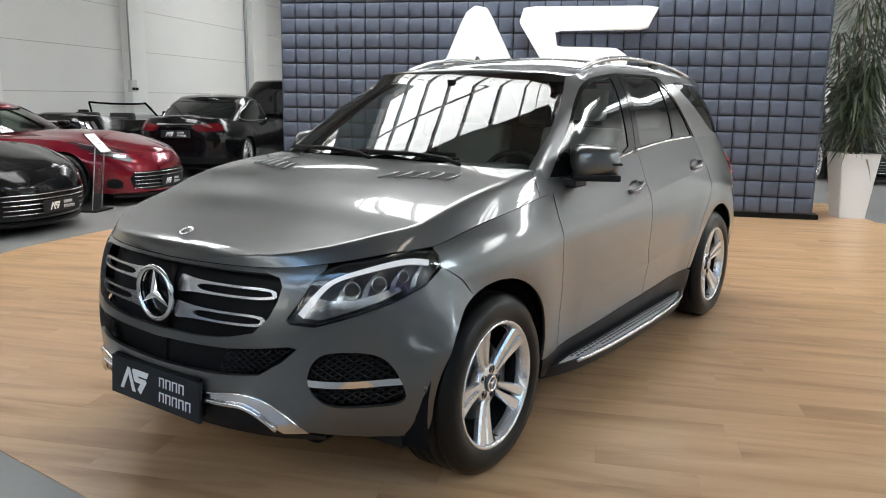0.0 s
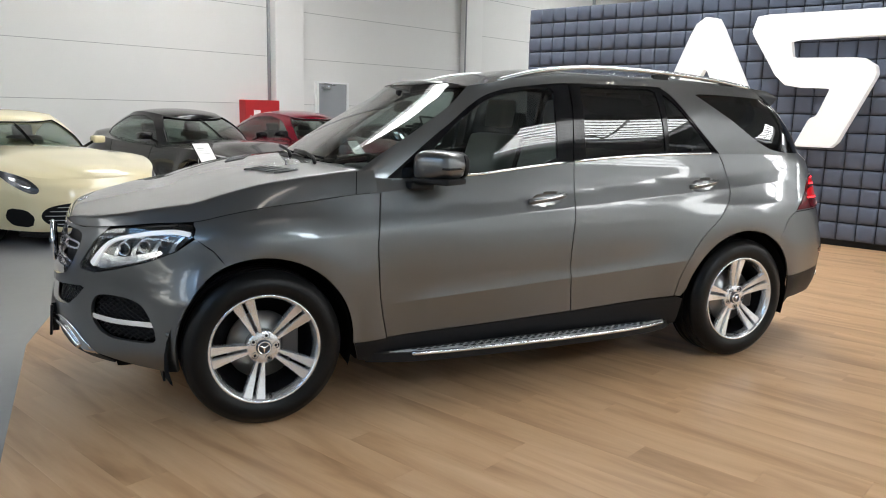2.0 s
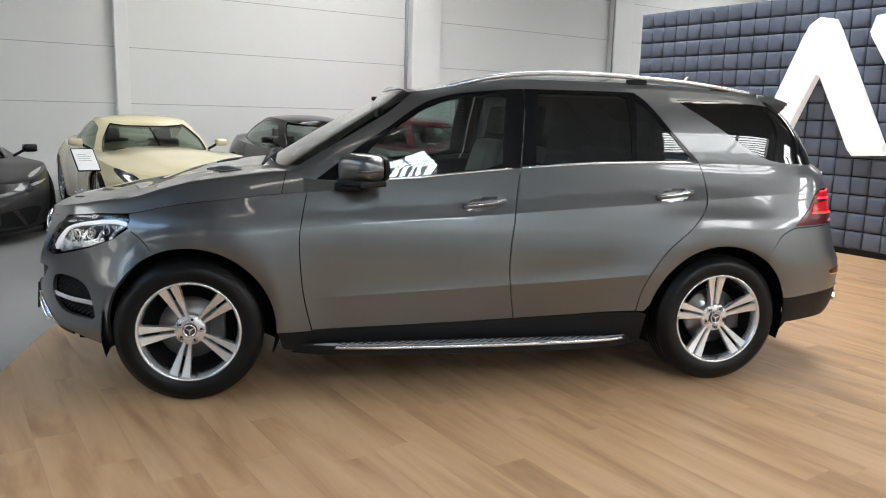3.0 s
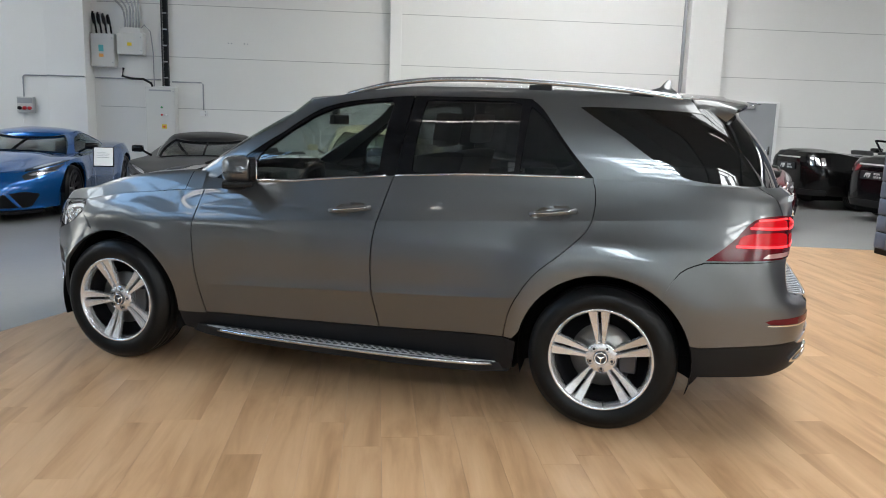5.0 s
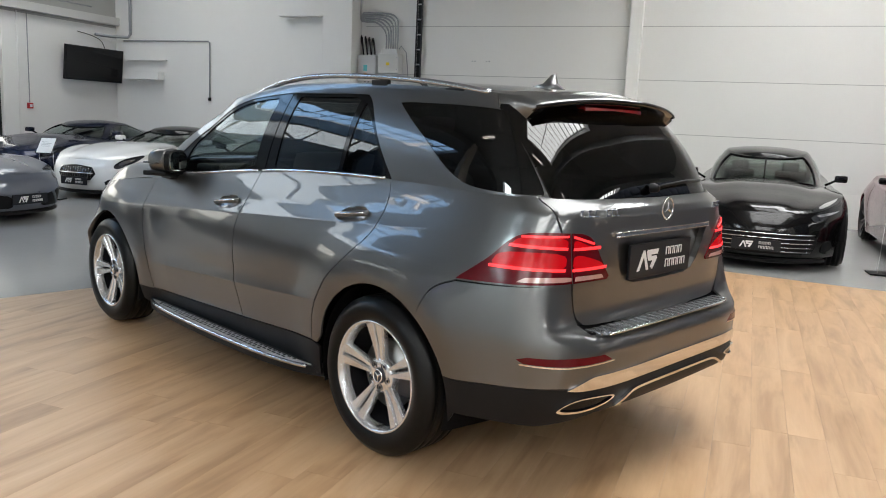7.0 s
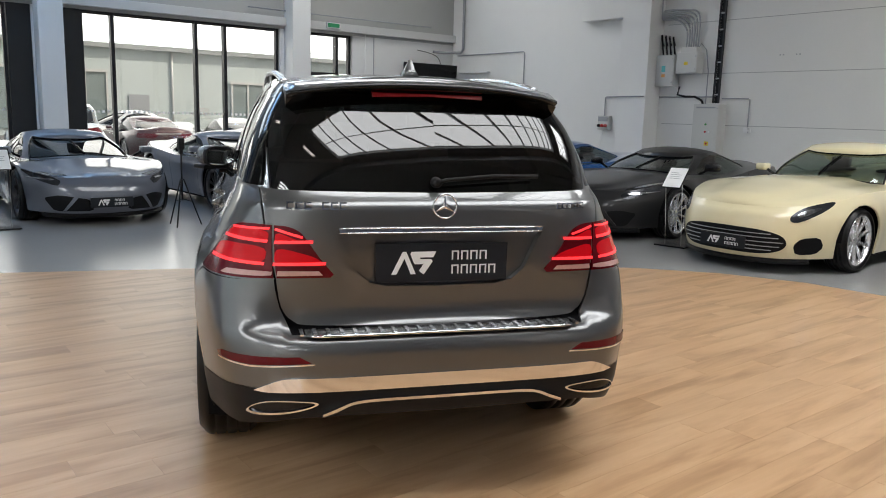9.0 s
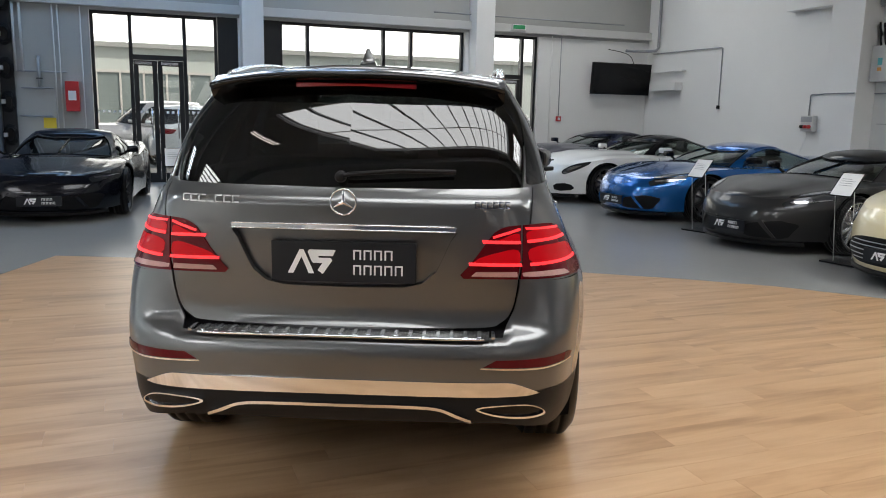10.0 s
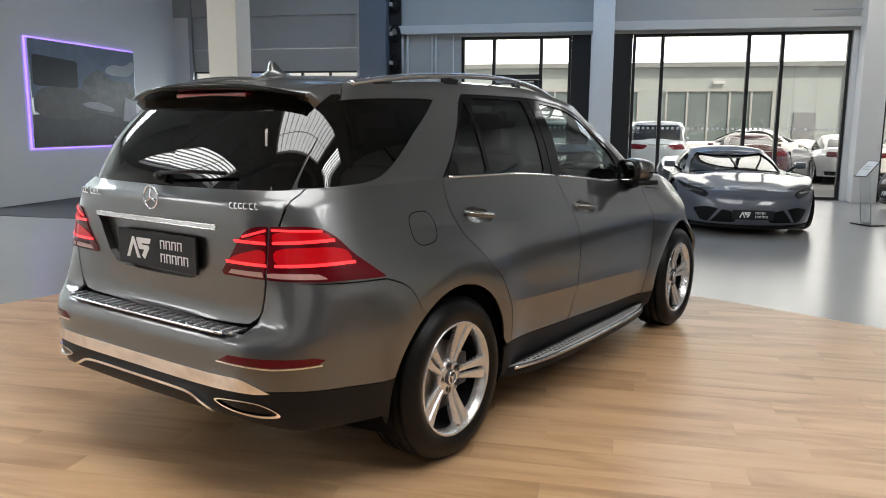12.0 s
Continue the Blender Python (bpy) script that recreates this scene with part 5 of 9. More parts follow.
# rear wiper
tube("rear_wiper", [(-2.262, 0.02, 1.272), (-2.285, -0.02, 1.285), (-2.285, -0.2, 1.30), (-2.255, -0.40, 1.298)], 0.008, M_BLACK, tgate, "black rear wiper", sides=8, flat=0.8)
lathe_w = lathe("wiper_cap", [(0.0, -0.018), (0.014, -0.018), (0.02, -0.006), (0.022, 0.02)], M_BLACK, tgate, axis="x", steps=18)
lathe_w.location = (-2.262, 0.02, 1.272)


# ---- hero car: front end, mirrors, cabin ----
# grille
M_MESH = surf("black_grille_mesh", (0.008, 0.008, 0.009), 0.5, var=0.3, scale=60, spec=0.12)
big = [(s, z) for s, z in GRILLE]
patch("grille_back", shift(body, -0.055), [[(s + (0 if s >= S_F else -0.03), z + (0.02 if z > 0.75 else -0.02)) for s, z in big]], M_MESH, suv, "black grille mesh", both=True, edge=0)
for s_end, zc, h in ((2.384, 0.822, 0.021), (2.412, 0.729, 0.021)):
    bar = rounded([(s_end, zc - h), (s_end + 0.01, zc + h), (2.66, zc + h), (2.76, zc + h * 1.15), (2.83, zc + h * 1.6), (2.83, zc - h * 1.6), (2.76, zc - h * 1.15), (2.66, zc - h)], 2, 0.2)
    slot = rounded([(s_end + 0.02, zc - h * 0.6), (s_end + 0.025, zc + h * 0.6), (2.70, zc + h * 0.62), (2.735, zc), (2.70, zc - h * 0.62)], 2, 0.2)
    side_part("grille_bar", bar, M_SATIN, "satin silver louvre with a dark slot", shift(body, -0.012), holes=(slot,), edge=0.016, step=0.03)
bm = bmesh.new()
add_lathe(bm, [(0.0, 2.325), (0.085, 2.322), (0.094, 2.315)], "x", 40)
bmesh.ops.translate(bm, verts=bm.verts, vec=(0, 0, 0.772))
part("emblem_dish", bm, M_GLOSSBLACK, suv, "gloss black emblem dish")
bm = bmesh.new()
star_mesh(bm, 0.096, 0.014, 0.11, pose(2.332, 0, 0.772, 90, 0, 90))
part("front_emblem", bm, M_CHROME, suv, "large chrome ring emblem with three points")
bm = bmesh.new()
star_mesh(bm, 0.024, 0.003, 0.16, Matrix.Translation((2.185, 0, 0.980)) @ pose(0, 0, 0, 0, 22, 0) @ pose(0, 0, 0, 0, 0, -90))
part("bonnet_badge", bm, M_CHROME, suv, "small round chrome bonnet badge")

# lower intake with its honeycomb
patch("intake_back", shift(body, -0.05), [[(S_F, 0.50), (2.56, 0.51), (2.42, 0.52), (2.30, 0.60), (2.26, 0.66), (2.32, 0.67), (S_F, 0.64)]], M_MESH, suv, "black intake mesh", both=True, edge=0)


def lattice(name, s0, s1, z0, z1, clip_loop, fn, pitch, r, label, mirror):
    """Crossed bars inside an outline."""
    bm = bmesh.new()
    sgn = -1 if mirror else 1
    n = int((s1 - s0 + (z1 - z0)) / pitch) + 2
    for d in (1, -1):
        for i in range(-n, n):
            pts = []
            for k in range(25):
                z = z0 + (z1 - z0) * k / 24
                s = s0 + i * pitch + d * (z - z0) * 1.4
                if inside((s, z), clip_loop):
                    x, y, zz = fn(s, z)
                    pts.append((x, y * sgn, zz))
            if len(pts) > 2:
                add_tube(bm, pts[::2] + ([pts[-1]] if len(pts) % 2 == 0 else []), r, 5)
    bmesh.ops.recalc_face_normals(bm, faces=bm.faces)
    return tagged(part(name, bm, M_BLACK, suv, label), kind="stuff")


MESH_L = [(2.59, 0.532), (2.42, 0.545), (2.34, 0.594), (2.295, 0.638), (2.56, 0.626)]
for mirror in (False, True):
    lattice("intake_grid", 2.2, 2.6, 0.53, 0.65, MESH_L, shift(body, -0.022), 0.032, 0.004, "black honeycomb intake grid", mirror)
    patch("fog_back", shift(body, -0.05), [FOG], M_MESH, suv, "black fog lamp recess", mirror=mirror, edge=0)
    lattice("fog_grid", 1.85, 2.3, 0.40, 0.63, FOG, shift(body, -0.028), 0.034, 0.004, "black honeycomb in the bumper recess", mirror)
    bar = [(2.262 - 0.32 * i / 12, 0.518 - 0.012 * math.sin(math.pi * i / 12) - 0.018 * i / 12) for i in range(13)]
    patch("fog_bar", shift(body, -0.004), [lamp_bar(bar, 0.0125)], M_CHROME, suv, "chrome bar across the bumper recess", mirror=mirror, edge=0.012, step=0.02)
    sgn = -1 if mirror else 1
    sensor = lathe("parking_sensor", [(0.0, 0.004), (0.009, 0.003), (0.011, -0.004)], M_PAINT, suv, axis="y", steps=14)
    x, y, z = body(1.885, 0.470)
    sensor.location = (x, (y + 0.001) * sgn, z)
    if mirror:
        sensor.scale = (1, -1, 1)
# chrome under-ride guard
guard = spline([(S_F, 0.452), (2.64, 0.458), (2.50, 0.472), (2.42, 0.462), (2.35, 0.425), (2.24, 0.325)], 6)
inner = spline([(2.335, 0.325), (2.40, 0.385), (2.47, 0.423), (2.56, 0.428), (S_F, 0.425)], 5)
patch("underride_guard", body, [guard + inner], M_CHROME, suv, "chrome under-ride guard", both=True, offset=0.004, edge=0.02, step=0.025)
rolled = [shift(body, 0.007)(s, z - 0.002) for s, z in inner[2:]]
tube("guard_edge", rolled + [(x, -y, z) for x, y, z in rolled[-2::-1]], 0.010, M_CHROME, suv, "rolled chrome edge of the under-ride guard", sides=10)
rolled = [shift(body, 0.006)(s, z - 0.004) for s, z in guard[:-2]]
tube("guard_edge", rolled[::-1] + [(x, -y, z) for x, y, z in rolled[1:]], 0.006, M_CHROME, suv, "rolled chrome edge of the under-ride guard", sides=8)
patch("lower_apron", shift(body, -0.01), [[(S_F, 0.426), (2.56, 0.43), (2.47, 0.425), (2.40, 0.387), (2.33, 0.325), (2.2, 0.29), (2.2, 0.272), (2.5, 0.30), (S_F, 0.315)]], M_BLACK, suv, "black lower front apron", both=True, edge=0.03, step=0.04)
patch("chin", shift(body, -0.03), [[(1.95, 0.29), (2.3, 0.33), (2.35, 0.31), (2.05, 0.235), (1.95, 0.235)]], M_BLACK, suv, "black lower lip", both=True, edge=0)

# head lamps
M_DRL = surf("white_light_guide", (0.8, 0.82, 0.84), 0.2, emit=(0.9, 0.95, 1.0), glow=0.35)
M_REFLECT = surf("lamp_chrome", (0.84, 0.85, 0.87), 0.13, 0.92, var=0.12, scale=14)
M_LAMPDARK = surf("lamp_housing", (0.05, 0.053, 0.06), 0.2, 0.6)
M_LAMPSILVER = surf("lamp_silver", (0.46, 0.47, 0.49), 0.12, 0.95, var=0.25, scale=20)
for mirror in (False, True):
    sgn = -1 if mirror else 1
    hl = patch("head_lamp", shift(body, -0.055), [HEAD], M_LAMPDARK, suv, "clear-lens LED head lamp", mirror=mirror, edge=0)
    rim = [(2.07 + (s - 2.07) * 0.965, 0.84 + (z - 0.84) * 0.95) for s, z in HEAD]
    patch("lamp_rim", shift(body, -0.004), [HEAD, rim], M_GLOSSBLACK, hl, "black lamp rim", mirror=mirror, edge=0.06, step=0.03)
    drl = spline([(1.835, 0.912), (1.92, 0.922), (2.03, 0.912), (2.15, 0.888), (2.215, 0.858), (2.262, 0.805), (2.298, 0.748)], 5)
    patch("light_guide", shift(body, -0.028), [[(s + 0.008 * max(0, (s - 2.15) / 0.15), z + 0.010) for s, z in drl] + [(s - 0.016 * max(0, (s - 2.15) / 0.15), z - 0.008) for s, z in drl[::-1]]], M_DRL, hl, "white daytime light strip", mirror=mirror, edge=0.012, step=0.02)
    patch("reflector", shift(body, -0.038), [rounded([(2.305, 0.745), (2.255, 0.815), (2.20, 0.80), (2.12, 0.795), (2.03, 0.812), (1.95, 0.835), (1.93, 0.818), (2.02, 0.782), (2.12, 0.755), (2.22, 0.732)], 1, 0.15)], M_REFLECT, hl, "bright chrome reflector", mirror=mirror, edge=0.01, step=0.03)
    for sf in (2.175, 2.085, 1.985, 1.905):
        fin = [(sf, 0.80), (sf - 0.008, 0.84), (sf - 0.035, 0.88), (sf - 0.06, 0.89), (sf - 0.048, 0.875), (sf - 0.028, 0.84), (sf - 0.022, 0.80)]
        patch("lamp_fin", shift(body, -0.034), [[(s, min(z, 0.905) + (2.1 - s) * 0.10) for s, z in fin]], M_LAMPSILVER, hl, "silver fin between the lenses", mirror=mirror, edge=0.012, step=0.02)
    for s, z, r in ((2.125, 0.835, 0.028), (2.025, 0.850, 0.026), (1.935, 0.872, 0.020)):
        p, q = Vector(shift(body, -0.05)(s, z)), Vector(shift(body, -0.01)(s, z))
        d = (q - p).normalized()
        m = Matrix.Translation((p.x, p.y * sgn, p.z)) @ Vector((d.x, d.y * sgn, d.z * 0.4)).to_track_quat("Z", "Y").to_matrix().to_4x4()
        bm = bmesh.new()
        add_lathe(bm, [(r * 0.95, -0.01), (r * 1.12, 0.018), (r * 1.0, 0.022), (r * 0.92, 0.010)], "z", 24)
        bmesh.ops.transform(bm, matrix=m, verts=bm.verts)
        bmesh.ops.recalc_face_normals(bm, faces=bm.faces)
        part("lens_ring", bm, M_CHROME, hl)
        bm = bmesh.new()
        add_lathe(bm, [(r * 0.93, 0.010), (r * 0.75, 0.020), (r * 0.4, 0.027), (0.0005, 0.029)], "z", 24)
        bmesh.ops.transform(bm, matrix=m, verts=bm.verts)
        bmesh.ops.recalc_face_normals(bm, faces=bm.faces)
        part("projector_lens", bm, M_GLOSSBLACK, hl, "dark projector lens")
    patch("lamp_cover", body, [HEAD], M_LENS, hl, "clear lamp cover", mirror=mirror, edge=0, offset=0.0005)


# dealer plates: dark, with a light mark and two rows of bars
def plate(parent, m, w=0.53, h=0.15, thick=0.012):
    """A dark show plate in the plane of x and y, facing +z."""
    bm = bmesh.new()
    add_box(bm, -w / 2, w / 2, -h / 2, h / 2, -thick, 0, 0.003)
    p = part("show_plate", bm, M_PLATE, parent, "dark show plate with a light mark and bars", smooth=False)
    p.matrix_local = m
    k = h / 0.15
    bm = bmesh.new()
    for loop in mark_loops():
        add_prism(bm, [((-0.105 + x * 0.088) * k - 0.012, (y * 0.088) * k) for x, y in loop], 0.0002, 0.002)
    bmesh.ops.recalc_face_normals(bm, faces=bm.faces)
    part("mark", bm, M_WHITE, p, "light grey angular mark", smooth=False)
    bm = bmesh.new()
    for row, n, x0 in ((0.028, 4, 0.035), (-0.028, 5, 0.035)):
        for i in range(n):
            x = (x0 + i * 0.038 * (1 if n == 5 else 1.0)) * k
            a = 0.029 * k
            for q in ((0, a, 0.013, 0.018), (0, 0.006, -0.018, 0.013), (a - 0.006, a, -0.018, 0.013)):
                add_box(bm, x + q[0], x + q[1], (row + q[2]) * k, (row + q[3]) * k, 0.0002, 0.002)
    part("lettering", bm, M_WHITE, p, "two rows of plain light bars", smooth=False)
    return p


def mark_loops():
    """Two angular shapes, about 2 wide and 1 high, round the origin."""
    a = [(-1.0, -0.5), (-0.50, 0.5), (-0.34, 0.5), (0.10, -0.5), (-0.13, -0.5), (-0.42, 0.20), (-0.77, -0.5)]
    s = [(-0.10, 0.5), (1.0, 0.5), (0.88, 0.24), (0.26, 0.24), (0.30, 0.16), (0.78, 0.16), (0.86, 0.06), (0.46, -0.52), (0.24, -0.36), (0.44, -0.06), (0.06, -0.06), (-0.02, 0.04), (-0.16, 0.40)]
    return a, s


plate(suv, Matrix.Translation((2.362, 0, 0.418)) @ pose(0, 0, 0, 90, 0, 90) @ pose(0, 0, 0, -4, 0, 0))
plate(tgate, Matrix.Translation((-2.312, 0, 0.966)) @ pose(0, 0, 0, 90, 0, -90))
box("plate_holder", 2.325, 2.352, -0.25, 0.25, 0.36, 0.50, M_BLACK, suv)

# bonnet vents
for sgn in (1, -1):
    def on_hood(x, y):
        lo, hi = 0.885, S_F
        for _ in range(30):
            mid = (lo + hi) / 2
            if hood(mid, 0)[0] < x:
                lo = mid
            else:
                hi = mid
        ye = hood(lo, 0)[1]
        return Vector(hood(lo, 1 - y / ye))
    A, Bq, C, D = (1.425, 0.28), (1.315, 0.295), (1.205, 0.585), (1.325, 0.60)
    bm = bmesh.new()
    grid = []
    for i in range(9):
        f = i / 8
        row = []
        for j in range(5):
            g = j / 4
            x = (A[0] * (1 - g) + Bq[0] * g) * (1 - f) + (D[0] * (1 - g) + C[0] * g) * f
            y = (A[1] * (1 - g) + Bq[1] * g) * (1 - f) + (D[1] * (1 - g) + C[1] * g) * f
            p = on_hood(x, y)
            row.append(bm.verts.new((p.x, p.y * sgn, p.z + 0.0022)))
        grid.append(row)
    for a, b in zip(grid, grid[1:]):
        for j in range(4):
            bm.faces.new((a[j], a[j + 1], b[j + 1], b[j]))
    bmesh.ops.recalc_face_normals(bm, faces=bm.faces)
    vent = part("bonnet_vent", bm, M_BLACK, bonnet, "black bonnet vent with slats")
    for i in range(5):
        f = (i + 0.15) / 4.4
        bm = bmesh.new()
        pts = []
        for j in range(7):
            g = 0.03 + 0.94 * j / 6
            ff = min(1, f + 0.05 * math.sin(g * 2.5))
            x = (A[0] * (1 - g) + Bq[0] * g) * (1 - ff) + (D[0] * (1 - g) + C[0] * g) * ff
            y = (A[1] * (1 - g) + Bq[1] * g) * (1 - ff) + (D[1] * (1 - g) + C[1] * g) * ff
            p = on_hood(x, y)
            pts.append((p.x, p.y * sgn, p.z + 0.0034))
        add_tube(bm, pts, 0.004, 6, flat=2.0)
        bmesh.ops.recalc_face_normals(bm, faces=bm.faces)
        part("slat", bm, M_PAINT, vent)

# cowl and wipers
bm = bmesh.new()
rows = []
for i in range(21):
    y = -0.74 + 1.48 * i / 20
    x0 = 0.34 + 0.80 * screen_x(abs(y) / 0.832)
    zz = 1.176 - 0.012 * abs(y / 0.74) ** 2
    rows.append([bm.verts.new((x0 + a, y, zz + b)) for a, b in ((-0.09, 0.012), (-0.03, 0.002), (0.0, -0.004), (0.03, -0.02))])
for A2, B2 in zip(rows, rows[1:]):
    for k in range(3):
        bm.faces.new((A2[k], A2[k + 1], B2[k + 1], B2[k]))
bmesh.ops.recalc_face_normals(bm, faces=bm.faces)
part("cowl", bm, M_BLACK, suv, "black plastic cowl")
for y0, y1 in ((0.50, -0.12), (-0.02, -0.62)):
    wip = tube("wiper", [(1.10, y0, 1.192), (1.08, y0 - 0.1, 1.214), (1.065, (y0 + y1) / 2, 1.226), (1.05 - 0.05 * abs(y1), y1, 1.222)], 0.009, M_BLACK, suv, "black windscreen wiper", sides=6)
    tube("blade", [(1.072 - 0.06 * abs(y0), y0 - 0.04, 1.212), (1.065, (y0 + y1) / 2, 1.218), (1.055 - 0.07 * abs(y1), y1 - 0.03, 1.212)], 0.006, M_RUBBER, wip, sides=6)

# door mirrors
for sgn in (1, -1):
    swept = Matrix.Translation((0.66, 0.87 * sgn, 0)) @ pose(0, 0, 0, 0, 0, 30 * sgn) @ Matrix.Translation((-0.66, -0.87 * sgn, 0))
    bm = bmesh.new()
    prof = []
    for i in range(13):
        u = -1 + 2 * i / 12
        ring = []
        k = (1 - abs(u) ** 3.2) ** (1 / 3.2)
        for j in range(20):
            a = 2 * math.pi * j / 20
            cx, cz = math.copysign(abs(math.cos(a)) ** 0.62, math.cos(a)), math.copysign(abs(math.sin(a)) ** 0.62, math.sin(a))
            fx = 0.118 if cx > 0 else 0.028
            hz = 0.078 - 0.012 * u
            ring.append(bm.verts.new((0.60 + fx * cx * max(k, 0.02) - 0.02 * u, (0.952 + 0.120 * u) * sgn, 1.203 + hz * cz * max(k, 0.02) + 0.006 * u)))
        prof.append(ring)
    for A2, B2 in zip(prof, prof[1:]):
        for j in range(20):
            bm.faces.new((A2[j], A2[(j + 1) % 20], B2[(j + 1) % 20], B2[j]))
    bm.faces.new(prof[0]), bm.faces.new(prof[-1][::-1])
    bmesh.ops.recalc_face_normals(bm, faces=bm.faces)
    bmesh.ops.transform(bm, matrix=swept, verts=bm.verts)
    mir = part("door_mirror", bm, M_PAINT, suv, "grey door mirror with a black foot")
    bm = bmesh.new()
    add_prism(bm, rounded([(-0.113, -0.070), (0.113, -0.064), (0.113, 0.067), (-0.113, 0.072)], 2, 0.2), 0, 0.03)
    bmesh.ops.transform(bm, matrix=swept @ Matrix.Translation((0.572, 0.952 * sgn, 1.203)) @ pose(0, 0, 0, 90, 0, -90 + 5 * sgn), verts=bm.verts)
    bmesh.ops.recalc_face_normals(bm, faces=bm.faces)
    part("mirror_bezel", bm, M_BLACK, mir, "black mirror bezel", smooth=False)
    bm = bmesh.new()
    add_prism(bm, rounded([(-0.102, -0.060), (0.102, -0.055), (0.102, 0.058), (-0.102, 0.062)], 2, 0.2), 0, 0.006)
    bmesh.ops.transform(bm, matrix=swept @ Matrix.Translation((0.5405, 0.952 * sgn, 1.203)) @ pose(0, 0, 0, 90, 0, -90 + 5 * sgn), verts=bm.verts)
    bmesh.ops.recalc_face_normals(bm, faces=bm.faces)
    part("mirror_glass", bm, surf("mirror_silver", (0.85, 0.86, 0.87), 0.01, 1.0, var=0.0), mir, "silvered mirror glass", smooth=False)
    bm = bmesh.new()
    add_box(bm, 0.552, 0.712, 0.84 if sgn > 0 else -1.062, 1.062 if sgn > 0 else -0.84, 1.116, 1.146, 0.010)
    bmesh.ops.transform(bm, matrix=swept, verts=bm.verts)
    add_box(bm, 0.60, 0.73, 0.79 if sgn > 0 else -0.89, 0.89 if sgn > 0 else -0.79, 1.085, 1.124, 0.012)
    part("mirror_foot", bm, M_BLACK, mir, "black mirror foot")
    bm = bmesh.new()
    y = 1.060 * sgn
    add_box(bm, 0.585, 0.705, min(y, y - 0.04 * sgn), max(y, y + 0.006 * sgn), 1.190, 1.200, 0.003)
    bmesh.ops.transform(bm, matrix=swept, verts=bm.verts)
    part("indicator", bm, M_LAMPDARK, mir, "narrow dark indicator strip")

# cabin
M_LEATHER = surf("pale_grey_leather", (0.33, 0.32, 0.295), 0.5, var=0.06, scale=6, grain=0.04, gscale=200, bump=0.15, bscale=300)
M_TRIM = surf("black_dashboard", (0.02, 0.02, 0.022), 0.6, var=0.1, scale=10, bump=0.1, bscale=300)


def cushion(bm, x0, x1, y0, y1, z0, z1, r, lean=0.0):
    vs = add_box(bm, x0, x1, y0, y1, z0, z1, r)
    for v in vs:
        v.co.x -= (v.co.z - z0) * lean


for y in (0.38, -0.38):
    bm = bmesh.new()
    cushion(bm, -0.20, 0.34, y - 0.25, y + 0.25, 0.60, 0.78, 0.05)
    st = part("front_seat", bm, M_LEATHER, suv, "pale grey leather front seat")
    bm = bmesh.new()
    cushion(bm, -0.32, -0.16, y - 0.24, y + 0.24, 0.74, 1.32, 0.05, 0.32)
    part("backrest", bm, M_LEATHER, st)
    bm = bmesh.new()
    cushion(bm, -0.49, -0.39, y - 0.13, y + 0.13, 1.36, 1.55, 0.04, 0.15)
    part("headrest", bm, M_LEATHER, st)
bm = bmesh.new()
cushion(bm, -1.05, -0.55, -0.66, 0.66, 0.56, 0.78, 0.05)
rb2 = part("rear_bench", bm, M_TRIM, suv, "dark rear bench")
bm = bmesh.new()
cushion(bm, -1.10, -0.96, -0.66, 0.66, 0.72, 1.28, 0.05, 0.3)
part("backrest", bm, M_TRIM, rb2)
for y in (-0.42, 0.0, 0.42):
    bm = bmesh.new()
    cushion(bm, -1.34, -1.25, y - 0.13, y + 0.13, 1.30, 1.47, 0.04, 0.1)
    part("headrest", bm, M_TRIM, rb2)
bm = bmesh.new()
add_box(bm, 0.58, 1.06, -0.72, 0.72, 0.80, 1.10, 0.05)
add_box(bm, 0.60, 0.86, 0.20, 0.58, 1.08, 1.17, 0.03)
add_box(bm, 0.28, 0.75, -0.14, 0.14, 0.50, 0.82, 0.03)
dash = part("dashboard", bm, M_TRIM, suv, "black dashboard")
bm = bmesh.new()
add_box(bm, 0.585, 0.60, -0.13, 0.13, 1.09, 1.20, 0.005)
part("screen", bm, M_GLOSSBLACK, dash, "dark centre screen")
bm = bmesh.new()
mwheel = Matrix.Translation((0.46, 0.38, 1.04)) @ pose(0, 0, 0, 0, 66, 0)
add_tube(bm, [(0.185 * math.cos(a), 0.185 * math.sin(a), 0) for a in (2 * math.pi * k / 28 for k in range(28))], 0.016, 8, True)
add_box(bm, -0.06, 0.06, -0.17, 0.17, -0.012, 0.012, 0.006)
add_box(bm, 0.0, 0.17, -0.03, 0.03, -0.012, 0.012, 0.006)
add_box(bm, -0.07, 0.07, -0.08, 0.08, -0.025, 0.02, 0.015)
bmesh.ops.transform(bm, matrix=mwheel, verts=bm.verts)
part("steering_wheel", bm, M_TRIM, suv, "black leather steering wheel")
bm = bmesh.new()
add_box(bm, 0.40, 0.43, -0.12, 0.12, 1.455, 1.52, 0.012)
add_box(bm, 0.42, 0.46, -0.02, 0.02, 1.50, 1.58, 0.006)
part("rear_view_mirror", bm, M_BLACK, suv, "black inside mirror")
bm = bmesh.new()
add_box(bm, -1.95, 0.0, -0.5, 0.5, 1.625, 1.64, 0.0)
part("headlining", bm, surf("pale_headlining", (0.36, 0.35, 0.33), 0.9, grain=0.05), suv, "pale fabric headlining", smooth=False)


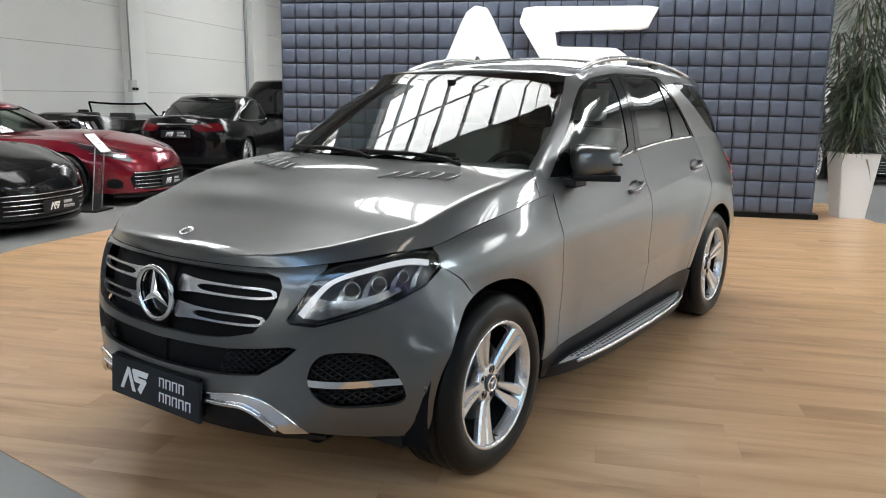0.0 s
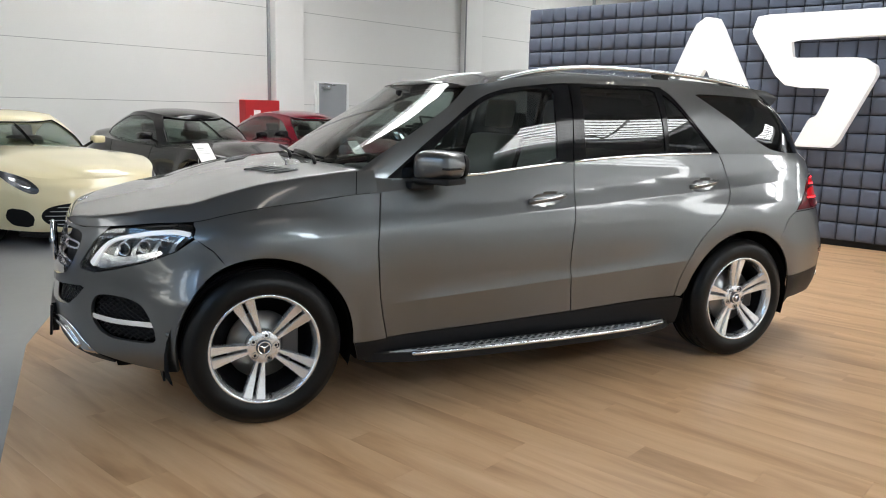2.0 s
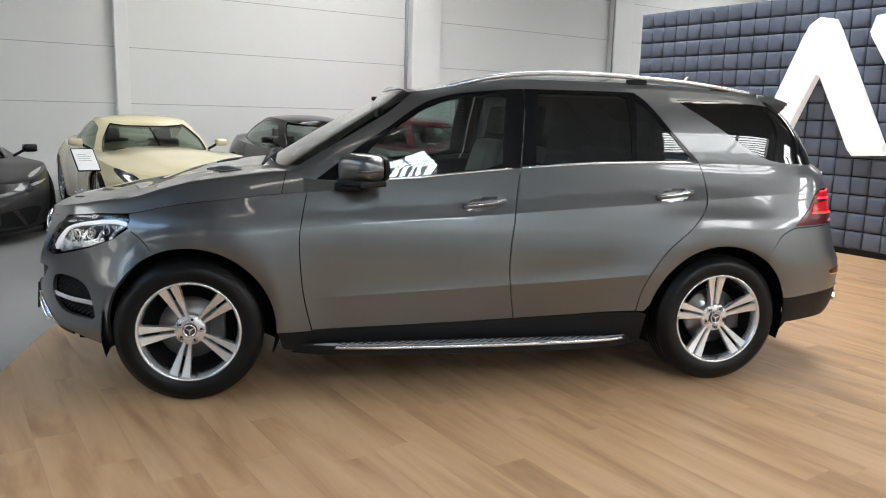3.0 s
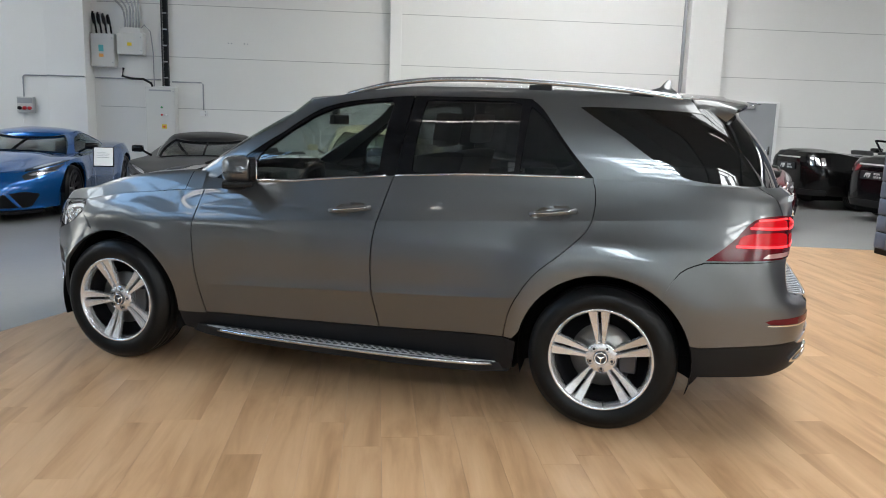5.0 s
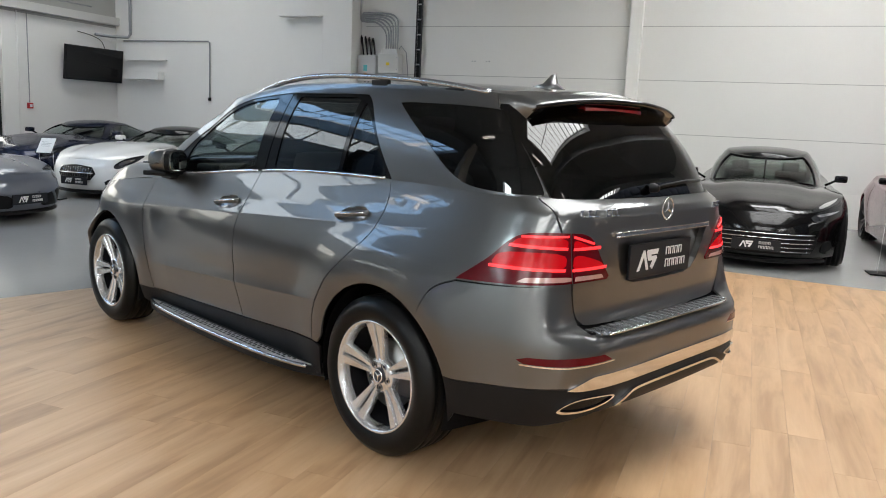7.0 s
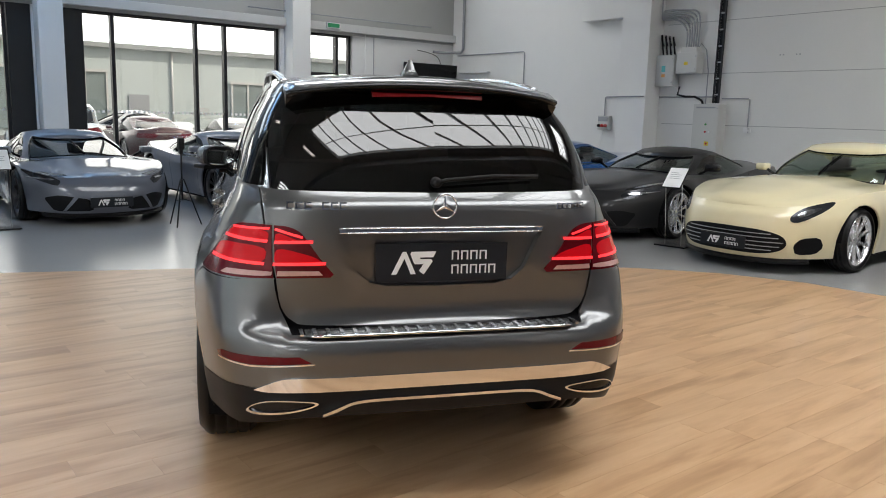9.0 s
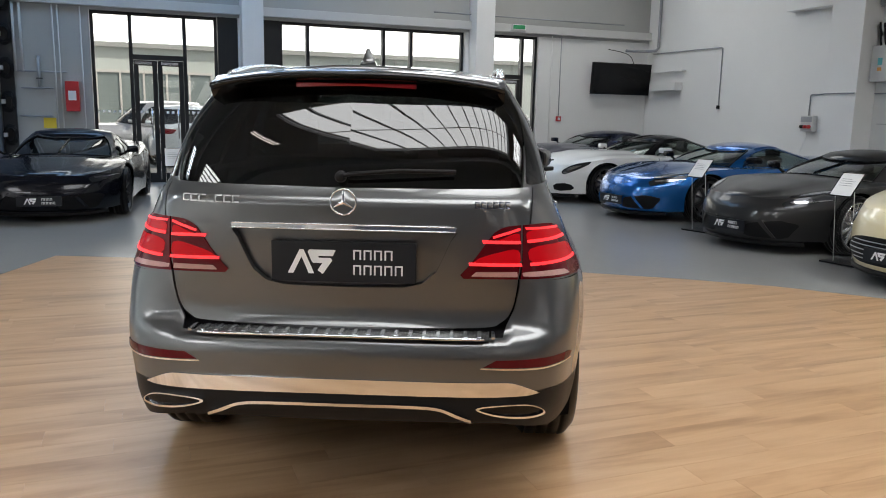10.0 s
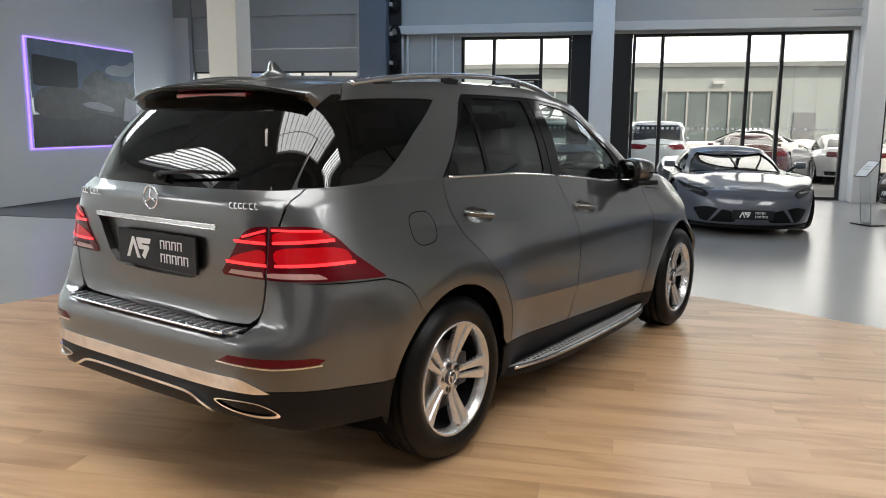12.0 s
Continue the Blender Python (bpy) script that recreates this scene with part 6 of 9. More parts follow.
# ---- the other cars ----
class Form:
    """A low car's surfaces from a few measures; x forward from the middle of the wheelbase."""

    def __init__(self, F, R, W, H, axles, nose, cowl_z, tail_z, xc, xt, xr, xd, tyre=0.345, sill=0.17, nf=2.6, nr=3.6, hip=0.05, crown=0.09, roof_w=0.56, base_w=0.80, arc=0.09):
        self.arc = arc
        self.F, self.R, self.W, self.H, self.axles, self.tyre, self.sill = F, R, W, H, axles, tyre, sill
        self.xf, self.xr0 = axles[0] - 0.45, axles[1] + 0.35
        self.fc, lf = corner(nf, F - self.xf, W)
        self.rc, lr = corner(nr, self.xr0 - R, W)
        self.SF, self.SR = self.xf + lf, self.xr0 - lr
        self.nose = curve([(0.1, F - 0.10), (0.2, F - 0.03), (0.34, F), (nose - 0.1, F - 0.04), (nose, F - 0.13), (1.1, F - 0.5)])
        self.tail = curve([(0.15, R + 0.10), (0.35, R + 0.02), (tail_z - 0.15, R), (tail_z, R + 0.05), (1.2, R + 0.3)])
        self.wide = curve([(0.1, W - 0.06), (0.3, W - 0.03), (0.5, W - 0.005), (0.62, W), (0.75, W - 0.02), (0.9, W - 0.09), (1.05, W - 0.2)])
        self.edge_t = curve([(self.SR, tail_z), (R + 0.4, tail_z + 0.01), (axles[1], cowl_z + hip), (0.0, cowl_z - 0.02), (axles[0] - 0.5, cowl_z - 0.01),
                             (axles[0], cowl_z - 0.02), (axles[0] + 0.45, (cowl_z + nose) / 2 + 0.01), (self.SF - 0.45, nose + 0.01), (self.SF, nose)])
        self.crown = crown
        self.xc, self.xt, self.xr, self.xd, self.cz = xc, xt, xr, xd, cowl_z
        self.gc = (xt + xr) / 2
        self.gf, lgf = corner(2.8, xc - self.gc, W * base_w)
        self.gr, lgr = corner(3.0, self.gc - xd, W * base_w)
        self.GF, self.GR = self.gc + lgf, self.gc - lgr
        self.gw = curve([(0, W * base_w), (0.35, W * base_w * 0.96), (0.7, W * (roof_w + 0.13)), (0.9, W * (roof_w + 0.05)), (1, W * roof_w)])
        self.zr = H

    def edge(self, s):
        return self.edge_t(s)

    def body(self, s, z):
        w = self.wide(z)
        for a in self.axles:
            w += 0.025 * math.exp(-((math.hypot(s - a, z - 0.35) - 0.40) / 0.16) ** 2)
        if s > self.xf:
            X, Y = self.fc(s - self.xf)
            return (self.xf + (self.nose(z) - self.xf) * X, w * Y, z)
        if s < self.xr0:
            X, Y = self.rc(self.xr0 - s)
            return (self.xr0 + (self.tail(z) - self.xr0) * X, w * Y, z)
        return (s, w, z)

    def upper(self, s, k):
        x, y, z = self.body(s, self.edge(s))
        t = 1 - k
        c = self.crown * min(1, y / (0.6 * self.W))
        dip = 0.028 * math.exp(-((t - 0.62) / 0.15) ** 2)
        return (x, y * t, z + c * (1 - t ** 2.4) - dip * min(1, y / self.W))

    def cabin(self, s, v):
        w = self.gw(v)
        if s >= self.gc:
            X, Y = self.gf(s - self.gc)
            x0 = self.xc + (self.xt - self.xc) * v + 0.75 * self.arc * math.sin(math.pi * v)
        else:
            X, Y = self.gr(self.gc - s)
            x0 = self.xd + (self.xr - self.xd) * v - 1.1 * self.arc * math.sin(math.pi * v)
        x, y = self.gc + (x0 - self.gc) * X, w * Y
        zb = self.cz - 0.02 + 0.05 * X ** 3
        zt = self.zr - 0.05 - self.arc * X ** 2
        return (x, y, zb + (zt - zb) * v)

    def roof(self, s, k):
        x, y, z = self.cabin(s, 1.0)
        t = 1 - k
        return (x, y * t, z + 0.05 * (1 - t ** 2.2) * min(1, y / (0.3 * self.W)))

    def s_at(self, x, z):
        lo, hi = self.SR, self.SF
        for _ in range(36):
            mid = (lo + hi) / 2
            lo, hi = (mid, hi) if self.body(mid, z)[0] < x else (lo, mid)
        return (lo + hi) / 2

    def arch(self, axle, r, n=14):
        out = []
        for i in range(n + 1):
            a = math.pi * i / n
            x, z = axle + r * math.cos(a), self.tyre + r * math.sin(a)
            out.append((self.s_at(x, z), z))
        return out


def ruled(name, fn, s0, s1, ns, nk, material, parent, label=""):
    """A sheet across the car from fn(s, k), k = 0 at the left edge, 1 on the centre line."""
    bm = bmesh.new()
    rows = []
    for i in range(ns + 1):
        s = s0 + (s1 - s0) * i / ns
        half = [fn(s, k / nk) for k in range(nk + 1)]
        rows.append([bm.verts.new(p) for p in half] + [bm.verts.new((x, -y, z)) for x, y, z in half[-2::-1]])
    for A, B in zip(rows, rows[1:]):
        for k in range(2 * nk):
            bm.faces.new((A[k], A[k + 1], B[k + 1], B[k]))
    bmesh.ops.remove_doubles(bm, verts=bm.verts, dist=0.0006)
    bmesh.ops.recalc_face_normals(bm, faces=bm.faces)
    if sum(f.normal.z * f.calc_area() for f in bm.faces) < 0:
        bmesh.ops.reverse_faces(bm, faces=bm.faces)
    return part(name, bm, material, parent, label)


def star_spokes(w, rim, n, material):
    for k in range(n):
        a = 2 * math.pi * k / n + 0.3
        bm = bmesh.new()
        secs = []
        for t in (0, 0.5, 1.0):
            r = 0.04 + (rim - 0.055) * t
            half = 0.016 + 0.006 * t
            top = -0.05 + 0.028 * t
            secs.append([(r, -half, top - 0.03), (r, -half * 0.6, top), (r, half * 0.6, top), (r, half, top - 0.03)])
        rings = [[bm.verts.new((c[0] * math.cos(a) - c[1] * math.sin(a), c[2], c[0] * math.sin(a) + c[1] * math.cos(a))) for c in s] for s in secs]
        for A, B in zip(rings, rings[1:]):
            for j in range(4):
                bm.faces.new((A[j], A[(j + 1) % 4], B[(j + 1) % 4], B[j]))
        bmesh.ops.recalc_face_normals(bm, faces=bm.faces)
        part("spoke", bm, material, w, smooth=False)
    lathe("hub", [(0.0, -0.04), (0.05, -0.042), (0.065, -0.06), (0.065, -0.09)], material, w, steps=24)


WHEELS = {}


def road_wheel(kind, parent, m):
    """The first of a kind is built, the others share its meshes."""
    if kind not in WHEELS:
        R, rim, n, dark = kind
        w = make_wheel(R, rim, 0.26)
        for c in w.children:
            if c.name.startswith("rim") and dark:
                c.data.materials[0] = M_ALLOYDARK
        star_spokes(w, rim, n, M_ALLOYDARK if dark else M_ALLOY)
        WHEELS[kind] = w
        w.parent = parent
        w.matrix_local = m
        return w
    src = WHEELS[kind]
    w = src.copy()
    scene.collection.objects.link(w)
    w.parent = parent
    w.matrix_local = m
    for c in src.children:
        d = c.copy()
        scene.collection.objects.link(d)
        d.parent = w
    return w


def low_car(label, spec, colour, u, v, heading, group="cars on show along the wall", lamp="slim", mouth="wide", wheel=(0.345, 0.27, 10, False), roof=None,
            plated=True, open_top=False, rear_lamps=False, category="car", name="sports_car", glass=None, detail=1, bars_n=5):
    """A parked car. u, v: where its nose stands in the hall; heading: degrees from +v towards -u."""
    f = Form(**spec)
    c = thing(name, label, category, group)
    h = RM @ pose(u, v, 0, 0, 0, 90 + heading)
    c.matrix_world = h @ Matrix.Translation((-f.F if not rear_lamps else -f.R, 0, 0))
    glass = glass or (M_TINT if detail != 1 else M_CABGLASS)
    A = f.tyre + 0.035
    zb = f.sill
    arc_f, arc_r = f.arch(f.axles[0], A), f.arch(f.axles[1], A)
    top = [(f.SR + (f.SF - f.SR) * i / 60, f.edge(f.SR + (f.SF - f.SR) * i / 60)) for i in range(61)]
    loop = ([(f.SF, zb - 0.02), (arc_f[0][0], zb)] + arc_f + [(arc_f[-1][0], zb), (arc_r[0][0], zb)] + arc_r + [(arc_r[-1][0], zb + 0.04), (f.SR, zb + 0.08)] + top)
    patch("body_side", f.body, [loop], colour, c, both=True, step=0.07, edge=0.02)
    ruled("bonnet", f.upper, f.SR, f.SF, 60, 8, colour, c)
    # shut lines and door handle
    if detail:
        for mirror in (False, True):
            d0 = f.xc - 0.45
            d1 = d0 - 1.15
            for s_line in (d0, d1):
                line = [(s_line - 0.10 * ((z - 0.4) / 0.4) ** 2 * (1 if s_line == d1 else -0.3), z) for z in [zb + 0.04 + (f.edge(s_line) - zb - 0.04) * i / 8 for i in range(9)]]
                patch("shut_line", f.body, [[(s - 0.004, z) for s, z in line] + [(s + 0.004, z) for s, z in line[::-1]]], M_LINER, c, mirror=mirror, offset=0.001, edge=0, step=0.06)
    # inner dark shell
    bm = bmesh.new()
    add_box(bm, f.axles[1] + A, f.axles[0] - A, -f.W + 0.12, f.W - 0.12, 0.12, 0.6, 0.02)
    add_box(bm, f.axles[0] - A, f.F - 0.3, -f.W * 0.58, f.W * 0.58, 0.13, 0.5, 0.02)
    add_box(bm, f.R + 0.2, f.axles[1] + A, -f.W * 0.58, f.W * 0.58, 0.16, 0.6, 0.02)
    part("underbody", bm, M_LINER, c, "black underbody")
    for ax in f.axles:
        for sg in (1, -1):
            bm = bmesh.new()
            prev = None
            for i in range(15):
                a = math.pi * i / 14
                ring = [bm.verts.new((ax + (A + 0.004) * math.cos(a), sg * y, f.tyre + (A + 0.004) * math.sin(a))) for y in (f.W * 0.58, f.W - 0.035)]
                if prev:
                    bm.faces.new((prev[0], prev[1], ring[1], ring[0]))
                prev = ring
            part("arch_liner", bm, M_LINER, c)
            road_wheel(wheel, c, pose(ax, (f.W - 0.012) * sg, f.tyre, 0, 0, 0 if sg > 0 else 180))
    # cabin
    if not open_top:
        def gs(frac):                          # s along the cabin's outline: 1 nose side, -1 tail side
            return f.gc + (f.GF - f.gc) * frac if frac >= 0 else f.gc + (f.gc - f.GR) * frac
        sc = (1.0, max(0.25, f.H - f.cz))
        ruled("roof", f.roof, f.GR, f.GF, 36, 8, roof or colour, c)
        low_edge = [(gs(1 - 0.46 * i / 10), 0.10 * (1 - i / 10) + 0.03) for i in range(11)]
        high_edge = [(gs(0.56 + 0.44 * i / 10), 0.93 + 0.02 * i / 10) for i in range(11)]
        rear_edge = [(gs(-0.6 - 0.4 * i / 8), 0.9) for i in range(9)]
        back = [(gs(-0.55), 0.10), (gs(-0.58), 0.85)] + rear_edge + [(gs(-1), 0.08)]
        sw = rounded([(gs(0.42), 0.06), (gs(0.45), 0.35), (gs(0.42), 0.78), (gs(0.18), 0.90), (gs(-0.25), 0.86), (gs(-0.50), 0.45), (gs(-0.46), 0.12)], 1, 0.15)
        shell = ([(f.GF, 0.0)] + low_edge + high_edge + [(f.GF + (f.GR - f.GF) * i / 30, 1.0) for i in range(31)] + rear_edge[::-1] + [(gs(-0.58), 0.85), (gs(-0.55), 0.10), (f.GR, 0.08)]
                 + [(f.GR + (f.GF - f.GR) * i / 30, 0.0) for i in range(30)])
        patch("cabin_shell", f.cabin, [shell, sw], roof or colour, c, both=True, scale=sc, step=0.06, edge=0.02)
        patch("windscreen", f.cabin, [low_edge + high_edge], glass, c, "tinted windscreen", both=True, scale=sc, step=0.06, offset=-0.006, edge=0)
        rim = [f.cabin(s, v) for s, v in dense(low_edge + high_edge, 0.08)]
        rim = [(x + 0.002, y, z + 0.004) for x, y, z in rim]
        tube("windscreen_seal", rim + [(x, -y, z) for x, y, z in rim[::-1]], 0.011, M_GLOSSBLACK, c, "black windscreen seal", sides=6, closed=True)
        patch("rear_window", f.cabin, [back], glass, c, "tinted rear window", both=True, scale=sc, step=0.08, offset=-0.006, edge=0)
        bm = bmesh.new()
        add_box(bm, max(f.xd + 0.75, f.axles[1]), f.xc - 0.55, -f.W * 0.66, f.W * 0.66, 0.40, f.cz - 0.06, 0.05)
        add_box(bm, f.xc - 0.75, f.xc - 0.30, -f.W * 0.64, f.W * 0.64, 0.5, f.cz - 0.005, 0.06)
        part("interior", bm, M_TRIM, c, "dark dashboard and cabin trim")
        for sg in (1, -1):
            bm = bmesh.new()
            x = (f.xc + f.xd) / 2 + 0.02
            cushion(bm, x - 0.10, x + 0.04, sg * 0.36 - 0.22, sg * 0.36 + 0.22, f.cz - 0.20, f.cz + 0.14, 0.05, 0.2)
            cushion(bm, x - 0.19, x - 0.10, sg * 0.36 - 0.12, sg * 0.36 + 0.12, f.cz + 0.10, f.cz + 0.27, 0.035, 0.2)
            part("seat_back", bm, M_TRIM, c, "black seat back")
        for mirror in (False, True):
            patch("side_window", f.cabin, [sw], glass, c, "tinted side window", mirror=mirror, scale=sc, step=0.06, offset=-0.006, edge=0)
            if name == "saloon":
                ring = [f.cabin(s, v) for s, v in dense(sw, 0.06)]
                tube("window_trim", [(x, (y + 0.006) * (-1 if mirror else 1), z) for x, y, z in ring], 0.011, M_CHROME, c, "chrome window trim", sides=6, closed=True)
    else:
        # windscreen frame, seats and folded roof of an open car
        pts = [f.cabin(f.gc + (f.GF - f.gc) * (0.42 + 0.58 * i / 10), 0.92) for i in range(11)]
        hoop = [f.cabin(f.gc + (f.GF - f.gc) * 0.42, 0.0)] + pts
        hoop = hoop + [(x, -y, z) for x, y, z in hoop[-2::-1]]
        tube("windscreen_frame", hoop, 0.022, M_GLOSSBLACK, c, "black windscreen frame", sides=8)
        sc = (1.0, max(0.25, f.H - f.cz))
        ws = [(f.gc + (f.GF - f.gc) * 0.42, 0.0), (f.gc + (f.GF - f.gc) * 0.45, 0.9), (f.GF, 0.9), (f.GF, 0.0)]
        patch("windscreen", f.cabin, [ws], M_GLASS, c, "clear windscreen", both=True, scale=sc, step=0.08, edge=0)
        for sg in (1, -1):
            bm = bmesh.new()
            cushion(bm, -0.75, -0.58, sg * 0.38 - 0.24, sg * 0.38 + 0.24, f.cz - 0.15, f.cz + 0.13, 0.05, 0.2)
            part("seat_back", bm, M_TRIM, c, "black seat back")
        bm = bmesh.new()
        add_box(bm, -1.75, -0.95, -0.62, 0.62, f.cz - 0.02, f.cz + 0.055, 0.03)
        part("folded_roof", bm, M_TRIM, c, "folded black fabric roof")
    # front
    if not rear_lamps:
        if mouth == "wide":
            m = [(f.SF, 0.20), (f.SF - 0.50, 0.205), (f.SF - 0.68, 0.26), (f.SF - 0.72, 0.36), (f.SF - 0.64, 0.44), (f.SF - 0.40, 0.455), (f.SF, 0.46)]
            patch("grille", f.body, [m], M_MESH, c, "black grille opening", both=True, offset=0.004, edge=0.01, step=0.06)
            for i in range(bars_n):
                z = 0.235 + 0.050 * i
                pts = [f.body(f.SF - 0.66 + 0.66 * k / 10, z) for k in range(11)]
                pts = pts + [(x, -y, q) for x, y, q in pts[-2::-1]]
                tube("grille_bar", [(x + 0.008, y, q) for x, y, q in pts], 0.006, M_SATIN, c, "thin silver grille bar", sides=6)
            for mirror in (False, True):
                patch("side_intake", f.body, [rounded([(f.SF - 0.80, 0.22), (f.SF - 0.80, 0.34), (f.SF - 0.96, 0.38), (f.SF - 1.04, 0.26)], 1)], M_MESH, c, "black bumper intake", mirror=mirror, offset=0.004, edge=0.01, step=0.05)
        elif mouth == "smile":                 # a full-width oval with thin bars, and an intake at each end
            m = spline([(f.SF - 0.02, 0.200), (f.SF - 0.40, 0.205), (f.SF - 0.60, 0.25), (f.SF - 0.66, 0.33), (f.SF - 0.58, 0.41), (f.SF - 0.36, 0.455), (f.SF - 0.02, 0.465)], 4)
            patch("grille", f.body, [[(f.SF, 0.20)] + m + [(f.SF, 0.465)]], M_MESH, c, "wide black grille opening", both=True, offset=0.006, edge=0.012, step=0.05)
            for z, reach in ((0.245, 0.52), (0.285, 0.60), (0.330, 0.63), (0.375, 0.58), (0.415, 0.50)):
                pts = [f.body(f.SF - reach + reach * k / 8, z) for k in range(9)]
                pts = pts + [(x, -y, q) for x, y, q in pts[-2::-1]]
                tube("grille_bar", [(x + 0.010, y, q) for x, y, q in pts], 0.005, M_STEEL, c, "thin silver grille bar", sides=6)
            for mirror in (False, True):
                patch("side_intake", f.body, [rounded([(f.SF - 0.76, 0.21), (f.SF - 0.73, 0.31), (f.SF - 0.80, 0.385), (f.SF - 1.00, 0.40), (f.SF - 1.06, 0.30), (f.SF - 0.98, 0.22)], 1, 0.2)], M_MESH, c, "black bumper intake", mirror=mirror, offset=0.005, edge=0.012, step=0.05)
        elif mouth == "split":
            for mirror in (False, True):
                patch("side_intake", f.body, [rounded([(f.SF - 0.22, 0.19), (f.SF - 0.26, 0.34), (f.SF - 0.62, 0.40), (f.SF - 0.86, 0.36), (f.SF - 0.72, 0.19)], 1, 0.12)], M_MESH, c, "large black bumper intake", mirror=mirror, offset=0.004, edge=0.012, step=0.05)
                blade = [(f.SF - 0.16, 0.36), (f.SF - 0.40, 0.37), (f.SF - 0.56, 0.20), (f.SF - 0.60, 0.20), (f.SF - 0.44, 0.39), (f.SF - 0.16, 0.385)]
                patch("intake_blade", f.body, [blade], colour, c, "body-coloured intake blade", mirror=mirror, offset=0.016, edge=0.014, step=0.05)
        elif mouth == "oval":
            m = [(f.SF, 0.30), (f.SF - 0.30, 0.32), (f.SF - 0.38, 0.42), (f.SF - 0.30, 0.53), (f.SF, 0.56)]
            patch("grille", f.body, [m], M_MESH, c, "black grille opening", both=True, offset=0.004, edge=0.012, step=0.05)
            for i in range(13):
                y = -0.30 + 0.05 * i
                s = f.SF - abs(y)
                ends = [f.body(s, q) for q in (0.335, 0.43, 0.525)]
                tube("grille_bar", [(p[0] + 0.006, math.copysign(p[1], y), p[2]) for p in ends], 0.0035, M_CHROME, c, "chrome grille bar", sides=6)
            tube("grille_crossbar", [(f.body(f.SF - abs(y), 0.43)[0] + 0.012, math.copysign(f.body(f.SF - abs(y), 0.43)[1], y), 0.43) for y in (-0.34, -0.25, -0.15, -0.07, 0.0, 0.07, 0.15, 0.25, 0.34)], 0.012, M_CHROME, c, "chrome crossbar", sides=8)
            for mirror in (False, True):
                patch("side_intake", f.body, [rounded([(f.SF - 0.55, 0.20), (f.SF - 0.52, 0.33), (f.SF - 0.82, 0.36), (f.SF - 0.95, 0.24)], 1)], M_MESH, c, "black bumper intake", mirror=mirror, offset=0.004, edge=0.012, step=0.05)
        patch("splitter", f.body, [[(f.SF, 0.115), (f.SF - 0.9, 0.125), (f.SF - 0.9, 0.155), (f.SF, 0.15)]], M_BLACK, c, "black front splitter", both=True, offset=0.03, edge=0.06, step=0.06)
        for mirror in (False, True):
            if lamp == "slim":
                lp = [(f.SF - 1.42, 0.004), (f.SF - 1.25, 0.07), (f.SF - 0.92, 0.16), (f.SF - 0.70, 0.13), (f.SF - 0.60, 0.004)]
            elif lamp == "drop":
                lp = [(f.SF - 1.10, 0.004), (f.SF - 1.04, 0.09), (f.SF - 0.86, 0.15), (f.SF - 0.70, 0.10), (f.SF - 0.66, 0.004)]
            else:
                lp = [(f.SF - 0.98, 0.004), (f.SF - 0.84, 0.12), (f.SF - 0.66, 0.24), (f.SF - 0.58, 0.16), (f.SF - 0.60, 0.004)]
            lp = rounded(lp, 1, 0.12)
            def low(s, d):
                return (s, f.edge(s) - d)
            if lamp == "drop":
                face = rounded([low(f.SF - 1.14, 0.005), low(f.SF - 0.86, 0.004), low(f.SF - 0.70, 0.03), low(f.SF - 0.62, 0.12), low(f.SF - 0.70, 0.185), low(f.SF - 0.92, 0.12)], 2)
            else:
                face = rounded([low(f.SF - 1.30, 0.010), low(f.SF - 0.66, 0.006), low(f.SF - 0.57, 0.05), low(f.SF - 0.64, 0.115), low(f.SF - 0.92, 0.085)], 1, 0.15)
            hf = patch("head_lamp", f.body, [face], M_LAMPDARK, c, "head lamp with bright reflectors", mirror=mirror, offset=0.004, edge=0.008, step=0.03)
            fs, fz = sum(p[0] for p in face) / len(face), sum(p[1] for p in face) / len(face)
            patch("lamp_reflector", f.body, [[(fs + (s - fs) * {"slim": 0.70, "drop": 0.5, "wedge": 0.72}[lamp] + (0.03 if lamp == "drop" else 0.0), fz + (z - fz) * {"slim": 0.30, "drop": 0.45, "wedge": 0.2}[lamp] - 0.006) for s, z in face]], M_REFLECT if lamp == "slim" else M_LAMPSILVER, hf, "bright lamp reflector", mirror=mirror, offset=0.007, edge=0.003, step=0.03)
            if lamp == "drop":
                continue
            hl = patch("lamp_top", f.upper, [lp], M_LAMPDARK, hf, "dark upper part of the lamp", mirror=mirror, scale=(1.0, f.W), offset=0.004, edge=0.008, step=0.04)
            cs, ck = sum(p[0] for p in lp) / len(lp), sum(p[1] for p in lp) / len(lp)
            inner_lp = [(cs + (s - cs) * 0.7 - 0.02, ck + (k - ck) * 0.5 + 0.01) for s, k in lp]
            patch("light_strip", f.upper, [inner_lp], {"slim": M_REFLECT, "drop": M_LAMPDARK, "wedge": M_LAMPDARK}[lamp], hf, "bright lamp reflector", mirror=mirror, scale=(1.0, f.W), offset=0.007, edge=0.003, step=0.03)
    else:
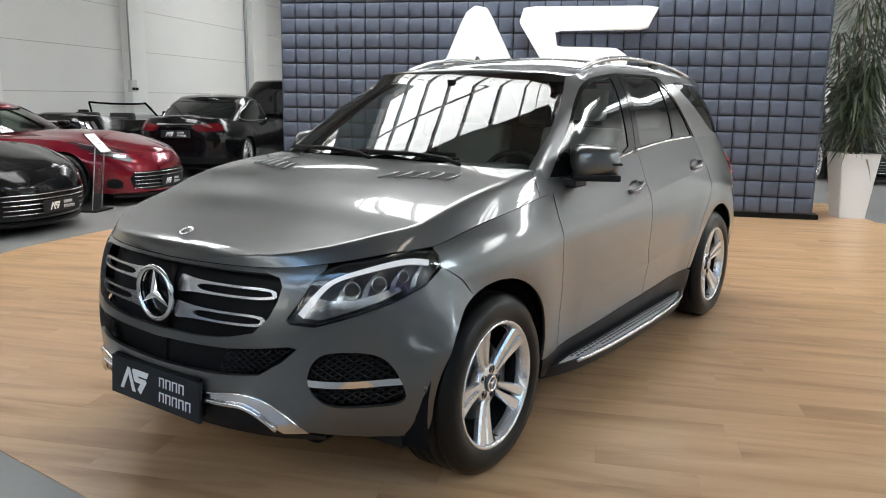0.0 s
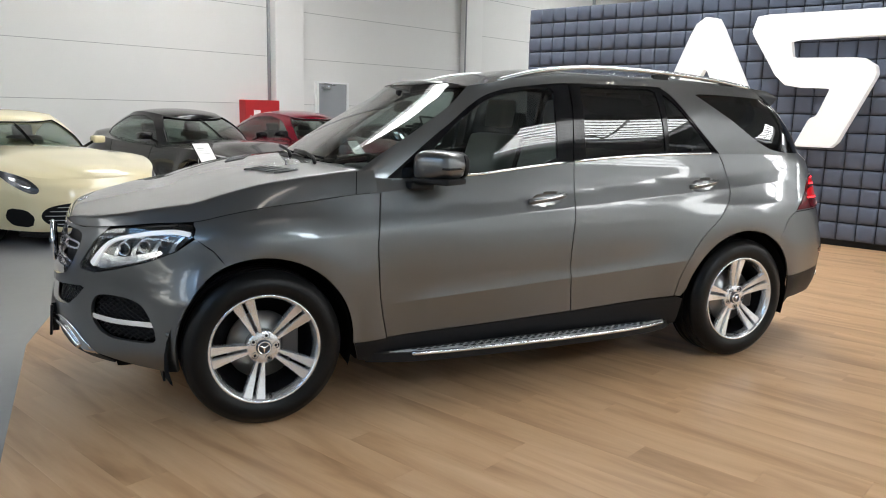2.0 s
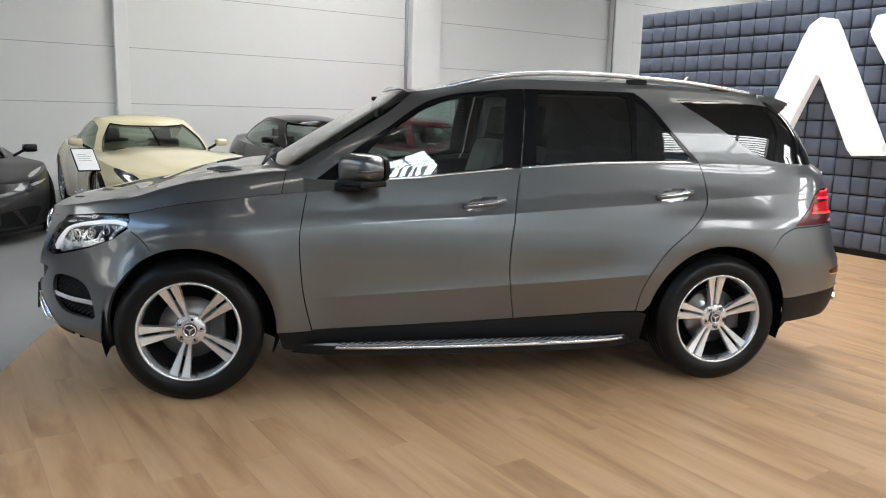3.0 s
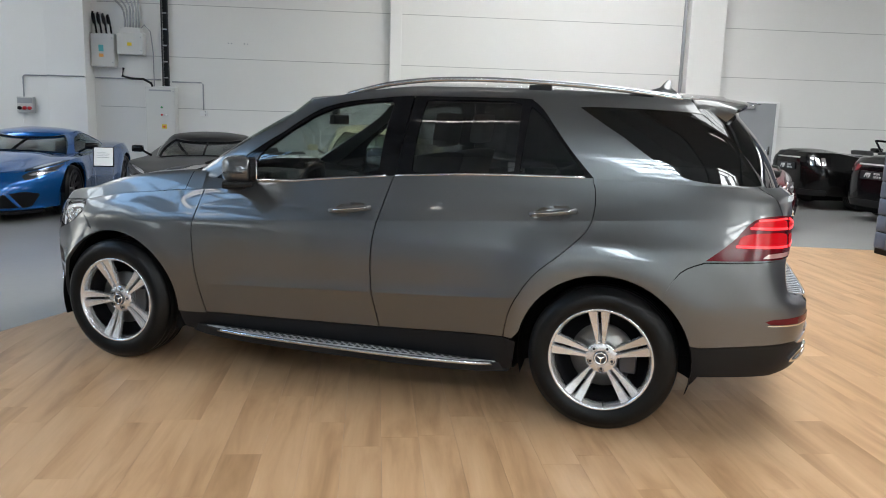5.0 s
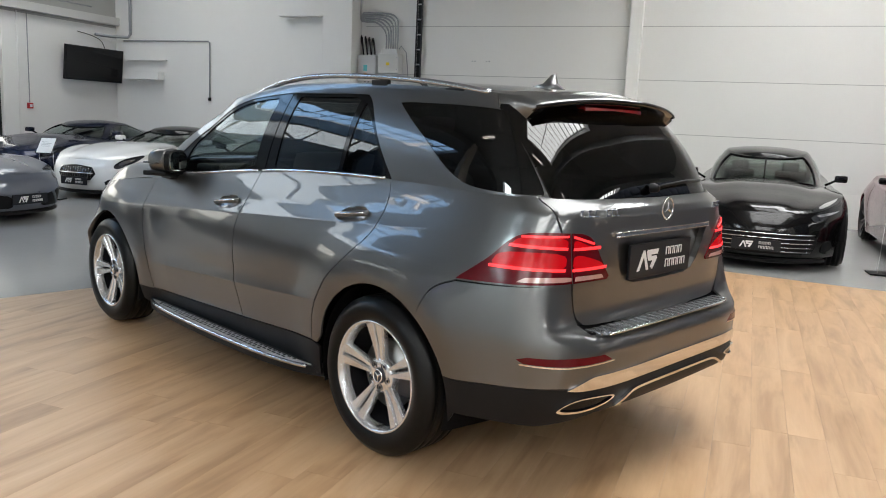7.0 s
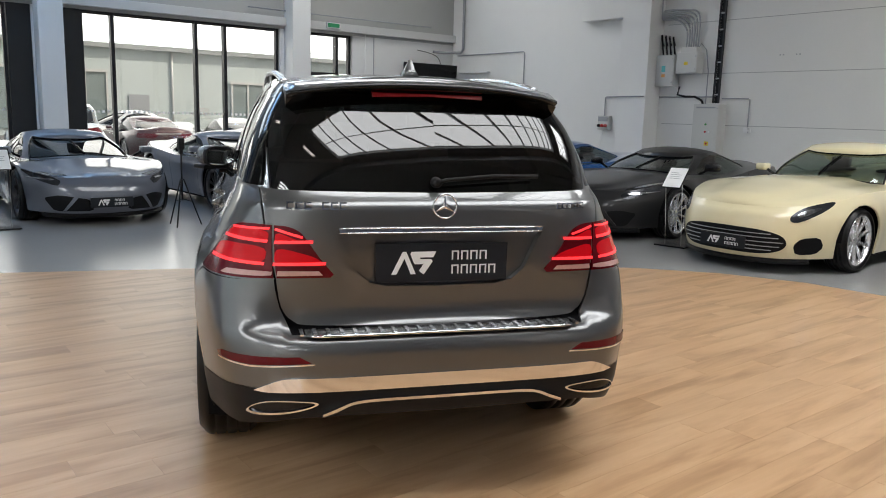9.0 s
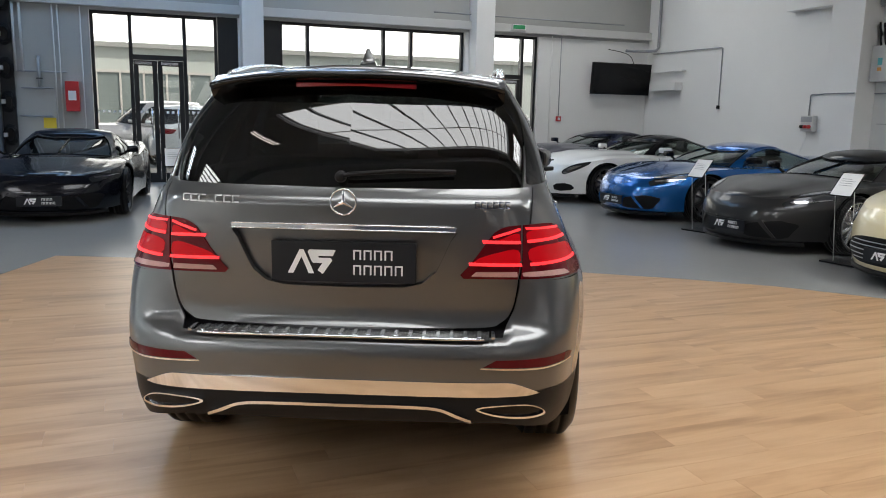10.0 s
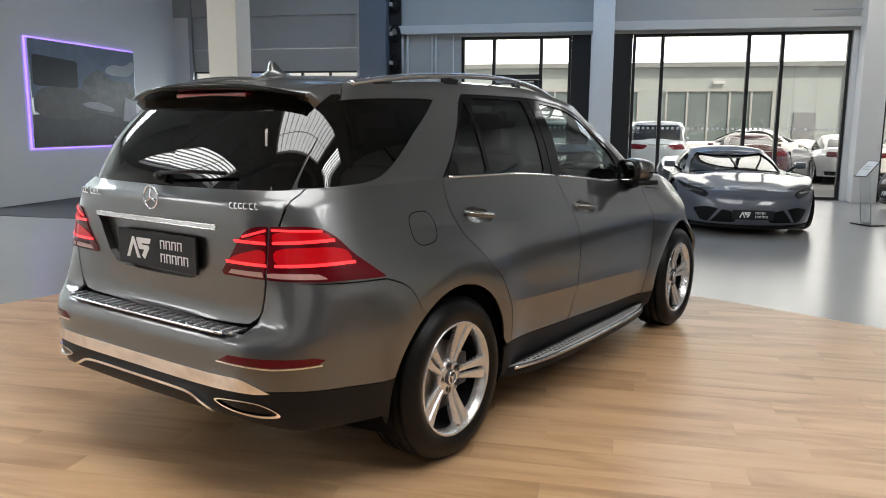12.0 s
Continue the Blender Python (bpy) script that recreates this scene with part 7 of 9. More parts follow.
        for mirror in (False, True):
            tl = rounded([(f.SR + 0.30, f.edge(f.SR) - 0.10), (f.SR + 0.95, f.edge(f.SR) - 0.06), (f.SR + 0.92, f.edge(f.SR) - 0.20), (f.SR + 0.40, f.edge(f.SR) - 0.22)], 1, 0.15)
            if open_top:                       # three upright clear bars a side
                for i in range(3):
                    s0, z1 = f.SR + 0.62 + 0.105 * i, f.edge(f.SR) - 0.09
                    patch("tail_lamp", f.body, [[(s0, z1), (s0 + 0.07, z1), (s0 + 0.085, z1 - 0.13), (s0 + 0.015, z1 - 0.13)]], M_REFLECT, c, "clear upright tail lamp bar", mirror=mirror, offset=0.012, edge=0.01, step=0.04)
            else:
                patch("tail_lamp", f.body, [tl], M_REDLENS, c, "wide red tail lamp", mirror=mirror, offset=0.004, edge=0.01, step=0.05)
        if open_top:
            patch("rear_panel", f.body, [[(f.SR, f.edge(f.SR) - 0.07), (f.SR + 1.0, f.edge(f.SR) - 0.07), (f.SR + 0.98, f.edge(f.SR) - 0.24), (f.SR, f.edge(f.SR) - 0.24)]], M_GLOSSBLACK, c, "gloss black rear panel", both=True, offset=0.003, edge=0.006, step=0.05)
        bar = [(f.SR, f.edge(f.SR) - 0.10), (f.SR + 0.4, f.edge(f.SR) - 0.10), (f.SR + 0.4, f.edge(f.SR) - 0.075), (f.SR, f.edge(f.SR) - 0.075)]
        patch("boot_strip", f.body, [bar], M_CHROME, c, "chrome boot strip", both=True, offset=0.004, edge=0.004, step=0.05)
        patch("rear_apron", f.body, [[(f.SR, 0.26), (f.SR + 0.9, 0.26), (f.SR + 0.95, 0.36), (f.SR, 0.38)]], M_BLACK, c, "black rear apron", both=True, offset=0.004, edge=0.01, step=0.06)
    # mirrors
    for sg in (1, -1):
        bm = bmesh.new()
        my = f.W - 0.06
        y0, y1 = sorted((sg * (my - 0.03), sg * (my + 0.13)))
        for q in add_box(bm, f.xc - 0.60, f.xc - 0.44, y0, y1, f.cz + 0.07, f.cz + 0.165, 0.035):
            q.co.x -= 0.25 * (abs(q.co.y) - my)
        mir = part("door_mirror", bm, colour if lamp != "slim" else M_GLOSSBLACK, c)
        tube("mirror_arm", [(f.xc - 0.52, (my - 0.14) * sg, f.cz + 0.02), (f.xc - 0.52, (my + 0.0) * sg, f.cz + 0.10)], 0.018, M_GLOSSBLACK, mir, sides=6)
    if plated:
        zp = 0.30 if not rear_lamps else 0.78
        if rear_lamps:
            plate(c, Matrix.Translation((f.tail(zp) - 0.02, 0, zp)) @ pose(0, 0, 0, 90, 0, -90), h=0.13)
        else:
            plate(c, Matrix.Translation((f.nose(zp) + 0.03, 0, zp)) @ pose(0, 0, 0, 90, 0, 90), h=0.13)
    return c


M_CABGLASS = glazing("grey_green_car_glass", (0.46, 0.54, 0.50))
M_WEDGEGLASS = glazing("smoky_car_glass", (0.16, 0.19, 0.19))
M_TINT = surf("dark_car_glass", (0.010, 0.012, 0.012), 0.03, var=0.02, spec=0.5)
MID = dict(F=2.32, R=-2.25, W=0.965, H=1.16, axles=(1.30, -1.35), nose=0.62, cowl_z=0.80, tail_z=0.86, xc=1.02, xt=0.20, xr=-0.65, xd=-1.75, hip=0.08, crown=0.06)
WEDGE = dict(F=2.30, R=-2.25, W=0.965, H=1.17, axles=(1.30, -1.33), nose=0.60, cowl_z=0.78, tail_z=0.90, xc=1.20, xt=0.05, xr=-0.55, xd=-1.9, hip=0.06, crown=0.05, nf=3.0)
GT = dict(F=2.45, R=-2.35, W=0.975, H=1.34, axles=(1.42, -1.38), nose=0.68, cowl_z=0.86, tail_z=0.95, xc=0.62, xt=-0.10, xr=-1.0, xd=-1.95, hip=0.05, crown=0.10)
WAGON = dict(F=2.45, R=-2.45, W=0.985, H=1.38, axles=(1.46, -1.50), nose=0.66, cowl_z=0.88, tail_z=0.98, xc=0.62, xt=-0.15, xr=-1.55, xd=-2.30, hip=0.04, crown=0.09)
SEDAN = dict(F=2.60, R=-2.60, W=0.95, H=1.48, axles=(1.58, -1.55), nose=0.78, cowl_z=0.96, tail_z=1.04, xc=0.75, xt=-0.05, xr=-1.15, xd=-2.05, sill=0.22, nf=3.0, hip=0.02, crown=0.06, roof_w=0.68, base_w=0.88, arc=0.06)
SUVS = dict(F=2.40, R=-2.35, W=0.95, H=1.68, axles=(1.45, -1.42), nose=0.88, cowl_z=1.04, tail_z=1.12, xc=0.85, xt=0.10, xr=-1.75, xd=-2.22, sill=0.28, tyre=0.37, nf=3.2, nr=4.5, hip=0.02, crown=0.06, roof_w=0.72, base_w=0.90, arc=0.03)

low_car("black four-seat grand tourer with a bared silver grille", WAGON, paint("black_car_paint", (0.004, 0.004, 0.0045), 0.2, 0.2, 0.1, 0.45), -2.60, -5.05, -1, wheel=(0.345, 0.27, 10, True))
low_car("deep red grand tourer with black roof edges", WAGON, paint("deep_red_paint", (0.22, 0.008, 0.022), 0.5, 0.25, 0.1), -5.2, -5.30, 1, wheel=(0.345, 0.27, 10, True))
low_car("cream yellow grand tourer with silver wheels", dict(GT, base_w=0.86, roof_w=0.60), paint("cream_paint", (0.74, 0.65, 0.42), 0.0, 0.35, 0.02), 0.13, -4.70, 0, mouth="smile", lamp="drop", wheel=(0.345, 0.27, 10, False))
low_car("satin dark grey mid-engined coupe", MID, paint("dark_grey_paint", (0.028, 0.028, 0.029), 0.4, 0.34, 0.08, 0.4), 2.42, -4.85, 6, mouth="split", lamp="slim")
low_car("bright blue mid-engined coupe with dark wheels", MID, paint("racing_blue_paint", (0.004, 0.110, 0.36), 0.6, 0.22, 0.12), 5.18, -5.05, 3, mouth="split", wheel=(0.345, 0.27, 10, True))
low_car("white coupe with a chrome-barred oval grille and black roof", dict(GT, F=2.25, R=-2.25, H=1.20, nose=0.64, cowl_z=0.82, tail_z=0.86, axles=(1.32, -1.31)), paint("white_car_paint", (0.74, 0.74, 0.72), 0.0, 0.35, 0.0), 7.75, -5.05, 3, lamp="drop", mouth="oval", roof=M_GLOSSBLACK, wheel=(0.345, 0.27, 10, True))
low_car("dark navy coupe parked in the hall corner", dict(WAGON, H=1.20, cowl_z=0.84, nose=0.62, tail_z=0.92), paint("navy_car_paint", (0.006, 0.011, 0.035), 0.4, 0.25, 0.08, 0.5), 10.3, -5.75, 16, bars_n=0, lamp="drop")
low_car("light grey wedge-shaped coupe facing the show floor", WEDGE, paint("light_grey_paint", (0.115, 0.13, 0.16), 0.15, 0.38, 0.03), 6.1, -2.78, 92, "cars on show at the glass front", glass=M_WEDGEGLASS, lamp="wedge", mouth="split", wheel=(0.345, 0.27, 10, True))
low_car("mid grey wedge-shaped coupe facing the show floor", WEDGE, paint("mid_grey_paint", (0.125, 0.14, 0.17), 0.15, 0.38, 0.03), 6.1, -0.05, 90, "cars on show at the glass front", glass=M_WEDGEGLASS, lamp="wedge", mouth="split", wheel=(0.345, 0.27, 10, True))
low_car("black-blue wedge-shaped supercar facing the show floor", WEDGE, paint("black_blue_paint", (0.004, 0.005, 0.010), 0.2, 0.2, 0.1, 0.45), 6.2, 2.85, 84, "cars on show at the glass front", glass=M_WEDGEGLASS, lamp="wedge", mouth="split", wheel=(0.345, 0.27, 10, True))
low_car("black open-top muscle car with silver lamps", dict(SEDAN, H=1.38, xc=0.6, cowl_z=0.95), paint("black_open_paint", (0.004, 0.004, 0.004), 0.1, 0.22, 0.05, 0.4), -7.75, -9.25, 95, lamp="drop", open_top=True, rear_lamps=True, name="convertible")
low_car("black luxury saloon seen from behind", SEDAN, paint("black_saloon_paint", (0.004, 0.004, 0.005), 0.1, 0.2, 0.1, 0.45), -7.85, -6.78, 97, rear_lamps=True, name="saloon", detail=2)
low_car("black sport utility vehicle at the back", dict(SUVS, H=1.86), paint("black_suv_paint", (0.005, 0.005, 0.0055), 0.1, 0.25, 0.05, 0.4), -14.2, -4.0, 0, name="suv_wagon", plated=False, detail=2)
low_car("black sport utility vehicle behind the potted plant", dict(SUVS, H=1.95), paint("black_wagon_paint", (0.005, 0.005, 0.0055), 0.1, 0.25, 0.05, 0.4), -11.0, 5.7, -90, name="suv_wagon", plated=False, detail=2)
low_car("dark green coupe behind the padded partition", MID, paint("dark_green_paint", (0.008, 0.075, 0.045), 0.3, 0.3, 0.05), -8.55, -4.25, 90, rear_lamps=True, lamp="wedge")


# ---- padded partition and its mark ----
def on_wall(u):
    """Plates drawn in (v, z) that stand out from a wall facing +u."""
    return Matrix(((0, 0, 1, u), (1, 0, 0, 0), (0, 1, 0, 0), (0, 0, 0, 1)))


PAD_U, PAD_V0, PAD_Z0, PITCH, PAD_N, PAD_ROWS = -6.085, -3.96, 0.07, 0.2069, 35, 14
partition = thing("wall_padded", "free-standing partition clad in navy padded square cushions", "partition", kind="structure", m=RM)
PAD_V1, PAD_Z1 = PAD_V0 + PITCH * PAD_N, PAD_Z0 + PITCH * PAD_ROWS
box("core", PAD_U - 0.26, PAD_U, PAD_V0 + 0.01, PAD_V1 - 0.01, 0.0, PAD_Z1 - 0.005, M_NAVYBACK, partition, "dark board core")
box("end_pad", PAD_U - 0.25, PAD_U - 0.01, PAD_V0 - 0.03, PAD_V0 + 0.008, PAD_Z0, PAD_Z1, M_NAVY, partition, "padded end", bevel=0.012)
box("end_pad", PAD_U - 0.25, PAD_U - 0.01, PAD_V1 - 0.008, PAD_V1 + 0.03, PAD_Z0, PAD_Z1, M_NAVY, partition, "padded end", bevel=0.012)
box("skirting", PAD_U - 0.24, PAD_U + 0.008, PAD_V0, PAD_V1 + 0.1, 0.002, PAD_Z0 - 0.004, M_BLACK, partition, "dark skirting")


def cushion_square(bm, cv, cz):
    rings = []
    for half, h in ((0.0985, 0.0), (0.097, 0.018), (0.087, 0.034), (0.06, 0.041)):
        rings.append([bm.verts.new((h, cv + a * half, cz + b * half)) for a, b in ((-1, -1), (1, -1), (1, 1), (-1, 1))])
    for A, B in zip(rings, rings[1:]):
        for j in range(4):
            bm.faces.new((A[j], A[(j + 1) % 4], B[(j + 1) % 4], B[j]))
    bm.faces.new(rings[-1])


bm = bmesh.new()
cushion_square(bm, 0, 0)
first = part("cushion", bm, M_NAVY, partition)
first.location = (PAD_U, PAD_V1 - PITCH / 2, PAD_Z0 + PITCH / 2)
others = bmesh.new()
for i in range(PAD_N):
    for j in range(PAD_ROWS):
        v, z = PAD_V1 - PITCH * (i + 0.5), PAD_Z0 + PITCH * (j + 0.5)
        if i == 0 and j == 0:
            continue
        if i < 21:
            ob = first.copy()
            scene.collection.objects.link(ob)
            ob.location = (PAD_U, v, z)
        else:
            cushion_square(others, v, z)
others_ob = part("cushions", others, M_NAVY, partition)
others_ob.location.x = PAD_U
tagged(others_ob, "farther navy padded cushions", kind="stuff")

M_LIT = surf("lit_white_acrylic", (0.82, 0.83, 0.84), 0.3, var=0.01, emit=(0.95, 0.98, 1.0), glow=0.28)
mark = thing("wall_mark", "large white raised two-shape mark on the padded partition", "wall sign", m=RM)
SHAPE_A = rounded([(-1.90, 1.14), (-1.28, 2.60), (-1.15, 2.69), (-0.99, 2.66), (-0.24, 1.16), (-0.63, 1.13), (-1.11, 2.11), (-1.38, 1.49), (-1.53, 1.14)], 1, 0.08)
SHAPE_B = rounded([(-0.50, 2.67), (1.22, 2.67), (1.08, 2.38), (-0.10, 2.37), (-0.06, 2.15), (0.70, 2.15), (0.84, 2.06), (0.86, 1.96), (0.50, 1.14), (0.05, 1.14),
                   (0.20, 1.47), (0.29, 1.50), (0.41, 1.82), (0.06, 1.82), (-0.12, 1.85), (-0.24, 1.97), (-0.56, 2.47)], 1, 0.08)
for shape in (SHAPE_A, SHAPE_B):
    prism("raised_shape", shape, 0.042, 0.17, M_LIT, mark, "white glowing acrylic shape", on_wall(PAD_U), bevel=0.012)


# ---- plant beside the partition ----
def leafy_plant(u, v):
    p = thing("potted_plant", "tall grey-green narrow-leaved plant in a white tapered pot", "plant", m=RM @ pose(u, v, 0, 0, 0, 8))
    bm = bmesh.new()
    rings = [[bm.verts.new((a * r, b * r, z)) for a, b in ((-1, -1), (1, -1), (1, 1), (-1, 1))] for r, z in ((0.165, 0.0), (0.245, 0.85), (0.222, 0.85), (0.215, 0.78))]
    for A, B in zip(rings, rings[1:]):
        for j in range(4):
            bm.faces.new((A[j], A[(j + 1) % 4], B[(j + 1) % 4], B[j]))
    bm.faces.new(rings[-1]), bm.faces.new(rings[0][::-1])
    bmesh.ops.bevel(bm, geom=[e for e in bm.edges if abs(e.verts[0].co.z - e.verts[1].co.z) > 0.3], offset=0.008, segments=2, affect="EDGES")
    bmesh.ops.recalc_face_normals(bm, faces=bm.faces)
    part("pot", bm, M_WHITE, p, "white tapered square pot", smooth=False)
    box("soil", -0.212, 0.212, -0.212, 0.212, 0.76, 0.784, surf("bark_mulch", (0.06, 0.04, 0.025), 0.9, var=0.4, scale=30, bump=0.6, bscale=60), p, "dark bark mulch")
    rng = random.Random(11)
    m_cane = surf("woody_cane", (0.16, 0.12, 0.08), 0.8, var=0.25, scale=25)
    tips = []
    for k in range(7):
        a = 2.4 * k
        r = 0.05 + 0.02 * (k % 3)
        top = 1.9 + 0.22 * k
        pts = [(r * math.cos(a), r * math.sin(a), 0.78)]
        for i in range(1, 6):
            t = i / 5
            pts.append((r * math.cos(a) * (1 + 3.2 * t) + rng.uniform(-0.03, 0.03), r * math.sin(a) * (1 + 3.2 * t) + rng.uniform(-0.03, 0.03), 0.78 + (top - 0.78) * t))
        tube("cane", spline(pts, 3), 0.014, m_cane, p, sides=6)
        tips.append(pts)
    leaves = bmesh.new()
    for pts in tips:
        for i in range(230):
            t = rng.uniform(0.12, 1.0)
            q = min(4, int(t * 5))
            w = t * 5 - q
            base = Vector(pts[q]).lerp(Vector(pts[q + 1]), w)
            a = rng.uniform(0, 2 * math.pi)
            twig = rng.uniform(0.02, 0.30)
            base = base + Vector((math.cos(a) * twig, math.sin(a) * twig, rng.uniform(-0.05, 0.12)))
            L, half = rng.uniform(0.20, 0.42), rng.uniform(0.008, 0.015)
            up = rng.uniform(-0.35, 0.55)
            d = Vector((math.cos(a), math.sin(a), up)).normalized()
            side = d.cross(Vector((0, 0, 1))).normalized()
            prev = None
            for s in range(5):
                f = s / 4
                c = base + d * (L * f) - Vector((0, 0, 1)) * (0.75 * L * f * f)
                wd = half * (0.35, 1.0, 0.95, 0.6, 0.04)[s]
                pair = (leaves.verts.new(c - side * wd), leaves.verts.new(c + side * wd + Vector((0, 0, wd * 0.5))))
                if prev:
                    leaves.faces.new((prev[0], prev[1], pair[1], pair[0]))
                prev = pair
    m_leaf = surf("narrow_leaf", (0.055, 0.075, 0.04), 0.42, var=0.45, scale=9, grain=0.2, gscale=60)
    tagged(part("crown", leaves, m_leaf, p), "dense drooping narrow leaves", kind="stuff")
    return p


leafy_plant(-6.55, 3.85)


# ---- sign stands in front of the cars ----
M_ACRYL = glazing("clear_acrylic", (0.95, 0.96, 0.965))
M_ACRYL.node_tree.nodes["Map Range"].inputs["To Min"].default_value = 0.01
M_INK = surf("grey_ink", (0.25, 0.25, 0.26), 0.6)


def sign_stand(u, v, turn, label="info stand with a clear upright and a sloped white sheet"):
    s = thing("sign_stand", label, "sign stand", "info stands beside the cars", m=RM @ pose(u, v, 0, 0, 0, turn))
    box("base_plate", -0.20, 0.20, -0.14, 0.14, 0.0, 0.018, M_BLACK, s, "black steel base plate", bevel=0.003)
    up = pose(0, -0.03, 0.018, 7, 0, 0)
    ob = box("upright", -0.105, 0.105, -0.006, 0.006, 0.0, 0.80, M_ACRYL, s, "clear acrylic upright")
    ob.matrix_local = up
    for x in (-0.107, 0.1050):
        e = box("edge_strip", x, x + 0.002, -0.0062, 0.0062, 0.0, 0.80, M_LIGHTGREY, s)
        e.matrix_local = up
    head = Matrix.Translation((0, -0.10, 0.86)) @ pose(0, 0, 0, 46, 0, 0)
    tray = box("sheet_holder", -0.125, 0.125, -0.165, 0.165, -0.008, 0.0, M_GLOSSBLACK, s, "thin black sheet holder", bevel=0.002)
    tray.matrix_local = head
    sheet = box("sheet", -0.114, 0.114, -0.154, 0.154, 0.0, 0.002, M_PAPER, tray, "white printed sheet")
    for i, (a, b) in enumerate(((-0.08, 0.02), (-0.08, 0.07), (-0.08, 0.05), (-0.08, 0.06))):
        box("print_line", a, b, 0.07 - 0.03 * i, 0.076 - 0.03 * i, 0.002, 0.0026, M_INK, tray)
    return s


for u, v, turn in ((1.27, -5.45, 190), (3.68, -5.5, 195), (-1.52, -5.69, 180), (-4.05, -5.7, 185), (7.95, -4.75, 205)):
    sign_stand(u, v, turn)
for u, v, turn in ((6.3, 1.2, 270), (6.68, 3.97, 265)):
    sign_stand(u, v, turn)


def tripod(u, v, label, height=1.0, spread=0.24):
    """A folded-out stand: column, three legs with braces, and a small black head."""
    t = thing("tripod", label, "tripod", "camera tripods", m=RM @ pose(u, v, 0))
    tube("column", [(0, 0, 0.34), (0, 0, height)], 0.012, M_BLACK, t, sides=8)
    for k in range(3):
        a = 2 * math.pi * k / 3 + 0.4
        leg = tube("leg", [(0.02 * math.cos(a), 0.02 * math.sin(a), height * 0.62), (spread * math.cos(a), spread * math.sin(a), 0.008)], 0.010, M_BLACK, t, sides=6)
        tube("brace", [(0, 0, 0.36), (spread * 0.5 * math.cos(a), spread * 0.5 * math.sin(a), height * 0.32)], 0.005, M_BLACK, leg, sides=5)
    bm = bmesh.new()
    add_box(bm, -0.05, 0.05, -0.035, 0.035, height, height + 0.15, 0.012)
    add_box(bm, -0.02, 0.02, -0.02, 0.02, height - 0.06, height + 0.01, 0.005)
    part("head", bm, M_BLACK, t, "small black device on top")
    return t


tripod(5.6, -0.80, "black tripod standing beside the light grey coupe")
tripod(5.42, 4.16, "thin black tripod at the foot of the free-standing column", 0.62, 0.16)
crate = thing("parcel", "small brown cardboard parcel at the foot of the column", "box", m=RM @ pose(5.42, 4.44, 0, 0, 0, 20))
box("carton", -0.11, 0.11, -0.07, 0.07, 0.0, 0.10, surf("brown_card", (0.30, 0.20, 0.12), 0.8, var=0.1, scale=8), crate, bevel=0.003)


# ---- fixtures on the long white wall ----
WV = V0 + 0.004


def enclosure(name, u0, u1, z0, z1, deep, label, v=WV, material=M_LIGHTGREY, category="switch box"):
    e = thing(name, label, category, m=RM)
    box("case", u0, u1, v, v + deep, z0, z1, material, e, bevel=0.008)
    box("lid", u0 + 0.012, u1 - 0.012, v + deep, v + deep + 0.012, z0 + 0.012, z1 - 0.012, material, e, bevel=0.004)
    for z in (z0 + 0.08, z1 - 0.08):
        lathe_at = Matrix.Translation(((u0 + 0.03), v + deep + 0.012, z))
        k = lathe("lock", [(0.012, 0.0), (0.012, 0.006), (0.0, 0.008)], M_STEEL, e, "small steel lock", steps=12)
        k.matrix_local = lathe_at
    return e


sb = enclosure("switch_box", 5.05, 5.48, 2.22, 2.83, 0.20, "light grey wall switch box with stickers")
box("sticker", 5.24, 5.33, WV + 0.212, WV + 0.214, 2.50, 2.62, M_TEAL, sb, "teal sticker")
box("sticker", 5.245, 5.325, WV + 0.212, WV + 0.214, 2.40, 2.46, surf("orange_sticker", (0.75, 0.33, 0.08), 0.5), sb, "orange warning sticker")
sb2 = enclosure("junction_box", 4.52, 4.99, 2.46, 2.86, 0.22, "light grey junction box with a warning sticker")
box("gland_box", 4.58, 4.93, WV, WV + 0.18, 2.865, 2.96, M_LIGHTGREY, sb2, "cable gland box")
box("sticker", 4.72, 4.80, WV + 0.232, WV + 0.234, 2.62, 2.68, M_YELLOW, sb2, "yellow warning sticker")
cab = enclosure("control_cabinet", 3.95, 4.50, 0.3, 1.88, 0.24, "tall light grey control cabinet with signal buttons", category="cabinet")
box("vent", 4.02, 4.43, WV + 0.252, WV + 0.254, 1.80, 1.83, M_GREYPAINT, cab)
for u, z, mt, nm in ((4.20, 1.36, M_RED, "red button"), (4.20, 1.50, surf("green_button", (0.03, 0.3, 0.08), 0.4), "green button"), (4.12, 1.36, M_WHITE, "white button"), (4.16, 1.14, M_RED, "red main switch")):
    b = lathe("button", [(0.02, 0.0), (0.02, 0.012), (0.013, 0.018), (0.0, 0.019)], mt, cab, nm, steps=14)
    b.matrix_local = Matrix.Translation((u, WV + 0.252, z))
box("switch_plate", 4.115, 4.205, WV + 0.252, WV + 0.255, 1.10, 1.18, M_YELLOW, cab, "yellow switch plate")

bundle = thing("conduit_bundle", "bundle of bent grey conduits above the boxes", "conduits", m=RM)
for i in range(6):
    u, d = 4.62 + 0.052 * i, 0.05 + 0.014 * (i % 3)
    pts = [(u, WV + 0.08, 2.955), (u, WV + 0.08, 3.20 + 0.045 * (5 - i)), (u + 0.06, WV + 0.08, 3.36 + 0.05 * (5 - i)), (u + 0.25, WV + 0.09, 3.50 + 0.035 * (5 - i)), (5.40, WV + 0.12, 3.52 + 0.035 * (5 - i)),
           (5.46, WV + 0.13, 3.62), (5.47, WV + 0.13, 4.6)]
    tube("conduit", spline(pts, 4), 0.017, M_STEEL, bundle, sides=7)
loops = thing("cable_loops", "black flexible cables looping into the switch box", "cables", m=RM)
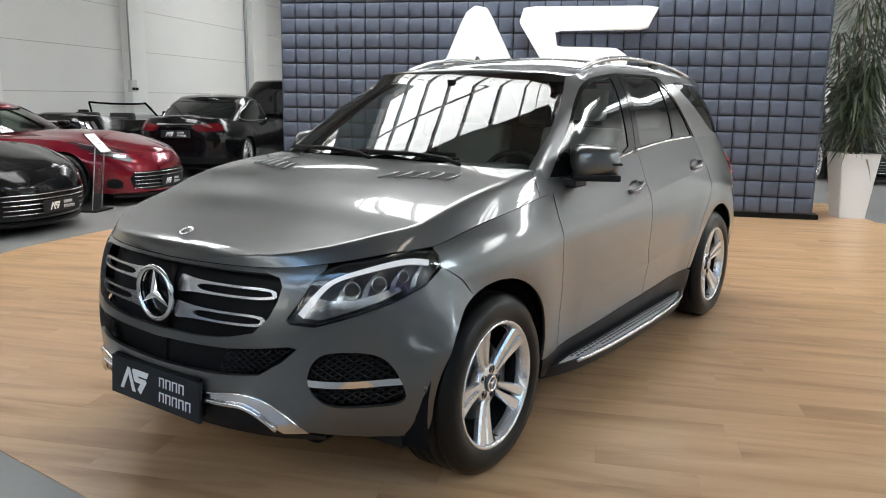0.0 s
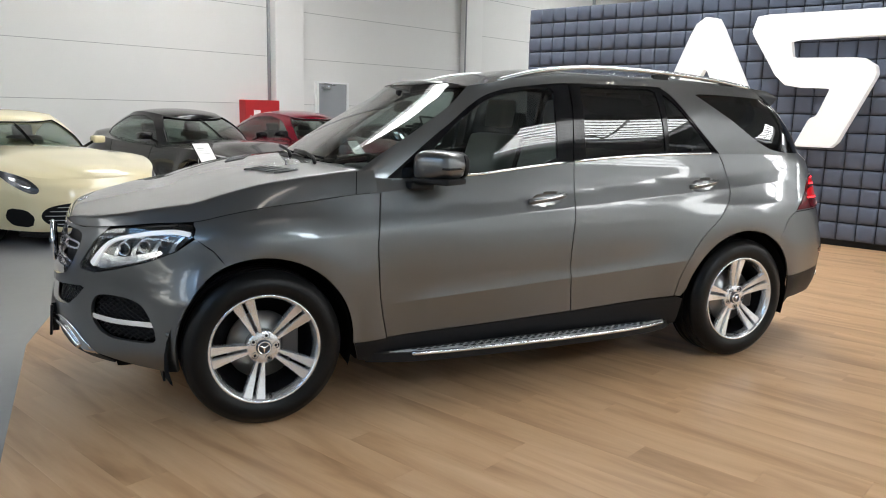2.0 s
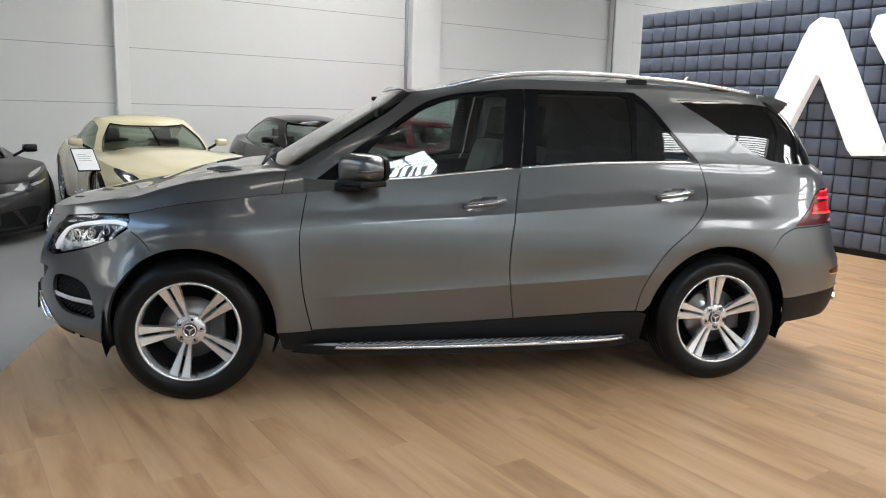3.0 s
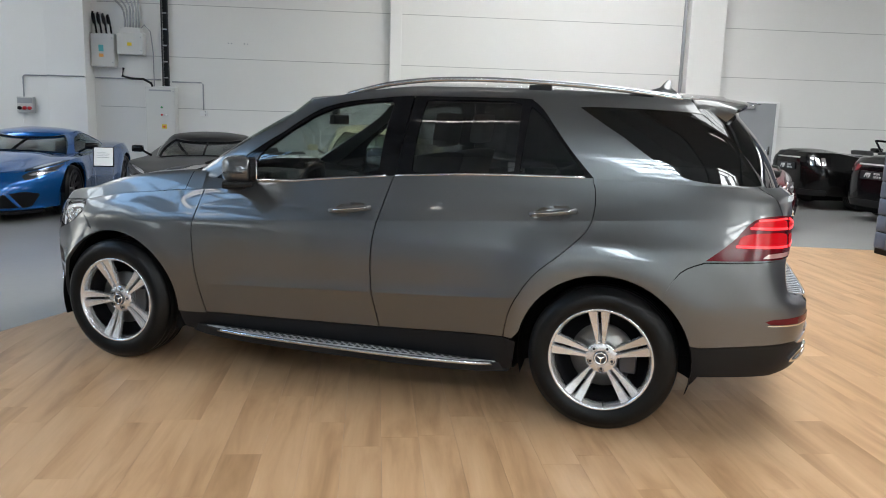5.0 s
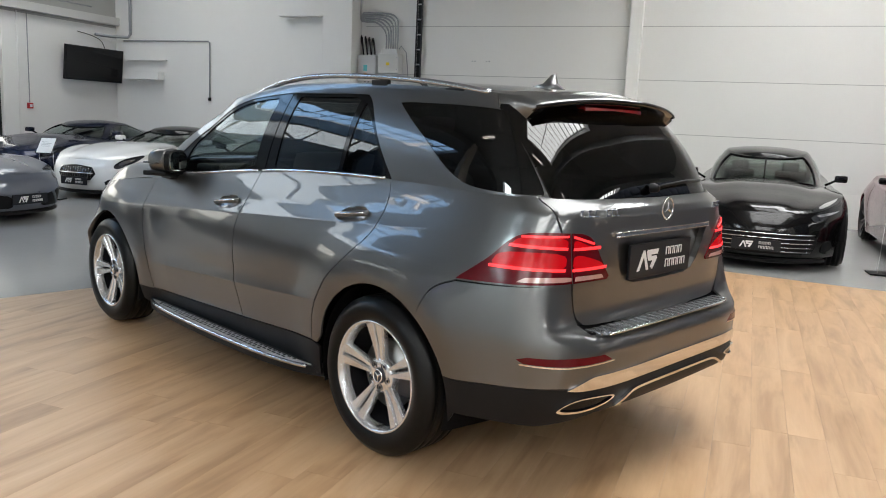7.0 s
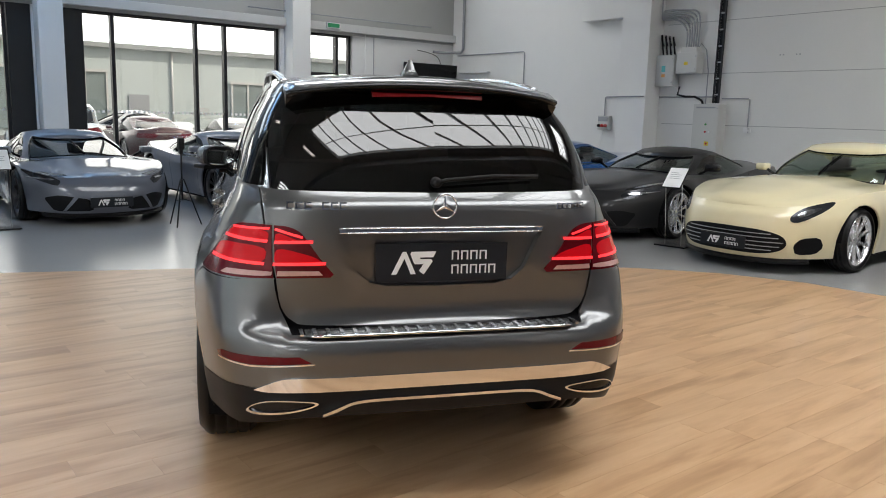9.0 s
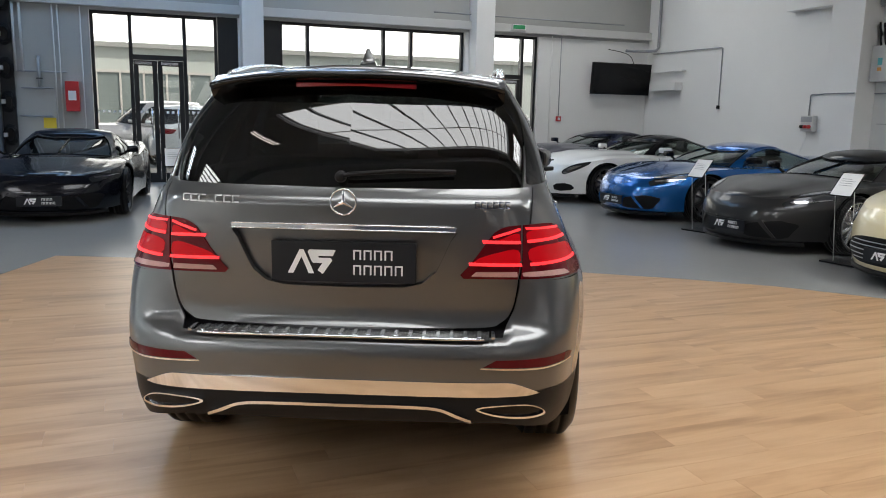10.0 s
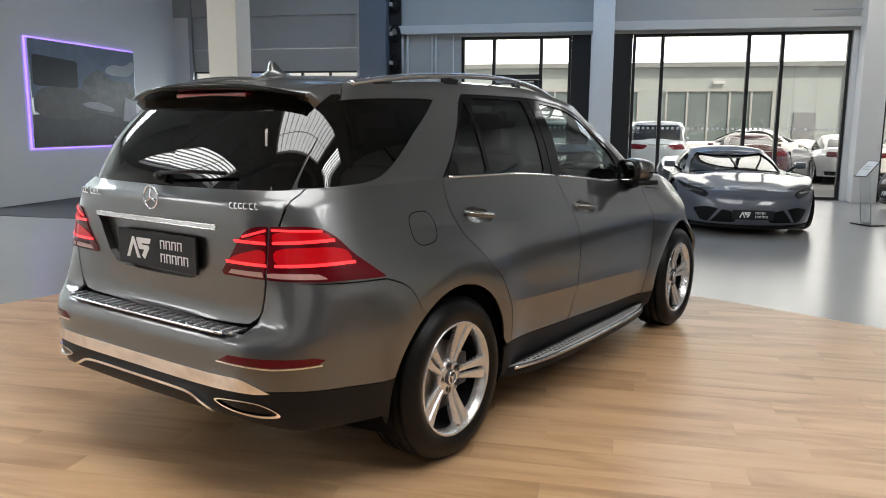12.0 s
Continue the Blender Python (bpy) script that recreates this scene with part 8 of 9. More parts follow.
for i in range(4):
    u = 5.12 + 0.09 * i
    tube("cable", spline([(u, WV + 0.10, 2.832), (u + 0.01, WV + 0.13, 3.0), (u + 0.04, WV + 0.13, 3.16 + 0.02 * i), (u + 0.075, WV + 0.08, 3.14), (u + 0.07, WV + 0.02, 3.02)], 5), 0.018, M_BLACK, loops, sides=7)
ladder = thing("cable_ladder", "black vertical cable ladder on the wall", "cable ladder", m=RM)
for u in (4.09, 4.20):
    box("rail", u, u + 0.02, WV + 0.03, WV + 0.075, 1.90, CEIL - 0.02, M_BLACKFRAME, ladder)
for i in range(15):
    box("rung", 4.11, 4.20, WV + 0.04, WV + 0.06, 2.05 + 0.3 * i, 2.075 + 0.3 * i, M_STEEL, ladder)
box("cables", 4.118, 4.195, WV + 0.004, WV + 0.034, 1.9, CEIL - 0.02, M_BLACK, ladder, "flat run of black cables")


def conduit(pts, label="thin grey wall conduit", r=0.013, material=M_GREYPAINT, bends=True, name="conduit"):
    o = tube(name, pts, r, material, sides=8)
    o.matrix_world = RM
    return tagged(o, label, "conduit")


conduit([(4.9, WV + 0.18, 2.215), (4.92, WV + 0.2, 2.06), (4.75, WV + 0.2, 2.02), (4.55, WV + 0.16, 2.02), (4.42, WV + 0.12, 1.95), (4.4, WV + 0.1, 1.885)], "black flexible cable into the tall cabinet", 0.022, M_BLACK)
conduit([(6.72, V0 + 0.22, 1.62), (6.72, V0 + 0.22, 1.99), (6.69, V0 + 0.22, 2.02), (6.24, V0 + 0.22, 2.02)], "grey conduit turning down to a socket box")
conduit([(6.185, V0 + 0.47, 2.02), (5.52, V0 + 0.47, 2.02)], "grey conduit across the wide column")
conduit([(5.48, WV + 0.02, 2.02), (4.26, WV + 0.02, 2.02)], "grey conduit along the panel wall")
conduit([(4.05, WV + 0.02, 1.99), (3.50, WV + 0.02, 1.99), (3.47, WV + 0.02, 1.96), (3.47, WV + 0.02, 1.47)], "grey conduit turning down to a small socket")
conduit([(4.56, WV + 0.12, 2.96), (4.50, WV + 0.16, 3.02), (4.40, WV + 0.12, 2.9), (4.38, WV + 0.04, 2.5), (4.38, WV + 0.04, 1.89)], "thin grey flexible cable beside the boxes", 0.01)
conduit([(11.8, V0 + 0.22, 3.08), (9.31, V0 + 0.22, 3.08), (9.28, V0 + 0.22, 3.05), (9.28, V0 + 0.22, 1.82)], "grey conduit hanging down the plastered wall")
conduit([(6.72, V0 + 0.22, 1.32), (6.77, V0 + 0.23, 1.1), (6.87, V0 + 0.22, 0.9)], "thin white cable under the socket box", 0.006, M_WHITE)
conduit([(11.55, V0 + 0.26, 6.0), (11.55, V0 + 0.26, 3.22), (11.6, V0 + 0.28, 3.15), (11.97, V0 + 0.45, 3.15), (11.98, V0 + 0.9, 3.15)], "thick dark grey pipe bending round the corner", 0.035)
conduit([(11.97, V0 + 1.0, 3.75), (11.97, V0 + 6.0, 3.75)], "long thin grey conduit above the glazing", 0.014)
conduit([(-6.16, V0 + 0.03, 0.0), (-6.16, V0 + 0.03, 6.3)], "slim grey downpipe beside the column", 0.03)
socket = enclosure("socket_box", 6.52, 6.82, 1.32, 1.62, 0.10, "grey wall socket box with red sockets", V0 + 0.204, M_LIGHTGREY, "socket box")
box("clear_cover", 6.54, 6.80, V0 + 0.316, V0 + 0.326, 1.50, 1.60, M_GREYPAINT, socket)
for u in (6.58, 6.67, 6.76):
    k = lathe("socket_cap", [(0.032, 0.0), (0.032, 0.05), (0.0, 0.055)], M_RED if u < 6.7 else M_BLACK, socket, "round industrial socket cap", steps=14)
    k.matrix_local = Matrix.Translation((u, V0 + 0.316, 1.41))
enclosure("wall_socket", 3.40, 3.54, 1.36, 1.46, 0.05, "small white wall socket", WV, M_WHITE, "socket")
k = enclosure("pull_switch", 9.25, 9.31, 1.74, 1.82, 0.05, "small black hanging switch", V0 + 0.204, M_BLACK, "switch")
for u in (2.62, 2.68, 2.92, 2.98):
    b = lathe("bolt", [(0.012, 0.0), (0.012, 0.01), (0.0, 0.014)], M_GREYPAINT, steps=10)
    b.matrix_world = RM @ Matrix.Translation((u, WV, 2.75))
    tagged(b, "small grey bolt head in the panel", "bolt", "bolts in the panels")
shelf = thing("wall_shelf", "small white shelf with boxed duct on the wall", "shelf", m=RM)
box("board", 10.6, 11.6, V0 + 0.204, V0 + 0.42, 2.18, 2.36, M_PLASTER, shelf, bevel=0.006)
box("ledge", 10.5, 11.65, V0 + 0.204, V0 + 0.32, 2.62, 2.65, M_PLASTER, shelf, bevel=0.003)

hyd = thing("hydrant_cabinet", "red wall hydrant cabinet with a yellow sticker", "hydrant cabinet", m=RM)
box("case", -6.14, -5.31, WV, WV + 0.22, 0.9, 1.56, M_RED, hyd, bevel=0.01)
box("door", -6.11, -5.34, WV + 0.22, WV + 0.232, 0.93, 1.53, M_RED, hyd, bevel=0.004)
box("sticker", -5.66, -5.50, WV + 0.233, WV + 0.235, 1.20, 1.36, M_WHITE, hyd, "white square sticker")
box("handle", -5.44, -5.40, WV + 0.233, WV + 0.25, 1.15, 1.25, M_STEEL, hyd)

door = thing("door_1", "closed grey steel side door with a door closer", "door", kind="structure", m=RM)
box("leaf", -8.10, -7.30, WV + 0.02, WV + 0.065, 0.01, 1.96, M_GREYPAINT, door, bevel=0.003)
for a, b, c, d in ((-8.16, -8.10, 0, 2.0), (-7.30, -7.24, 0, 2.0), (-8.10, -7.30, 1.965, 2.0)):
    box("frame", a, b, WV, WV + 0.085, c, d, M_WHITE, door)
box("closer", -7.62, -7.38, WV + 0.066, WV + 0.11, 1.84, 1.90, M_SATIN, door, "silver door closer")
tube("closer_arm", [(-7.5, WV + 0.11, 1.90), (-7.72, WV + 0.14, 1.93), (-7.45, WV + 0.09, 1.97)], 0.008, M_SATIN, door, sides=6)
tube("handle", [(-8.02, WV + 0.066, 1.0), (-8.02, WV + 0.115, 1.0), (-7.90, WV + 0.115, 1.0)], 0.01, M_SATIN, door, "steel lever handle")
box("handle_plate", -8.04, -8.0, WV + 0.065, WV + 0.07, 0.90, 1.08, M_SATIN, door)

# ---- fixtures on the glass front wall ----
tv = thing("television", "black flat television tilted on a wall arm, switched off", "television", m=RM @ pose(U1 - 0.22, -9.50, 2.45, 0, -5, 0))
box("screen_body", -0.03, 0.03, -0.84, 0.84, -0.38, 0.38, M_BLACK, tv, bevel=0.008)
box("screen", -0.034, -0.0305, -0.82, 0.82, -0.355, 0.36, M_GLOSSBLACK, tv, "dark glossy screen")
tube("arm", [(0.03, 0, 0.05), (0.20, 0, 0.2)], 0.025, M_BLACK, tv, sides=8)
cable = tube("cable", spline([(U1 - 0.16, -9.9, 2.8), (U1 - 0.14, -9.8, 3.0), (U1 - 0.08, -9.6, 3.1), (U1 - 0.05, -9.2, 3.16)], 5), 0.008, M_BLACK)
cable.matrix_world = RM
tagged(cable, "black cable looping above the television", "cable")
call = thing("call_point", "small red fire alarm call point", "alarm", m=RM)
box("case", U1 - 0.055, U1 - 0.004, -7.96, -7.84, 1.39, 1.51, M_RED, call, bevel=0.006)
box("face", U1 - 0.06, U1 - 0.056, -7.93, -7.87, 1.42, 1.48, M_WHITE, call, "white press plate")
conduit([(U1 - 0.02, -7.9, 1.515), (U1 - 0.02, -7.9, 3.4)], "thin pipe above the alarm call point", 0.01)
conduit([(U1 - 0.02, -7.65, 0.0), (U1 - 0.02, -7.65, 3.4)], "thin white pipe beside the glazing", 0.012, M_PLASTER)
ex = thing("exit_sign", "small emergency exit lamp over the side door", "exit sign", m=RM)
box("case", U1 - 0.19, U1 - 0.125, -6.85, -6.50, 3.47, 3.59, M_WHITE, ex, bevel=0.006)
box("panel", U1 - 0.194, U1 - 0.1905, -6.83, -6.52, 3.485, 3.575, surf("exit_green", (0.02, 0.32, 0.12), 0.4), ex, "green panel")
ext = thing("extinguisher_cabinet", "red extinguisher cabinet on the front wall", "extinguisher cabinet", m=RM)
box("case", U1 - 0.19, U1 - 0.004, 2.70, 2.94, 1.41, 1.98, M_RED, ext, bevel=0.01)
box("label", U1 - 0.193, U1 - 0.1905, 2.75, 2.89, 1.62, 1.80, M_WHITE, ext, "white pictogram plate")
for v, z0 in ((3.77, 2.15), (3.65, 2.15), (3.10, 0.0), (3.01, 0.0), (2.62, 0.0)):
    conduit([(U1 - 0.06, v, z0), (U1 - 0.06, v, 3.40)], "light grey pipe rising beside the gate column", 0.024 if z0 else 0.014, M_LIGHTGREY)
for v0, v1, z in ((2.9, 3.75, 2.15), (3.15, 3.7, 1.84), (3.2, 3.75, 1.31), (2.5, 3.9, 3.51)):
    conduit([(U1 - 0.05, v0, z), (U1 - 0.05, v1, z)], "grey pipe running across the front wall", 0.016)
valve = thing("heating_valve", "grey pipe valve with a long upright body", "valve", m=RM)
tube("stem", [(U1 - 0.08, 3.38, 1.86), (U1 - 0.08, 3.38, 2.44)], 0.03, M_GREYPAINT, valve, sides=10)
tube("wheel", [(U1 - 0.08 + 0.05 * math.cos(a), 3.38 + 0.05 * math.sin(a), 2.02) for a in (k * math.pi / 8 for k in range(16))], 0.009, M_BLACK, valve, sides=6, closed=True)
box("notice", U1 - 0.03, U1 - 0.004, 3.14, 3.36, 1.08, 1.28, M_YELLOW, tagged(thing("wall_notice", "faded yellow notice plate on the front wall", "notice", m=RM)), "yellow plate")
gear = thing("hose_rack", "tall black board with coiled black hoses", "hose rack", m=RM)
box("board", U1 - 0.10, U1 - 0.02, 3.80, 4.04, 0.4, 5.6, M_BLACKFRAME, gear, "black mounting board", bevel=0.005)
for i in range(7):
    zc = 0.95 + 0.62 * i
    for k in range(3):
        r = 0.15 - 0.022 * k
        tube("hose", [(U1 - 0.13 - 0.03 * k, 3.92 + r * 0.75 * math.cos(q), zc + r * 1.25 * math.sin(q)) for q in (j * math.pi / 10 for j in range(20))], 0.02, M_BLACK, gear, sides=6, closed=True)
    box("clip", U1 - 0.22, U1 - 0.101, 3.97, 4.03, zc - 0.04, zc + 0.04, M_LIGHTGREY, gear, "pale clip")


# ---- picture with a violet lit edge, and the heater beside it ----
def on_left_wall():
    """Plates drawn in (u, z) that stand out from the wall facing -v."""
    return Matrix(((1, 0, 0, 0), (0, 0, -1, V1), (0, 1, 0, 0), (0, 0, 0, 1)))


OLW = on_left_wall()
pic = thing("picture", "large grey landscape picture with a violet lit rim", "picture", m=RM)
prism("light_rim", [(7.15, 0.97), (10.33, 0.97), (10.33, 2.98), (7.15, 2.98)], 0.012, 0.03, surf("violet_light", (0.3, 0.2, 0.9), 0.5, emit=(0.30, 0.20, 1.0), glow=2.2), pic, "violet glowing rim", OLW)
prism("frame", [(7.18, 1.0), (10.30, 1.0), (10.30, 2.95), (7.18, 2.95)], 0.03, 0.075, M_SATIN, pic, "slim silver frame", OLW, bevel=0.004)


def print_tone(name, base, var, scale):
    return surf(name, base, 0.4, var=var, scale=scale, grain=var * 0.6, gscale=scale * 5)


T_SKY = print_tone("print_sky", (0.16, 0.20, 0.27), 0.35, 1.2)
T_CLOUD = print_tone("print_cloud", (0.42, 0.43, 0.45), 0.25, 3.0)
T_ROCK = print_tone("print_trees", (0.17, 0.17, 0.17), 0.7, 7.0)
T_ROAD = print_tone("print_road", (0.10, 0.10, 0.105), 0.4, 2.0)
T_DARK = print_tone("print_dark", (0.035, 0.037, 0.045), 0.4, 4.0)
T_MID = print_tone("print_mid", (0.13, 0.12, 0.12), 0.4, 5.0)
T_LIGHT = print_tone("print_light", (0.38, 0.38, 0.40), 0.3, 5.0)
lay = 0.076
for nm, loop, mt in (("sky", [(7.2, 1.9), (10.28, 1.9), (10.28, 2.93), (7.2, 2.93)], T_SKY),
                     ("cloud", rounded([(9.2, 2.45), (9.9, 2.40), (10.27, 2.5), (10.27, 2.8), (9.95, 2.62), (9.5, 2.66)], 2), T_CLOUD),
                     ("treeline", rounded([(8.6, 1.5), (10.27, 1.48), (10.27, 2.28), (9.9, 2.34), (9.5, 2.30), (9.1, 2.55), (8.8, 2.4), (8.5, 2.2)], 2), T_ROCK),
                     ("road", [(7.2, 1.02), (10.28, 1.02), (10.28, 1.50), (9.0, 1.66), (7.2, 1.60)], T_ROAD),
                     ("truck", rounded([(7.25, 1.55), (8.75, 1.50), (9.1, 1.75), (8.5, 2.15), (7.6, 2.12), (7.25, 2.0)], 1), T_MID),
                     ("truck_body", rounded([(7.25, 2.12), (8.45, 2.12), (8.45, 2.62), (7.25, 2.68)], 1, 0.06), T_DARK),
                     ("truck_side", rounded([(8.40, 1.80), (9.40, 1.66), (9.6, 1.74), (8.9, 1.90)], 1), T_LIGHT),
                     ("road_line", [(9.45, 1.16), (10.2, 1.02), (10.27, 1.02), (9.5, 1.19)], T_LIGHT),
                     ("roadside", [(9.8, 1.50), (10.28, 1.47), (10.28, 1.9), (9.9, 2.0)], T_LIGHT)):
    prism(nm, loop, lay, lay + 0.0012, mt, pic, "", OLW)
    lay += 0.0014
colbox = thing("column_socket", "grey socket box with caps on a column", "socket box", m=RM)
box("case", -12.08, -11.86, V0 + 0.254, V0 + 0.35, 1.50, 1.78, M_LIGHTGREY, colbox, bevel=0.006)
for u in (-12.03, -11.91):
    k = lathe("socket_cap", [(0.035, 0.0), (0.035, 0.05), (0.0, 0.055)], M_BLACK, colbox, "round black socket cap", steps=14)
    k.matrix_local = Matrix.Translation((u, V0 + 0.35, 1.57))
conduit([(-11.97, V0 + 0.28, 1.782), (-11.97, V0 + 0.28, 6.4)], "grey conduit down the column face", 0.02)
conduit([(-18.45, V0 + 0.06, 0.1), (-18.45, V0 + 0.06, 6.4)], "grey pipe beside a column", 0.05)
conduit([(-6.01, V0 + 0.06, 0.1), (-6.01, V0 + 0.06, 6.4)], "grey pipe beside a column", 0.035)
heat = thing("wall_heater", "white wall-mounted fan heater", "heater", m=RM)
box("case", 10.9, 11.55, V1 - 0.18, V1 - 0.004, 0.92, 1.56, M_WHITE, heat, bevel=0.02)
for i in range(8):
    box("slat", 10.96, 11.49, V1 - 0.19, V1 - 0.181, 1.0 + 0.03 * i, 1.012 + 0.03 * i, M_LIGHTGREY, heat)


# ---- twin tube lamps under the roof ----
def twin_lamp(u, v, turn):
    d = thing("tube_lamp", "twin white tube lamp hanging under the roof", "ceiling lamp", "tube lamps", m=RM @ pose(u, v, 0, 0, 0, turn))
    box("housing", -0.75, 0.75, -0.10, 0.10, 6.22, 6.27, M_WHITE, d, bevel=0.004)
    for y in (-0.06, 0.06):
        tube("tube", [(-0.72, y, 6.195), (0.72, y, 6.195)], 0.02, M_TUBE, d, "glowing white tube", sides=8)
    for x in (-0.6, 0.6):
        tube("hanger", [(x, 0, 6.27), (x, 0, CEIL - 0.01)], 0.004, M_STEEL, d, sides=5)
    return d


M_TUBE = surf("glowing_tube", (0.9, 0.9, 0.9), 0.4, emit=(1.0, 0.98, 0.95), glow=9.0)
for u in (-15.6, -9.4, -3.3, 2.9, 9.0):
    twin_lamp(u, 3.9, 0)

# ---- row of white squares on the panes ----
bm = bmesh.new()
for a, b in ((-5.30, -1.27), (-7.2, -6.05), (0.16, 2.38)):
    v = a
    while v < b:
        add_box(bm, U1 + 0.114, U1 + 0.1185, v, v + 0.05, 1.40, 1.45)
        v += 0.10
band = hall(finish(bm, "pane_dots", M_WHITE, smooth=False))
tagged(band, "row of small white square stickers on the glass", "stickers", "", "stuff")

# ---- the yard outside ----
M_FACADE = surf("grey_green_facade", (0.50, 0.56, 0.55), 0.6, var=0.06, scale=0.5)
M_FARGLASS = surf("far_window_glass", (0.22, 0.27, 0.27), 0.08, var=0.3, scale=0.6)
house = thing("warehouse", "long low grey-green warehouse across the yard", "building", m=RM)
box("wall", 40, 52, -60, 45, -0.06, 4.6, M_FACADE, house)
box("roof", 39.7, 52.3, -60.3, 45.3, 4.6, 4.85, surf("roof_edge", (0.36, 0.38, 0.38), 0.5, var=0.05), house, "light metal roof edge")
for v0, v1, z0, z1 in ((-2, 9.5, 0.3, 3.3), (-9, -3.5, 0.3, 3.3), (14, 20, 0.5, 3.2), (-20, -16, 1.0, 3.0), (-30, -26, 1.0, 3.0)):
    w = box("window", 39.94, 39.99, v0, v1, z0, z1, M_FARGLASS, house, "glazed bay")
    n = max(2, round((v1 - v0) / 1.1))
    for i in range(n + 1):
        v = v0 + (v1 - v0) * i / n
        box("bar", 39.88, 39.939, v - 0.05, v + 0.05, z0, z1, M_LIGHTGREY, w)
    box("lintel", 39.86, 39.939, v0 - 0.1, v1 + 0.1, z1 + 0.004, z1 + 0.15, M_LIGHTGREY, w)
for v in (-12.5, -23, 11.5):
    tube("downpipe", [(39.93, v, 0), (39.93, v, 4.6)], 0.06, M_LIGHTGREY, house, sides=8)
box("door", 39.93, 39.99, -11.2, -10.1, 0.0, 2.2, M_GREYPAINT, house, "grey steel door")
box("wall_lamp", 39.8, 39.99, -6.5, -5.9, 3.7, 3.85, M_WHITE, house)
white_hall = thing("white_hall", "tall white industrial hall behind the loading gate", "building", m=RM)
box("wall", 27, 38, 9.5, 48, -0.06, 8.5, M_PLASTER, white_hall)
box("roof", 26.8, 38.2, 9.3, 48.2, 8.5, 8.8, M_LIGHTGREY, white_hall, "grey roof edge")
for v in (13.0, 18.5, 24.0, 29.5):
    box("gate", 26.93, 26.99, v, v + 2.8, -0.06, 3.6, surf("blue_gate", (0.20, 0.28, 0.50), 0.5, var=0.05, scale=1), white_hall, "blue sectional gate")
sky_bm = bmesh.new()
vs = [sky_bm.verts.new((95, v, z)) for v, z in ((-260, -2), (260, -2), (260, 90), (-260, 90))]
sky_bm.faces.new(vs[::-1])
backdrop = hall(finish(sky_bm, "backdrop", surf("bright_hazy_sky", (0.8, 0.8, 0.8), 1.0, var=0.0, emit=(0.93, 0.97, 1.0), glow=2.3), smooth=False))
tagged(backdrop, "bright white hazy sky", "sky", "", "structure")


def yard_car(label, spec, colour, u, v, heading, **kw):
    c = low_car(label, spec, colour, u, v, heading, "cars in the yard", plated=False, detail=0, **kw)
    c.matrix_world = Matrix.Translation((0, 0, -0.06)) @ c.matrix_world
    return c


P_WHITE = paint("yard_white_paint", (0.72, 0.73, 0.73), 0.0, 0.35, 0.0)
P_BLUEGREY = paint("yard_blue_grey_paint", (0.45, 0.52, 0.58), 0.2, 0.35, 0.02)
P_WINE = paint("yard_wine_paint", (0.07, 0.03, 0.035), 0.1, 0.4, 0.02)
P_NIGHT = paint("yard_dark_blue_paint", (0.02, 0.035, 0.07), 0.3, 0.3, 0.05)
yard_car("pale blue-grey sport utility vehicle parked outside", SUVS, P_BLUEGREY, 16.6, -2.0, -90, rear_lamps=True, name="yard_suv", lamp="wedge")
yard_car("white saloon parked sideways in the yard", SEDAN, P_WHITE, 23.5, -2.3, 0, lamp="wedge", name="saloon")
yard_car("wine-red car with a dark soft top outside", GT, P_WINE, 17.6, -4.7, -90, rear_lamps=True, lamp="wedge")
yard_car("white coupe parked in the yard", GT, P_WHITE, 17.2, -7.2, -90, rear_lamps=True, lamp="wedge")
yard_car("dark blue sport utility vehicle parked outside", SUVS, P_NIGHT, 17.4, -9.6, -90, rear_lamps=True, name="yard_suv", lamp="wedge")
yard_car("blue-grey sport utility vehicle outside the entrance", SUVS, P_BLUEGREY, 16.8, 0.5, -90, rear_lamps=True, name="yard_suv", lamp="wedge")
yard_car("silver estate parked sideways behind the entrance", dict(SUVS, H=1.8), paint("yard_silver_paint", (0.38, 0.40, 0.42), 0.4, 0.3, 0.03), 22.0, 4.0, 0, name="yard_suv", lamp="wedge")


# ---- wooden show floor: the planks run along v ----
def clip(poly, axis, val, keep):
    """Cut a convex or simple outline with a line parallel to an axis."""
    out = []
    for a, b in zip(poly, poly[1:] + poly[:1]):
        ia, ib = (a[axis] - val) * keep >= 0, (b[axis] - val) * keep >= 0
        if ia:
            out.append(a)
        if ia != ib:
            t = (val - a[axis]) / (b[axis] - a[axis])
            out.append((a[0] + (b[0] - a[0]) * t, a[1] + (b[1] - a[1]) * t))
    return out


